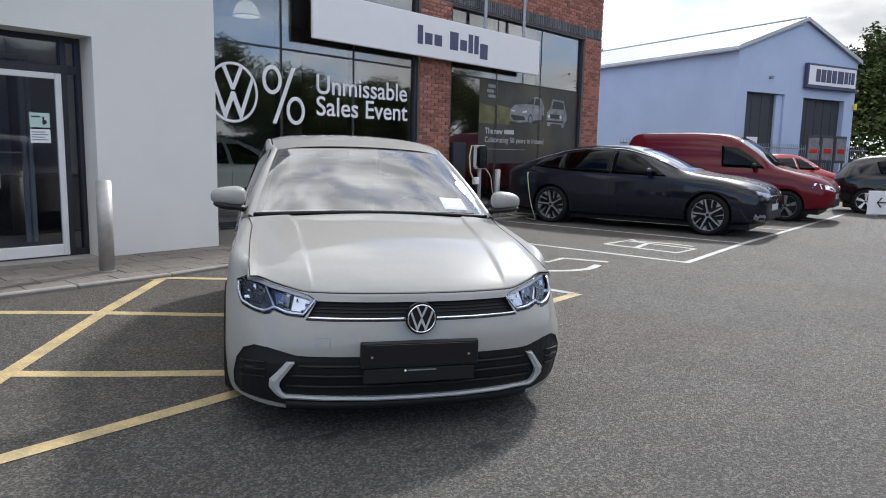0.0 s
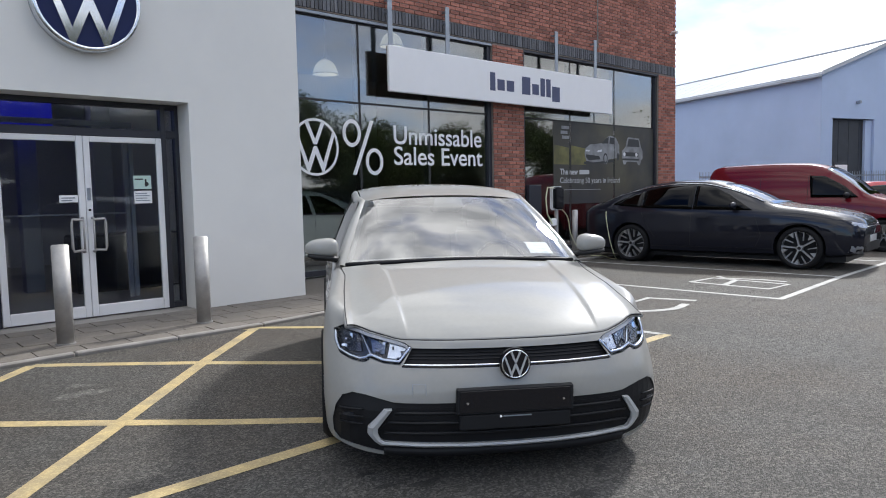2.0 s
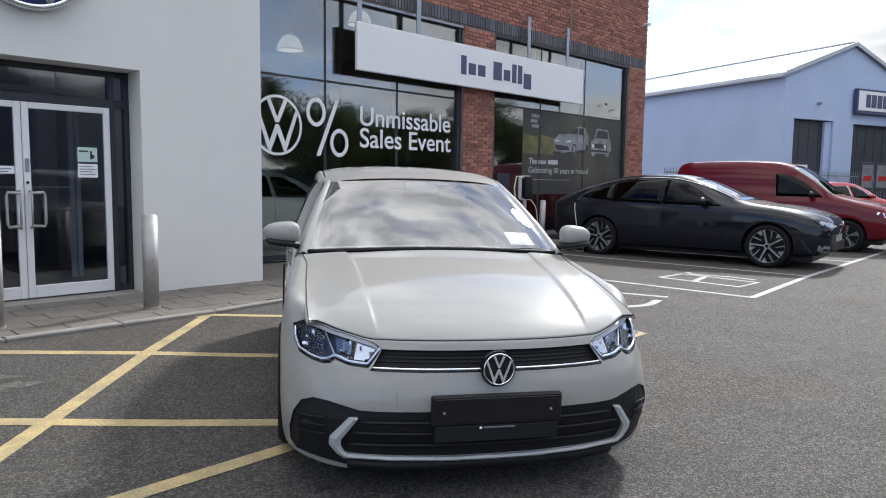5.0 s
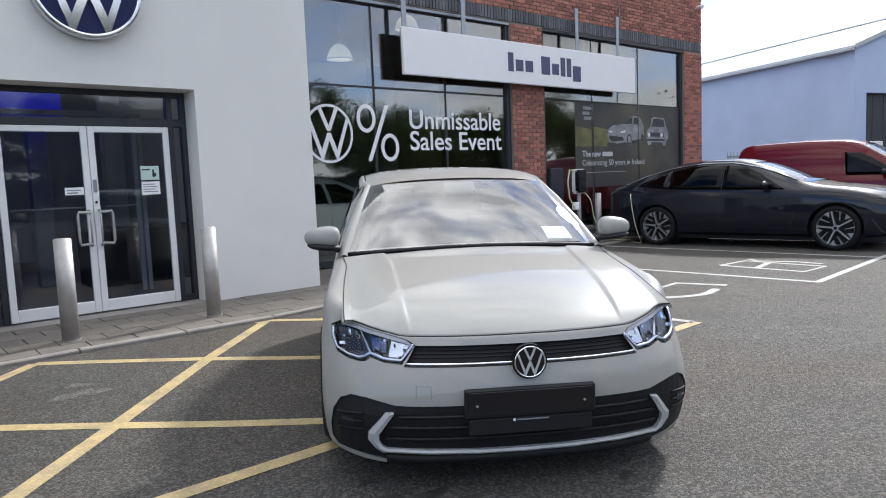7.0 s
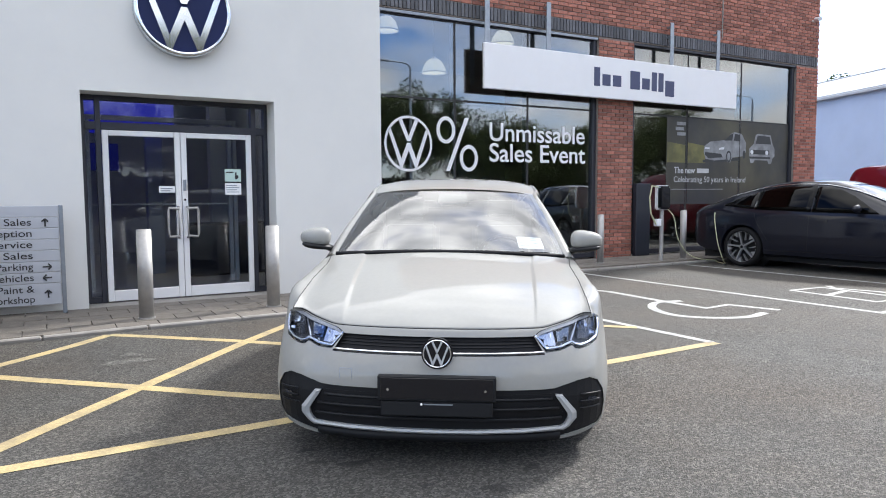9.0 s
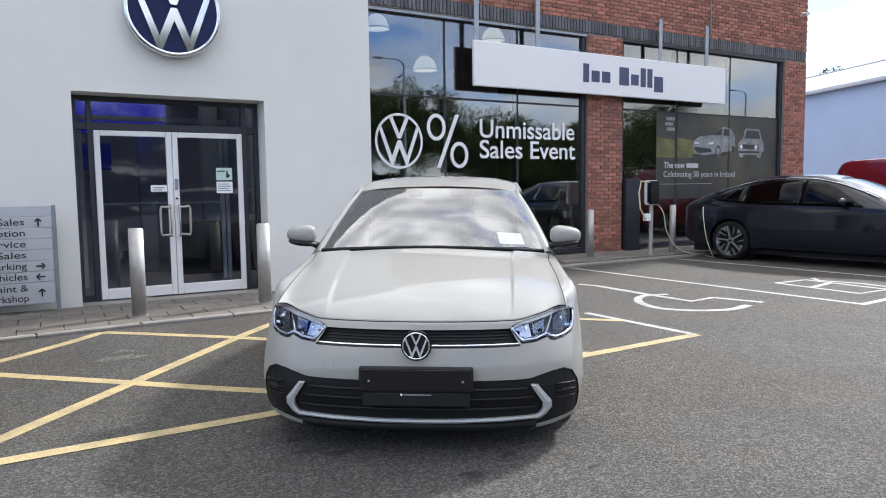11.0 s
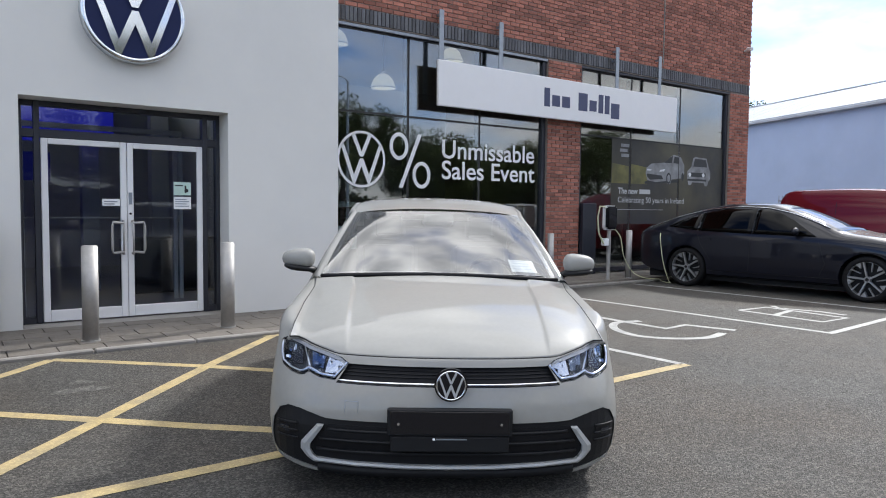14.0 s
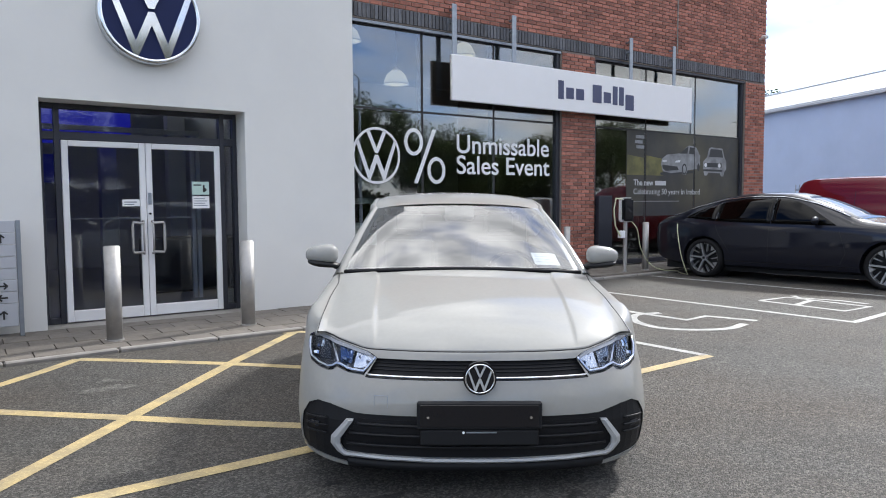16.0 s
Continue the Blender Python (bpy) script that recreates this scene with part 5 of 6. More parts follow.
for s in (0, 1):
    q = [(-0.12 if not s else GW + 0.12, EAVE - 0.04), (GW / 2, APEX)]
    pitch = (HL + 0.3) / 26
    sheet = slab([q[0], q[1], (q[1][0], q[1][1] + 0.09), (q[0][0], q[0][1] + 0.09)], 0, pitch - 0.03)
    first = part("roof_sheet", sheet, M_ROOFMETAL, roof)
    first.location = (0, -0.1, 0)
    for k in range(1, 26):
        o = new("roof_sheet", first.data)
        o.parent = roof
        o.location = (0, -0.1 + pitch * k, 0)
for x0, x1, z0, z1 in ((-0.12, GW / 2, EAVE, APEX), (GW / 2, GW + 0.12, APEX, EAVE)):
    part("verge_trim", slab([(x0, z0 - 0.06), (x1, z1 - 0.06), (x1, z1 + 0.10), (x0, z0 + 0.10)], -0.16, -0.11), M_ROOFMETAL, hall)
part("gutter", box(-0.26, -0.12, -0.1, HL, EAVE - 0.16, EAVE - 0.03, 0.02), M_ROOFMETAL, hall)
for a, c, z in OPEN:
    door = part("hall_door", box(a + 0.005, c - 0.005, 0.26, 0.29, 0, z - 0.005), M_DARKDOOR, hall, "dark panelled sliding door")
    n = round((c - a) / 0.62)
    for k in range(n):
        w = (c - a - 0.02) / n
        part("door_panel", box(a + 0.01 + w * k + 0.012, a + 0.01 + w * (k + 1) - 0.012, 0.225, 0.258, 0.03, z - 0.03, 0.008), M_DARKDOOR, door)
part("reveal", box(3.17 - 0.42, 3.17 - 0.02, 0.10, 0.21, 0, 4.1), M_BLUEPAINT, hall)
shop = part("shop_sign", box(4.34, 8.0, -0.22, -0.02, 4.5, 5.6, 0.03), M_SIGNBLUE, hall, "white lightbox sign in a dark blue frame")
part("face", box(4.42, 7.92, -0.235, -0.222, 4.66, 5.5), M_SIGNWHITE, shop)
for x0, x1 in ((4.9, 5.22), (5.28, 5.62), (5.68, 6.02), (6.08, 6.42), (6.5, 6.95), (7.02, 7.3), (7.36, 7.5), (7.55, 7.8)):
    part("bar", box(x0, x1, -0.243, -0.236, 4.8 + 0.02 * (x0 > 6.9), 5.36), M_SIGNBLUE, shop)
part("wall_lamp", box(2.0, 2.12, -0.2, -0.002, 4.75, 4.87, 0.02), M_GALV, hall)
part("wall_lamp", box(8.2, 8.32, -0.2, -0.002, 4.5, 4.62, 0.02), M_GALV, hall)
part("alarm_box", box(8.25, 8.5, -0.08, -0.002, 3.7, 4.0, 0.02), mat("yellow_plastic", (0.75, 0.62, 0.05), 0.5), hall)
# fence and boards before the hall
fence = thing("yard_fence", pose(24.0, 13.6, 0, 0, 0, -19.4), "grey steel bar fence before the blue hall", "fence")
bmr = bmesh.new()
box(0, 15.5, -0.02, 0.02, 0.25, 0.3, 0, bmr)
box(0, 15.5, -0.02, 0.02, 1.75, 1.8, 0, bmr)
part("rail", bmr, M_GALV, fence)
base = None
for k in range(110):
    if base is None:
        base = part("picket", box(-0.012, 0.012, -0.03, -0.021, 0, 1.95), M_GALV, fence)
    else:
        o = new("picket", base.data)
        o.parent = fence
        o.matrix_local = pose(k * 0.14, 0, 0)
M_BOARDPRINT = mat("grey_board_print", (0.16, 0.17, 0.19), 0.6, var=0.4, scale=5)
for x, y, face in ((27.2, 10.2, M_SIGNWHITE), (28.2, 8.35, M_BOARDPRINT), (28.95, 8.07, M_BOARDPRINT), (29.7, 7.79, M_BOARDPRINT)):
    bd = thing("site_board", pose(x, y, 0, 0, 0, -19.4), "printed board on a dark frame by the yard fence", "board", "yard boards")
    part("panel", box(0, 0.6, 0, 0.03, 1.3, 2.1, 0.005), face, bd)
    part("board_frame", box(-0.06, 0.66, 0.032, 0.06, 1.2, 2.2, 0.005), M_DARKDOOR, bd)
    for px in (0.0, 0.54):
        part("post", box(px, px + 0.06, 0.062, 0.10, 0, 2.2), M_DARKDOOR, bd)
    part("bar", box(0.08, 0.52, -0.006, -0.001, 1.55, 1.72), M_BRIGHTRED if face == M_BOARDPRINT else M_SIGNBLUE, bd)
panel = thing("arrow_board", pose(19.75, 4.75, 0, 0, 0, -35), "low white board with a black arrow", "sign")
part("board", box(0, 1.1, 0, 0.03, 0.05, 0.62, 0.005), M_SIGNWHITE, panel)
part("foot", box(0.1, 0.16, -0.15, 0.2, 0, 0.05), M_GALV, panel)
part("foot", box(0.94, 1.0, -0.15, 0.2, 0, 0.05), M_GALV, panel)
bm = bmesh.new()
tube([(0.25, -0.004, 0.34), (0.55, -0.004, 0.34)], 0.018, 6, bm)
tube([(0.37, -0.004, 0.45), (0.25, -0.004, 0.34), (0.37, -0.004, 0.23)], 0.018, 6, bm)
part("arrow", bm, M_INK, panel)

# ---- trees and street lamps round the yard ----
M_BARK = mat("bark", (0.09, 0.07, 0.055), 0.9, var=0.3, scale=6, bump=0.8, bscale=30)
M_LEAF = mat("leaves", (0.060, 0.080, 0.022), 0.7, var=0.4, scale=0.9, island=0.45, spec=0.15)


def foliage(name, p, gen, small, large):
    """Small leaf blades, one at each row of p, turned at random."""
    n = len(p)
    d = gen.uniform(-1, 1, (n, 3)) * np.array((1, 1, 0.6))
    d /= np.linalg.norm(d, axis=1)[:, None] + 1e-6
    w = np.cross(d, gen.uniform(-1, 1, (n, 3)))
    w /= np.linalg.norm(w, axis=1)[:, None] + 1e-6
    q = gen.uniform(small, large, n)[:, None]
    co = np.stack((p - d * q, p + w * q * 0.55, p + d * q, p - w * q * 0.55), axis=1).reshape(-1)
    me = bpy.data.meshes.new(name)
    me.vertices.add(4 * n)
    me.vertices.foreach_set("co", co.astype(np.float32))
    me.loops.add(4 * n)
    me.loops.foreach_set("vertex_index", np.arange(4 * n, dtype=np.int32))
    me.polygons.add(n)
    me.polygons.foreach_set("loop_start", np.arange(0, 4 * n, 4, dtype=np.int32))
    me.update(calc_edges=True)
    me.validate()
    me.materials.append(M_LEAF)
    return new(name, me)


def tree(x, y, h, r, seed, leaves, size):
    rnd = random.Random(seed)
    e = thing("tree", pose(x, y, 0), "broad leafy green tree at the edge of the yard", "tree", "trees round the yard")
    bm = bmesh.new()
    tips = []
    tube([(0, 0, 0), (0.05, 0.02, h * 0.2), (0.1, 0.0, h * 0.42), (0.0, 0.05, h * 0.62)], 0.022 * h, 8, bm)
    for k in range(17):
        a, z0 = rnd.uniform(0, 6.28), h * rnd.uniform(0.25, 0.6)
        ln = r * rnd.uniform(0.55, 0.95)
        tip = Vector((math.cos(a) * ln, math.sin(a) * ln, min(h * 0.95, z0 + h * rnd.uniform(0.12, 0.34))))
        tube([(0.05, 0, z0), (tip.x * 0.5, tip.y * 0.5, z0 + (tip.z - z0) * 0.65), tip], 0.008 * h, 6, bm)
        tips.append(tip)
    tips += [Vector((0, 0, h * 0.9)), Vector((r * 0.3, 0, h * 0.8)), Vector((-r * 0.3, r * 0.2, h * 0.82))]
    part("trunk", bm, M_BARK, e)
    centres = np.array([tip + Vector((rnd.gauss(0, 1), rnd.gauss(0, 1), rnd.gauss(0, 0.7))) * r * 0.26 for tip in tips for _ in range(9)])
    gen = np.random.default_rng(seed)
    ball = gen.normal(0, 1, (leaves, 3))
    ball *= (gen.random(leaves) ** 0.45 / (np.linalg.norm(ball, axis=1) + 1e-6))[:, None]
    p = centres[gen.integers(0, len(centres), leaves)] + ball * np.array((0.27, 0.27, 0.22)) * r
    o = foliage("crown", p[p[:, 2] > h * 0.14], gen, size * 0.5, size)
    o.parent = e
    tagged(o, kind="stuff")


for i, (x, y, h, r) in enumerate(((55.4, 10.2, 9.4, 3.5), (58.4, 7.0, 9.9, 4.0), (56, 2.0, 8.8, 4.0), (47, -1.0, 6.0, 3.0), (62, 37, 9.7, 4.0), (54, 30, 9.0, 3.0))):
    tree(x, y, h, r, 10 + i, 30000, 0.19)
for i, (x, h) in enumerate(((2, 6.0), (10, 6.8), (17, 6.8), (25.5, 9.4), (33, 6.7), (40, 5.9), (46, 6.6), (53, 9.2), (64, 6.6), (76, 5.4))):
    tree(x, -27 + 2 * math.cos(i * 1.7), h, 3.7, 30 + i, 42000, 0.13)


gen = np.random.default_rng(5)
t = gen.random(24000)
p = np.stack((46 + 12 * t, 16 - 34 * t, 0.1 + np.abs(gen.normal(0, 2.3, 24000))), axis=1) + gen.normal(0, 0.8, (24000, 3)) * np.array((1, 1, 0))
hedge = foliage("hedge", p, gen, 0.10, 0.24)
tagged(hedge, "dense dark green hedge along the far edge of the yard", "hedge", kind="stuff")


# unseen hedge, added to block the bright horizon below the crowns in window reflections
t = gen.random(46000)
p = np.stack((-14 + 104 * t, -29.5 + 0 * t, 0.1 + 3.3 * gen.random(46000) * (0.75 + 0.25 * np.sin(40 * t) * np.sin(17 * t))), axis=1) + gen.normal(0, 0.5, (46000, 3)) * np.array((1, 1, 0.3))
tagged(foliage("hedge", p, gen, 0.16, 0.34), "unseen tall hedge added to close the bright gap under the trees", "hedge", kind="stuff")


def lamp_post(x, y):
    e = thing("street_lamp", pose(x, y, 0), "dark grey street lamp with a short arm", "street lamp", "street lamps")
    part("pole", cyl(0.11, 0.06, 0, 8.9, 12), M_GALV, e)
    part("arm", tube([(0, 0, 8.7), (-0.15, 0, 9.0), (-0.5, 0, 9.1), (-1.5, 0, 9.12)], 0.04, 8), M_GALV, e)
    part("head", box(-2.0, -1.4, -0.12, 0.12, 9.06, 9.18, 0.03), M_GALV, e)


lamp_post(20.4, -15.6)
lamp_post(51.8, -15.6)

# ---- the pale grey hatchback, the main subject ----
M_PALEPAINT = paint("pale_grey_car_paint", (0.290, 0.288, 0.270), 0.0, 0.4, coat=0.7)
M_LAMPGLASSCLEAR = glass_mat("headlight_cover", (0.93, 0.95, 0.98), 1.4)
M_SCREEN = glass_mat("windscreen_glass", (0.86, 0.90, 0.89), 3.15)
M_REFLECTOR = mat("headlight_reflector", (0.42, 0.46, 0.54), 0.22, metal=1.0, var=0.1, scale=40)
M_LAMPBLACK = mat("headlight_bezel", (0.03, 0.035, 0.045), 0.25, metal=0.3, var=0.2, scale=30)
M_FACET = mat("bright_lamp_facet", (0.45, 0.50, 0.60), 0.12, metal=1.0, var=0.2, scale=60)
M_BROWSHINE = mat("painted_lamp_reflection", (0.30, 0.31, 0.33), 0.3, var=0.1, scale=30)
M_TRIMSILVER = mat("satin_light_trim", (0.42, 0.43, 0.43), 0.4, metal=0.1, var=0.04)
hero = thing("grey_hatchback_car", pose(2.806, 3.414, 0, 0, 0.75, -32.8), "pale grey hatchback car with black front intakes and no plates", "car")

V0 = ([0.10, 0.2, 0.3, 0.45, 0.52, 0.58, 0.66, 0.72, 0.85], [0.08, 0.035, 0.005, -0.005, 0.01, 0.03, 0.07, 0.12, 0.30])
UW = ([0.10, 0.2, 0.35, 0.6, 0.75, 0.9], [0.85, 0.87, 0.88, 0.88, 0.865, 0.83])
LEN, AX_F, AX_R, RWH = 4.07, 0.85, 3.40, 0.315


def nose(k, w):
    """Front skin: share k of the half width at height w."""
    n, D = np.interp(w, [0.35, 0.6], [2.75, 2.35]), np.interp(w, [0.35, 0.6], [0.52, 0.60])
    return k * np.interp(w, *UW), np.interp(w, *V0) + D * (1 - max(0.0, 1 - k ** n) ** (1 / n))


def skin(u, w, off):
    k = min(abs(u) / np.interp(w, *UW), 0.9999)
    return (u, nose(k, w)[1] - off, w)


EDGE_W = ([0, 0.5, 0.53, 0.595, 0.66, 0.70, 0.76, 0.85], [0.674, 0.674, 0.677, 0.690, 0.703, 0.715, 0.727, 0.735])
TOP_V = [0.27, 0.45, 0.75, 1.05, 1.25, 1.6, 2.4, 3.3, 3.7, 4.07]
TOP_U = [0.757, 0.762, 0.758, 0.745, 0.765, 0.800, 0.815, 0.80, 0.77, 0.72]
TOP_W = [0.727, 0.770, 0.835, 0.885, 0.915, 0.94, 0.955, 0.97, 0.96, 0.93]


def arch(v, low):
    for a in (AX_F, AX_R):
        R = RWH + 0.045
        if abs(v - a) < R:
            return max(low, RWH + math.sqrt(R * R - (v - a) ** 2))
    return low


def half_columns():
    cols = []
    NR, NT = 16, 6
    for k in (0, 0.1, 0.2, 0.3, 0.4, 0.5, 0.58, 0.66, 0.73, 0.79, 0.84, 0.875, 0.905, 0.93, 0.952, 0.97, 0.985, 0.996, 1.0):
        u0, v0 = nose(k, 0.66)
        ue = min(u0, 0.757)
        we = float(np.interp(ue, *EDGE_W))
        if k <= 0.84:
            t = (k * np.interp(we, *UW), nose(k, we)[1], we)
        else:
            v = max(v0, 0.27)
            t = (float(np.interp(v, TOP_V, TOP_U)), v, float(np.interp(v, TOP_V, TOP_W)))
        low = float(np.interp(u0, [0, 0.55, 0.7, 0.85, 0.88], [0.125, 0.12, 0.133, 0.160, 0.185]))
        ws = t[2] - 0.05 if k > 0.84 else we - 0.02
        col = []
        for i in range(NR):
            w = low + (ws - low) * i / (NR - 1)
            u, v = nose(k, w)
            if k > 0.93:  # the wing's top leans back no further than its side
                v += (min(v, nose(k, 0.66)[1]) - v) * (k - 0.93) / 0.07
            col.append((u, v, w))
        cols.append((col, t))
    side_v = [0.66, 0.74, 0.82, 0.9, 0.98, 1.06, 1.14, 1.2, 1.3, 1.5, 1.8, 2.1, 2.4, 2.7, 2.95, 3.03, 3.08, 3.15, 3.25, 3.35, 3.45, 3.55, 3.65, 3.72, 3.77]
    for v in side_v:
        t = tuple(float(np.interp(v, TOP_V, q)) for q in (TOP_U, TOP_V, TOP_W))
        low = arch(v, 0.17)
        ws = t[2] - 0.06
        col = []
        for i in range(NR):
            w = low + (ws - low) * i / (NR - 1)
            bulge = 0.012 * math.exp(-((w - 0.72) / 0.05) ** 2) * min(1, max(0, (v - 0.9) / 0.5))
            col.append((float(np.interp(w, *UW)) - 0.012 * min(1.0, max(0.0, (v - 0.62) / 0.5)) + bulge - 0.03 * max(0, v - 3.3), v, w))
        cols.append((col, t))
    for k in (0.97, 0.9, 0.8, 0.6, 0.4, 0.2, 0):
        col = []
        for i in range(NR):
            w = 0.3 + (0.88 - 0.3) * i / (NR - 1)
            U = float(np.interp(w, *UW)) - 0.03
            col.append((k * U, 3.77 + 0.28 * (1 - k ** 3) ** (1 / 3) - 0.05 * max(0, w - 0.6), w))
        u, v, w = col[-1]
        cols.append((col, (u * 0.92, v - 0.05, 0.95)))
    full = []
    for col, t in cols:
        p, q = Vector(col[-1]), Vector(t)
        d = (Vector(col[-1]) - Vector(col[-2])).normalized()
        ctrl = p + d * (q - p).length * 0.75
        rows = list(map(Vector, col))
        for i in range(1, NT + 1):
            s = i / NT
            rows.append(p * (1 - s) ** 2 + ctrl * 2 * s * (1 - s) + q * s * s)
        full.append(rows)
    return full


def build_shell():
    right = half_columns()
    left = [[Vector((-p.x, p.y, p.z)) for p in c] for c in right[-2:0:-1]]
    ring = right + left
    bm = grid([[c[j] for c in ring] for j in range(len(ring[0]))], wrap=True)
    bmesh.ops.recalc_face_normals(bm, faces=bm.faces[:])
    return bm


def inside(poly, u, w):
    hit = False
    for (x0, y0), (x1, y1) in zip(poly, poly[1:] + poly[:1]):
        if (y0 > w) != (y1 > w) and u < (x1 - x0) * (w - y0) / (y1 - y0) + x0:
            hit = not hit
    return hit


def open_up(bm, poly, depth=0.02, y_max=0.66):
    """Cut an opening with this outline, seen from the front, through the nose of the shell, and turn its rim inwards."""
    for (u0, w0), (u1, w1) in zip(poly, poly[1:] + poly[:1]):
        lo, hi = (min(u0, u1) - 0.004, min(w0, w1) - 0.004), (max(u0, u1) + 0.004, max(w0, w1) + 0.004)
        fs = []
        for f in bm.faces:
            us, ws = [v.co.x for v in f.verts], [v.co.z for v in f.verts]
            if max(v.co.y for v in f.verts) < y_max and max(us) > lo[0] and min(us) < hi[0] and max(ws) > lo[1] and min(ws) < hi[1]:
                fs.append(f)
        geom = list({e for f in fs for e in f.edges}) + list({v for f in fs for v in f.verts}) + fs
        bmesh.ops.bisect_plane(bm, geom=geom, plane_co=(u0, 0, w0), plane_no=(w1 - w0, 0, u0 - u1))
    gone = []
    for f in bm.faces:
        c = f.calc_center_median()
        if c.y < y_max and inside(poly, c.x, c.z):
            gone.append(f)
    before = {e for e in bm.edges if len(e.link_faces) == 1}
    bmesh.ops.delete(bm, geom=gone, context="FACES")
    rim = [e for e in bm.edges if len(e.link_faces) == 1 and e not in before]
    got = bmesh.ops.extrude_edge_only(bm, edges=rim)
    for v in got["geom"]:
        if isinstance(v, bmesh.types.BMVert):
            v.co.y += depth


HEADLIGHT = [(0.461, 0.642), (0.495, 0.663), (0.53, 0.672), (0.595, 0.686), (0.66, 0.698), (0.70, 0.709), (0.772, 0.720), (0.822, 0.692), (0.820, 0.64), (0.797, 0.59), (0.747, 0.573), (0.70, 0.566), (0.672, 0.572), (0.653, 0.587), (0.595, 0.570), (0.522, 0.566)]
INTAKE = [(0.28, 0.400), (0.50, 0.400), (0.56, 0.402), (0.61, 0.414), (0.68, 0.429), (0.742, 0.433), (0.79, 0.410), (0.822, 0.355), (0.837, 0.27), (0.832, 0.205), (0.803, 0.170), (0.70, 0.158), (0.60, 0.143), (0.575, 0.09)]
GRILLE = [(0.462, 0.640), (0.505, 0.572), (0.50, 0.556)]


def mirrored(poly):
    """A closed outline from its right half, whose first and last points lie next to the middle."""
    return poly + [(-u, w) for u, w in poly[::-1]]


bm = build_shell()
for outline in (HEADLIGHT, [(-u, w) for u, w in HEADLIGHT], mirrored(INTAKE), mirrored(GRILLE)):
    open_up(bm, outline)
shell = part("body", bm, M_PALEPAINT, hero)
for p in shell.data.polygons:
    p.use_smooth = True
shell.data.set_sharp_from_angle(angle=radians(35))


def sweep(a):
    """Plan curve of the windscreen's foot: flat in the middle, turning back at the sides."""
    return 0.4 * a * a + 0.6 * a ** 4


# bonnet
def bonnet_point(a, b, lift=0.0):
    q = abs(a)
    ue = 0.757 * a
    we = float(np.interp(abs(ue), *EDGE_W)) + 0.003
    fy = skin(ue, we, 0)[1] + 0.006
    ve = 0.285 + (1.235 - 0.285) * b  # along the shut line on the wing
    xe, ze = float(np.interp(ve, TOP_V, TOP_U)), float(np.interp(ve, TOP_V, TOP_W)) + 0.004
    ry = 1.12 + 0.115 * sweep(a)
    y = fy + (ry - fy) * b
    if q > 0.9:
        y += (ve - y) * ((q - 0.9) / 0.1) ** 2
    g = float(np.interp(b, [0, 0.03, 0.08, 0.16, 0.3, 0.5, 0.75, 1], [0, 0.075, 0.165, 0.285, 0.46, 0.66, 0.86, 1]))
    zc = 0.677 + (0.950 - 0.677) * g
    h0 = (we - 0.677) / 0.053
    h = h0 * (1 - b) + q * q * b
    z = zc + (ze - zc) * (h if q < 1 else 1)
    t = min(1.0, max(0.0, (q - (0.612 + 0.07 * b)) / 0.026))
    fade = min(1, b / 0.12) * (1 - 0.3 * b)
    end = max(0.0, 1 - ((q - 0.7) / 0.3) ** 2) if q > 0.7 else 1.0
    z += (0.011 * t * t * (3 - 2 * t) * end + 0.010 * (1 - (q / 0.62) ** 2 if q < 0.62 else 0)) * fade
    return Vector((a * xe, y, z + lift))


As = sorted({round(float(x), 4) for x in list(np.linspace(-1, 1, 45)) + [s * q for s in (-1, 1) for q in (*np.linspace(0.605, 0.715, 12), 0.96, 0.985)]})
Bs = [0, 0.008, 0.02, 0.04, 0.07, 0.1, 0.14, 0.19, 0.25, 0.32, 0.4, 0.48, 0.56, 0.64, 0.72, 0.8, 0.88, 0.95, 1]
bm = grid([[bonnet_point(a, b) for a in As] for b in Bs])
rim = [bonnet_point(a, 0) + Vector((0, 0.012, -0.02)) for a in As]
grid([rim, [bonnet_point(a, 0) for a in As]], bm)
bmesh.ops.remove_doubles(bm, verts=bm.verts[:], dist=0.0004)
bmesh.ops.recalc_face_normals(bm, faces=bm.faces[:])
part("bonnet", bm, M_PALEPAINT, hero, "", True)
part("bonnet_gap", tube([bonnet_point(a, 0) + Vector((0, -0.0055, -0.0025)) for a in As], 0.0036, 6), M_GRILLE, hero)
for s in (-1, 1):
    part("bonnet_gap", tube([bonnet_point(s, b) + Vector((s * 0.002, 0, 0.0)) for b in Bs], 0.0022, 6), M_GRILLE, hero)
    part("wing_flange", tube([bonnet_point(s, b) + Vector((s * 0.003, 0, -0.0125)) for b in Bs], 0.011, 8), M_PALEPAINT, hero, "", True)


# greenhouse
def screen_point(a, b, off=0.0):
    lo = Vector((0.738 * a, 1.14 + 0.12 * sweep(a), 0.953 - 0.03 * a * a))
    hi = Vector((0.575 * a, 1.85 + 0.09 * sweep(a), 1.350 - 0.022 * a * a))
    p = lo.lerp(hi, b)
    bow = 0.02 * 4 * b * (1 - b)
    return p + Vector((0, -0.5, 0.86)) * (bow + off)


def roof_point(a, b):
    y = 1.85 + 0.09 * sweep(a) + (3.55 - 1.85) * b
    z = float(np.interp(b, [0, 0.06, 0.2, 0.42, 0.7, 1], [1.358, 1.388, 1.430, 1.448, 1.430, 1.360])) - 0.030 * a * a - 0.02 * a ** 8
    u = float(np.interp(b, [0, 0.5, 1], [0.60, 0.60, 0.56]))
    return Vector((u * a, y, z))


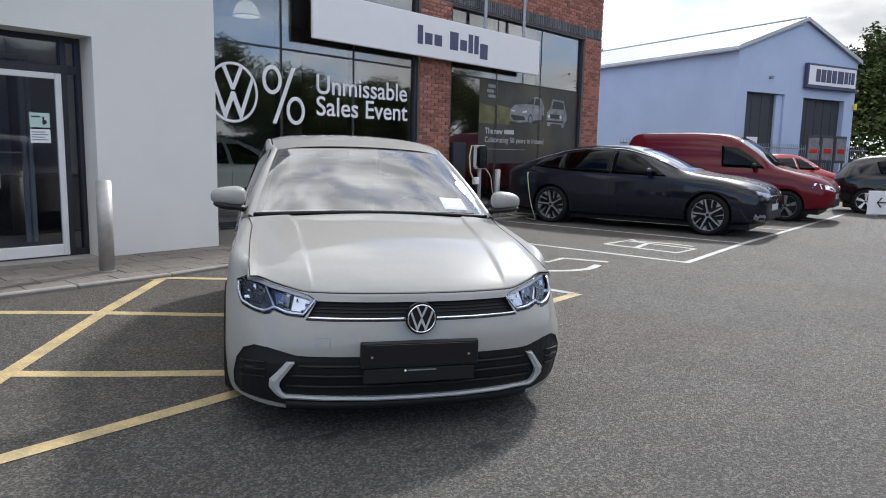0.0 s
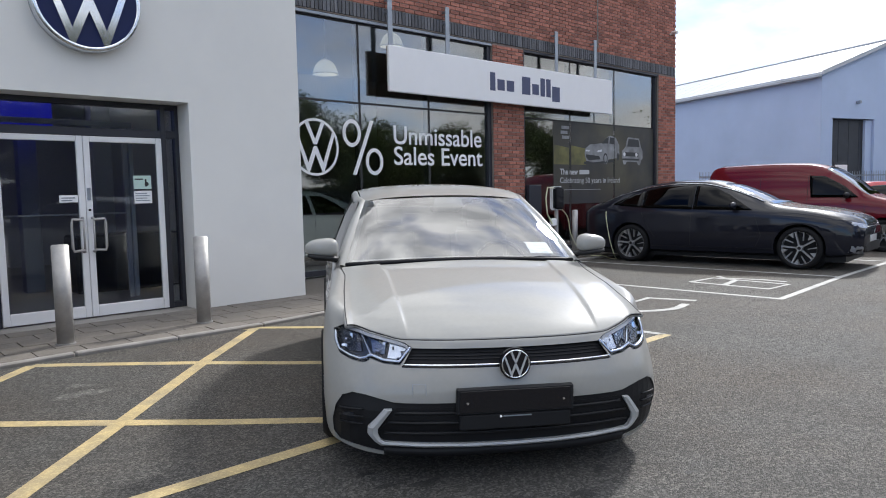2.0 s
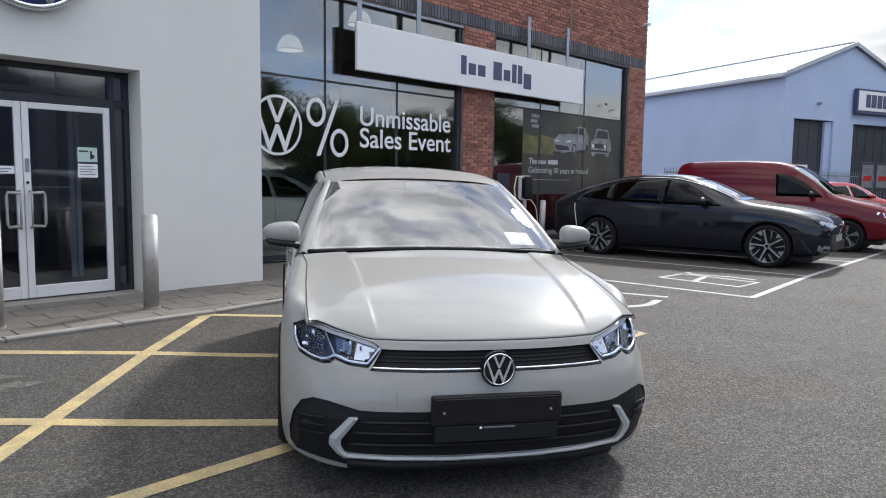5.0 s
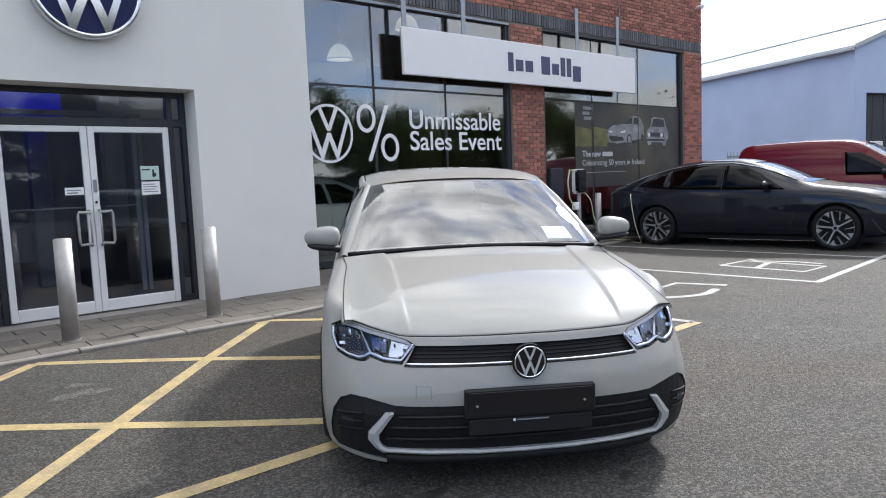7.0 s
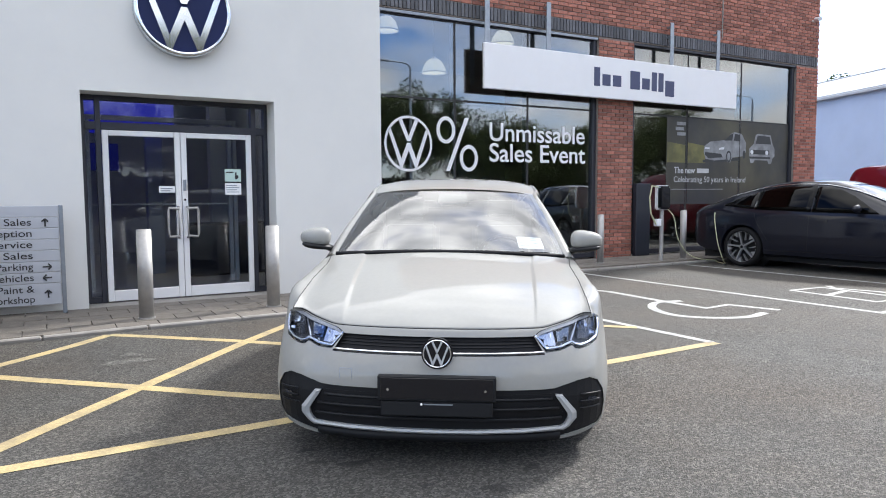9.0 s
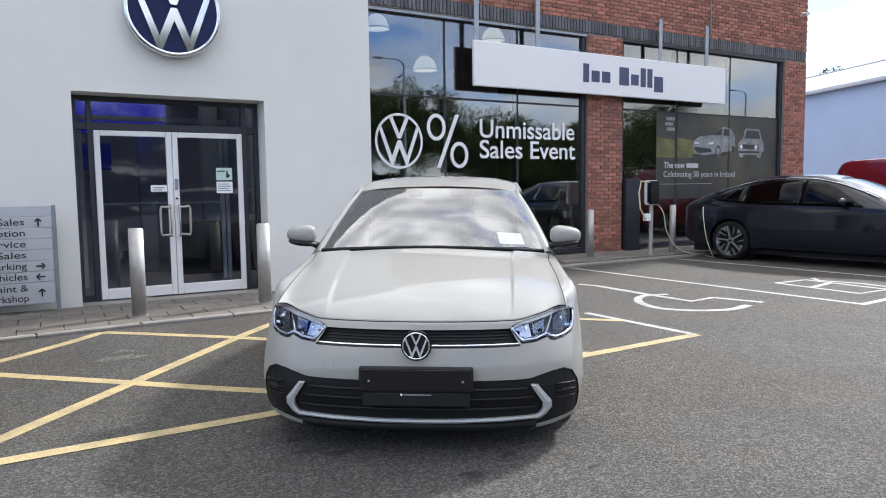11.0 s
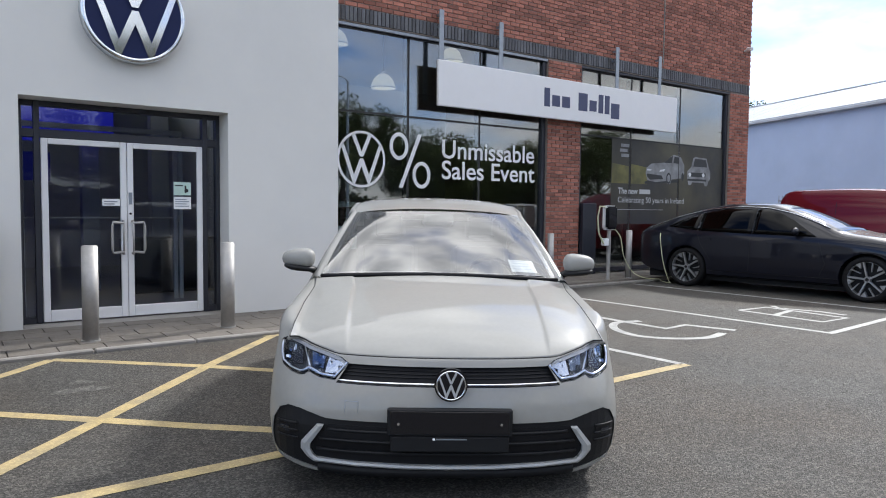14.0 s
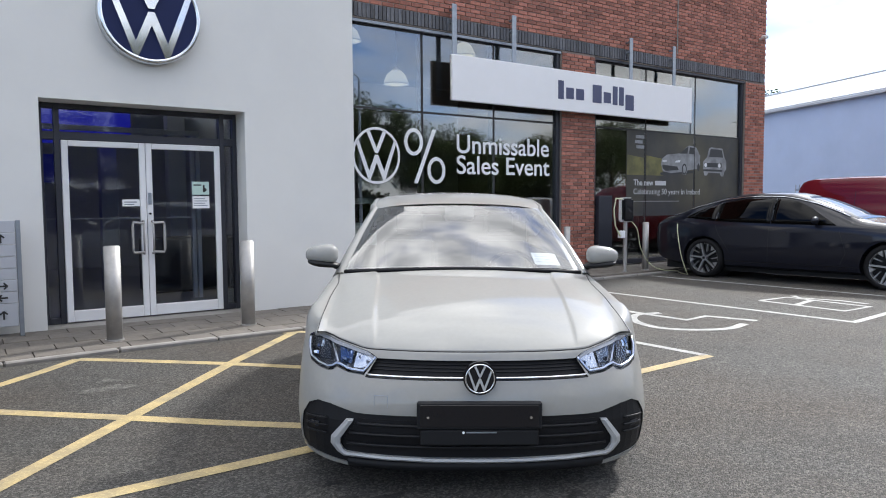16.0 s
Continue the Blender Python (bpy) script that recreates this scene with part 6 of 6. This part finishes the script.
A2 = [x / 20 for x in range(-20, 21)]
bm = grid([[screen_point(a, b) for a in A2] for b in np.linspace(0, 1, 12)])
part("windscreen", bm, M_SCREEN, hero, "", True).visible_shadow = False
bm = bmesh.new()
for a0, a1, b0, b1 in ((-1, 1, 0.0, 0.055), (-1, 1, 0.965, 1.0), (-1, -0.955, 0, 1), (0.955, 1, 0, 1), (-0.17, 0.17, 0.80, 0.97)):
    grid([[screen_point(a0 + (a1 - a0) * i / 24, b0 + (b1 - b0) * j / 8, -0.005) for i in range(25)] for j in range(9)], bm)
part("screen_border", bm, M_GLOSSBLACK, hero, "black ceramic screen border", True)
bm = grid([[roof_point(a, b) for a in A2] for b in np.linspace(0, 1, 20)])
part("roof", bm, M_PALEPAINT, hero, "", True)
bm = grid([[Vector((a * 0.56, 3.56 + 0.40 * b + 0.05 * (1 - a * a), 1.345 - 0.38 * b - 0.03 * a * a)) for a in A2] for b in np.linspace(0, 1, 6)])
part("rear_window", bm, M_DARKGLASS, hero, "", True)
for s in (-1, 1):
    # pillar and rail: a rounded strip from the wing to the tail
    path = [(screen_point(s, 0.0), 0.0), (screen_point(s, 0.35), 0.3), (screen_point(s, 0.7), 0.6), (screen_point(s, 1.0), 1.0)] + [(roof_point(s, b), 1.0) for b in (0.1, 0.3, 0.5, 0.7, 0.9, 1.0)] + [(Vector((s * 0.6, 3.85, 1.05)), 1.0)]
    rows = []
    for p, f in path:
        wd = 0.075 - 0.03 * f
        rows.append([p + Vector((s * 0.002, 0, -0.004)), p + Vector((s * 0.3 * wd, 0.004, 0.008)), p + Vector((s * 0.65 * wd, 0.012, 0.002)), p + Vector((s * wd, 0.03, -0.022)), p + Vector((s * (wd + 0.006), 0.045, -0.05)), p + Vector((s * (wd - 0.02), 0.05, -0.06))])
    bm = grid(rows)
    bmesh.ops.recalc_face_normals(bm, faces=bm.faces[:])
    part("roof_pillar", bm, M_PALEPAINT, hero, "", True)
    rows = []
    for y in np.linspace(1.42, 3.66, 18):
        tu = float(np.interp(y, [1.42, 1.95, 2.5, 3.66], [0.762, 0.625, 0.635, 0.60]))
        tz = float(np.interp(y, [1.42, 1.95, 2.5, 3.2, 3.66], [0.985, 1.315, 1.375, 1.345, 1.22]))
        bu, bz = float(np.interp(y, TOP_V, TOP_U)) - 0.004, float(np.interp(y, TOP_V, TOP_W)) - 0.004
        rows.append([Vector((s * (bu + (tu - bu) * q + 0.015 * 4 * q * (1 - q)), y, bz + (tz - bz) * q)) for q in (0, 0.33, 0.66, 1)])
    part("side_window", grid(rows), M_DARKGLASS, hero, "", True)
    part("window_trim", tube([r[0] + Vector((s * 0.006, 0, 0.004)) for r in rows], 0.008, 6), M_GLOSSBLACK, hero)
    # mirror
    bm = bmesh.new()
    bmesh.ops.create_uvsphere(bm, u_segments=24, v_segments=16, radius=1)
    for v in bm.verts:
        x, y, z = v.co
        sx, sz = math.copysign(abs(x) ** 0.72, x), math.copysign(abs(z) ** 0.8, z)
        t = 0.5 + 0.5 * sx
        v.co = Vector((s * (0.884 + 0.104 * sx), 1.295 + 0.08 * y * (1 - 0.25 * t) + 0.03 * t, 1.030 + 0.008 * (1 - t) + (0.070 - 0.02 * t) * sz))
    cap = part("mirror", bm, M_PALEPAINT, hero, "", True)
    bm = bmesh.new()
    bmesh.ops.create_uvsphere(bm, u_segments=20, v_segments=10, radius=1)
    for v in bm.verts:
        x, y, z = v.co
        v.co = Vector((s * (0.875 + 0.098 * math.copysign(abs(x) ** 0.75, x)), 1.303 + 0.072 * y, 0.978 + 0.024 * z + 0.012 * x))
    part("mirror_base", bm, M_BLACK, cap, "black lower mirror housing", True)
    part("mirror_arm", tube([(s * 0.76, 1.36, 0.945), (s * 0.80, 1.355, 0.958), (s * 0.84, 1.35, 0.978)], 0.022, 8), M_BLACK, cap)
    for y in (AX_F, AX_R):
        wheel(hero, s * 0.785, y, RWH, 0.21, 5, M_SATIN, s, 1)
    # headlight: bowl, lamp units, bright edge, clear cover
    q = [(s * u, w) for u, w in HEADLIGHT]
    lamp = part("headlight", patch(q, skin, 0.04, -0.055, 0.004), M_LAMPBLACK, hero, "clear headlight with dark bezel")
    bm = bmesh.new()
    rim = [skin(u, w, 0.0) for u, w in q]
    back = [skin(u, w, -0.056) for u, w in q]
    n = len(q)
    A_, B_ = [bm.verts.new(p) for p in rim], [bm.verts.new(p) for p in back]
    for i in range(n):
        bm.faces.new((A_[i], A_[(i + 1) % n], B_[(i + 1) % n], B_[i]))
    part("bezel", bm, M_LAMPBLACK, lamp)
    edge = [(0.462, 0.640), (0.522, 0.569), (0.595, 0.573), (0.653, 0.591), (0.675, 0.577), (0.70, 0.570), (0.747, 0.577), (0.795, 0.594), (0.815, 0.64), (0.815, 0.685)]
    fine = []
    for (u0, w0), (u1, w1) in zip(edge[:-1], edge[1:]):
        fine += [(u0 + (u1 - u0) * k / 4, w0 + (w1 - w0) * k / 4 + 0.009) for k in range(4)]
    part("light_guide", tube([skin(s * min(u, 0.812), w, -0.012) for u, w in fine], 0.009, 8), M_REFLECTOR, lamp, "bright light guide", True)
    part("reflector", patch([(s * u, w) for u, w in ((0.478, 0.640), (0.525, 0.585), (0.575, 0.588), (0.556, 0.665), (0.51, 0.660))], skin, 0.03, -0.03, 0.02), M_REFLECTOR, lamp)
    part("reflector", patch([(s * u, w) for u, w in ((0.585, 0.600), (0.640, 0.605), (0.648, 0.675), (0.575, 0.666))], skin, 0.03, -0.04, 0.02), mat("lamp_blue_sheen", (0.10, 0.13, 0.19), 0.12, metal=0.9, var=0.3, scale=30), lamp)
    part("divider", tube([skin(s * 0.652, 0.60, -0.03), skin(s * 0.668, 0.64, -0.03), skin(s * 0.688, 0.688, -0.03)], 0.005, 6), M_REFLECTOR, lamp)
    part("reflector", patch([(s * u, w) for u, w in ((0.69, 0.605), (0.745, 0.60), (0.775, 0.62), (0.775, 0.685), (0.705, 0.69))], skin, 0.03, -0.04, 0.02), mat("lamp_dark_sheen", (0.045, 0.055, 0.08), 0.12, metal=0.9, var=0.4, scale=40), lamp)
    # small bright facets behind the cover, added at random to make it sparkle
    rnd = random.Random(11)
    bm = bmesh.new()
    for _ in range(26):
        uc, wc = (rnd.uniform(0.49, 0.645), rnd.uniform(0.585, 0.668)) if rnd.random() < 0.55 else (rnd.uniform(0.68, 0.80), rnd.uniform(0.59, 0.70))
        if not inside(HEADLIGHT, uc, wc + 0.012) or not inside(HEADLIGHT, uc, wc - 0.012):
            continue
        c, hx, hz = Vector(skin(s * uc, wc, -0.024)), rnd.uniform(0.003, 0.010), rnd.uniform(0.004, 0.013)
        tx, tz = rnd.uniform(-0.6, 0.6), rnd.uniform(-0.5, 0.7)
        bm.faces.new([bm.verts.new(c + Vector((i * hx, i * hx * tx + j * hz * tz, j * hz))) for i, j in ((-1, -1), (1, -1), (1, 1), (-1, 1))])
    part("facets", bm, M_FACET, lamp, "bright facets added for sparkle")
    # the cover's pale reflection along its top edge, painted as a grey strip
    brow = [(0.470, 0.638), (0.495, 0.657), (0.53, 0.667), (0.595, 0.681), (0.66, 0.693), (0.70, 0.704), (0.762, 0.714)]
    part("brow", patch([(s * u, w) for u, w in brow] + [(s * u, w - 0.013) for u, w in brow[::-1]], skin, 0.03, -0.005, 0.004), M_BROWSHINE, lamp, "pale grey reflection painted along the upper lamp edge")
    part("cover", patch(q, skin, 0.03, 0.001, 0.004), M_LAMPGLASSCLEAR, lamp, "", True)

# grille and bright strip
part("grille", patch(mirrored(GRILLE), skin, 0.05, -0.03, 0.004), M_GRILLE, hero, "black honeycomb grille")
for w in (0.632, 0.618, 0.604, 0.590):
    part("grille_bar", tube([skin(0.48 * i / 14, w, -0.024) for i in range(-14, 15)], 0.003, 5), M_BLACK, hero)
part("chrome_strip", tube([skin(0.508 * i / 20, 0.569, 0.001) for i in range(-20, 21)], 0.0055, 6), M_CHROME, hero, "bright chrome strip", True)
part("grille_lip", tube([skin(0.512 * i / 20, 0.558, -0.006) for i in range(-20, 21)], 0.007, 6), M_GLOSSBLACK, hero, "", True)

# lower black intake
part("bumper_insert", patch(mirrored(INTAKE[:-1] + [(0.585, 0.118)]), skin, 0.04, -0.012, 0.02), M_BLACK, hero, "black plastic bumper insert")
MOUTH = [(0.545, 0.375), (0.615, 0.265), (0.61, 0.235), (0.585, 0.212)]
part("intake_mesh", patch(mirrored(MOUTH), skin, 0.05, -0.0105, 0.003), M_GRILLE, hero)
for w, f in ((0.305, 0.585), (0.252, 0.60), (0.352, 0.55)):
    part("intake_bar", tube([skin(f * i / 16, w, -0.004) for i in range(-16, 17)], 0.0075, 6), M_BLACK, hero, "", True)
for s in (-1, 1):
    part("fog_pocket", patch([(s * u, w) for u, w in ((0.70, 0.365), (0.79, 0.345), (0.805, 0.285), (0.71, 0.285))], skin, 0.04, -0.0105, 0.003), M_GRILLE, hero)
    for w in (0.358, 0.322, 0.286):
        part("fog_bar", tube([skin(s * (0.695 + 0.11 * i / 6), w - 0.01 * i / 6, -0.006) for i in range(7)], 0.005, 6), M_BLACK, hero, "", True)
    part("fog_lamp", patch([(s * u, w) for u, w in ((0.735, 0.335), (0.785, 0.33), (0.785, 0.308), (0.735, 0.306))], skin, 0.04, -0.004, 0.006), M_LAMPBLACK, hero)
arm = [(0.566, 0.371), (0.600, 0.368), (0.674, 0.277), (0.677, 0.243), (0.645, 0.203), (0.615, 0.183), (0.42, 0.181), (0.21, 0.176), (0.0, 0.174)]
arm_in = [(0.566, 0.371), (0.568, 0.365), (0.630, 0.272), (0.630, 0.243), (0.615, 0.216), (0.60, 0.206), (0.42, 0.202), (0.21, 0.197), (0.0, 0.195)]
U = [(-u, w) for u, w in arm] + arm[-2::-1]
UI = [(-u, w) for u, w in arm_in] + arm_in[-2::-1]
bm = grid([[skin(*p, 0.012) for p in U], [skin(p[0] * 0.5 + r[0] * 0.5, p[1] * 0.5 + r[1] * 0.5, 0.02) for p, r in zip(U, UI)], [skin(*p, 0.012) for p in UI]])
grid([[skin(*p, 0.012) for p in U], [skin(*p, -0.02) for p in U]], bm)
grid([[skin(*p, 0.012) for p in UI], [skin(*p, -0.02) for p in UI]], bm)
bmesh.ops.remove_doubles(bm, verts=bm.verts[:], dist=0.0004)
bmesh.ops.recalc_face_normals(bm, faces=bm.faces[:])
part("bumper_trim", bm, M_TRIMSILVER, hero, "light silver bumper trim")
bm = grid([[skin(u, w, o) for u in np.linspace(-0.60, 0.60, 41)] for w, o in ((0.165, -0.01), (0.155, 0.002), (0.14, 0.006), (0.125, 0.0), (0.118, -0.03), (0.118, -0.2))])
part("front_lip", bm, M_BLACK, hero, "black lower lip", True)

# empty plate holder
holder = part("plate_holder", box(-0.277, 0.281, -0.03, 0.0, 0.350, 0.473, 0.006), M_BLACK, hero, "empty black plate holder")
part("holder_rim", box(-0.262, 0.266, -0.033, -0.0285, 0.362, 0.462, 0.001), M_GLOSSBLACK, holder)
part("holder_strip", box(-0.262, 0.268, -0.026, 0.002, 0.277, 0.348, 0.006), M_BLACK, holder)
part("print_bar", box(-0.058, 0.078, -0.0275, -0.0255, 0.334, 0.340), M_GALV, holder)
part("print_dot", cyl(0.006, 0.006, 0, 0.002, 12, pose(-0.069, -0.0258, 0.337, 90)), M_VINYL, holder)
for u in (-0.227, 0.231):
    part("screw", cyl(0.006, 0.006, 0, 0.004, 10, pose(u, -0.0325, 0.407, 90)), M_CHROME, holder)

# front badge: plain roundel
badge = part("badge", cyl(0.0745, 0.0745, 0, 0.03, 40, pose(0.003, 0.012, 0.577, 90), 0.006), M_GLOSSBLACK, hero, "round black badge with chrome strokes")
part("badge_ring", tube([(0.003 + 0.064 * math.cos(a), -0.02, 0.577 + 0.064 * math.sin(a)) for a in np.linspace(0, 2 * math.pi, 40, endpoint=False)], 0.0038, 6, None, True), M_CHROME, badge, "", True)
for st in zigzag_plates(0.0615, 0.003, -0.0215, 0.03):
    st.transform(Matrix.Translation((0.003, 0, 0.577)))
    part("badge_stroke", st, M_TRIMSILVER, badge)

# seam of the towing eye cover
bm = bmesh.new()
for a, b in (((-0.47, 0.435), (-0.47, 0.485)), ((-0.47, 0.485), (-0.41, 0.485)), ((-0.41, 0.485), (-0.41, 0.435))):
    tube([skin(a[0] + (b[0] - a[0]) * i / 3, a[1] + (b[1] - a[1]) * i / 3, 0.0) for i in range(4)], 0.0012, 5, bm)
part("cover_seam", bm, M_GALV, hero)

# wipers, sheet on the windscreen, cabin
part("cowl", tube([screen_point(a, 0.012, 0.002) for a in A2], 0.013, 8), M_GRILLE, hero, "black cowl at the foot of the windscreen", True)
for pts in ([(-0.56, 0.0), (-0.3, 0.012), (0.04, 0.018)], [(0.30, 0.012), (0.46, 0.025), (0.64, 0.028)]):
    part("wiper", tube([screen_point(a / 0.73, b, 0.008) for a, b in pts], 0.006, 6), M_BLACK, hero)
bm = grid([[screen_point(a, b, -0.008) for a in (0.62, 0.68, 0.74, 0.80, 0.85)] for b in (0.10, 0.15, 0.20, 0.25)])
sheet = part("price_sheet", bm, mat("white_paper", (0.50, 0.52, 0.52), 0.7, var=0.05, scale=20), hero, "white paper sheet behind the windscreen")
bm = bmesh.new()
for b0 in (0.13, 0.165, 0.20, 0.228):
    grid([[screen_point(a, b, -0.006) for a in (0.64, 0.70, 0.76, 0.81)] for b in (b0, b0 + 0.007)], bm)
part("print", bm, M_GALV, sheet)
part("cabin_floor", box(-0.72, 0.72, 0.95, 3.7, 0.2, 0.5), M_TRIMIN, hero)
bm = grid([[Vector((a * 0.70, 1.16 + 0.13 * a * a + 0.42 * b, 0.935 - 0.025 * a * a + 0.02 * math.sin(3.1 * b) - 0.10 * max(0, b - 0.85))) for a in A2] for b in np.linspace(0, 1, 8)])
grid([[Vector((a * 0.70, 1.58 + 0.13 * a * a, z)) for a in A2] for z in (0.92, 0.5)], bm)
part("dashboard", bm, M_TRIMIN, hero, "", True)
for s in (-1, 1):
    bm = box(-0.23, 0.23, -0.06, 0.06, 0, 0.62, 0.05, None, 3)
    bm.transform(pose(s * 0.36, 2.3, 0.5, -14))
    seat = part("seat", bm, M_TRIMIN, hero)
    bm = box(-0.13, 0.13, -0.05, 0.05, 0.63, 0.82, 0.04, None, 3)
    bm.transform(pose(s * 0.36, 2.3, 0.5, -14))
    part("headrest", bm, M_TRIMIN, seat)
part("rear_seat", box(-0.66, 0.66, 3.0, 3.2, 0.5, 1.26, 0.06, None, 2), M_TRIMIN, hero)
part("steering_wheel", tube([(0.36 + 0.18 * math.cos(a), 1.66 + 0.07 * math.sin(a), 0.86 + 0.165 * math.sin(a)) for a in np.linspace(0, 2 * math.pi, 28, endpoint=False)], 0.015, 8, None, True), M_BLACK, hero)
part("inner_mirror", box(-0.11, 0.11, 1.86, 1.89, 1.235, 1.295, 0.02, None, 2), M_GLOSSBLACK, hero)
part("underbody", box(-0.62, 0.62, 0.35, 3.75, 0.16, 0.3), M_BLACK, hero)
for y in (AX_F, AX_R):
    part("wheel_well", cyl(RWH + 0.06, RWH + 0.06, -0.66, 0.66, 32, pose(0, y, RWH + 0.01, 0, 90, 0)), M_BLACK, hero)

# ---- bricks of the showroom front ----
PITCH, COURSE = 0.225, 0.075


def brick_face(bm_verts, bm_faces, x0, x1, z0, z1, y):
    """A brick proud of the mortar: front and four sides."""
    c = 0.004
    k = len(bm_verts)
    bm_verts += [(x0 + c, y, z0 + c), (x1 - c, y, z0 + c), (x1 - c, y, z1 - c), (x0 + c, y, z1 - c), (x0, y + 0.02, z0), (x1, y + 0.02, z0), (x1, y + 0.02, z1), (x0, y + 0.02, z1)]
    bm_faces += [(k, k + 1, k + 2, k + 3), (k + 4, k + 5, k + 1, k), (k + 5, k + 6, k + 2, k + 1), (k + 6, k + 7, k + 3, k + 2), (k + 7, k + 4, k, k + 3)]


def lay(x0, x1, z0, z1, emit):
    z, n = z0, 0
    while z + 0.05 < z1:
        top = min(z + COURSE - 0.011, z1)
        x = x0 - (PITCH / 2 if n % 2 else 0)
        while x < x1:
            a, c = max(x, x0), min(x + PITCH - 0.011, x1)
            if c - a > 0.03:
                emit(a, c, z, top, BRICK_Y + random.uniform(-0.002, 0.002))
            x += PITCH
        z += COURSE
        n += 1


random.seed(5)
SOLD0, SOLD1 = WHEAD + 0.02, WHEAD + 0.245
BV, BF = [], []
joined = lambda a, c, z0, z1, y: brick_face(BV, BF, a, c, z0, z1, y)
lay(W2[1], BX1, 0.0, WHEAD + 0.01, joined)
lay(BX0, BX1, SOLD1 + 0.012, BTOP, joined)
me = bpy.data.meshes.new("brickwork")
me.from_pydata(BV, [], BF)
me.materials.append(M_BRICK)
o = new("brickwork", me)
o.parent = wall_brick
tagged(o, "rough red bricks in stretcher bond", kind="stuff")
shared = {}


def single(a, c, z0, z1, y):
    key = (round(c - a, 3), round(z1 - z0, 3))
    if key not in shared:
        v, f = [], []
        brick_face(v, f, 0, key[0], 0, key[1], 0)
        m = bpy.data.meshes.new("brick")
        m.from_pydata(v, [], f)
        m.materials.append(M_BRICKPIECE)
        shared[key] = m
    b = new("brick", shared[key])
    b.parent = wall_brick
    b.location = (a, y, z0)


lay(W1[1], W2[0], 0.0, WHEAD + 0.01, single)
v, f = [], []
brick_face(v, f, 0, 0.064, 0, SOLD1 - SOLD0, 0)
m = bpy.data.meshes.new("soldier_brick")
m.from_pydata(v, [], f)
m.materials.append(M_DARKBRICK)
x = BX0
while x + 0.064 < BX1:
    b = new("soldier_brick", m)
    b.parent = wall_brick
    b.location = (x, BRICK_Y - 0.008 + random.uniform(-0.002, 0.002), SOLD0)
    x += 0.075
# return of the right-hand corner
BV, BF = [], []
z, n = 0.0, 0
while z < BTOP:
    y = BRICK_Y + 0.01
    while y < 16:
        yy = y + (PITCH / 2 if n % 2 else 0)
        k = len(BV)
        X = BX1 - 0.002
        BV += [(X, yy, z), (X, yy + PITCH - 0.011, z), (X, yy + PITCH - 0.011, z + COURSE - 0.011), (X, yy, z + COURSE - 0.011), (X - 0.02, yy, z), (X - 0.02, yy + PITCH - 0.011, z), (X - 0.02, yy + PITCH - 0.011, z + COURSE - 0.011), (X - 0.02, yy, z + COURSE - 0.011)]
        BF += [(k, k + 1, k + 2, k + 3), (k + 4, k, k + 3, k + 7), (k + 3, k + 2, k + 6, k + 7), (k + 1, k + 5, k + 6, k + 2), (k, k + 4, k + 5, k + 1)]
        y += PITCH
    z += COURSE
    n += 1
me = bpy.data.meshes.new("brickwork")
me.from_pydata(BV, [], BF)
me.materials.append(M_BRICK)
o = new("brickwork", me)
o.parent = wall_brick
tagged(o, kind="stuff")

# ---- pavers ----
pv = {}


def paver(x, y, w, d):
    key = (round(w, 3), round(d, 3))
    if key not in pv:
        b = box(0, w, 0, d, -0.03, 0, 0.004)
        m = bpy.data.meshes.new("paver")
        b.to_mesh(m)
        b.free()
        m.materials.append(M_PAVE)
        pv[key] = m
    o = new("paver", pv[key])
    o.parent = pavement
    o.location = (x, y, PAVE_Z + random.uniform(-0.0025, 0.0025))


SX, SY = 0.40, 0.30
for r in range(5):
    y = WALL_Y - 0.006 - SY * (r + 1)
    x = -0.6 - (SX / 2 if r % 2 else 0)
    while x < 5.6:
        if y > kerb_y(x) + 0.085 and y > kerb_y(x + SX) + 0.085:
            paver(x + 0.004, y + 0.004, SX - 0.008, SY - 0.008)
        else:
            y2 = max(kerb_y(x), kerb_y(x + SX)) + 0.087
            if y + SY - y2 > 0.05:
                paver(x + 0.004, round(y2, 3), SX - 0.008, round(y + SY - 0.004 - y2, 2))
        x += SX
for r in range(5):
    y = BRICK_Y - 0.006 - SY * (r + 1)
    x = 9.4 - (SX / 2 if r % 2 else 0)
    while x < 16.5:
        if y > kerb_y(x) + 0.085:
            paver(x + 0.004, y + 0.004, SX - 0.008, SY - 0.008)
        x += SX
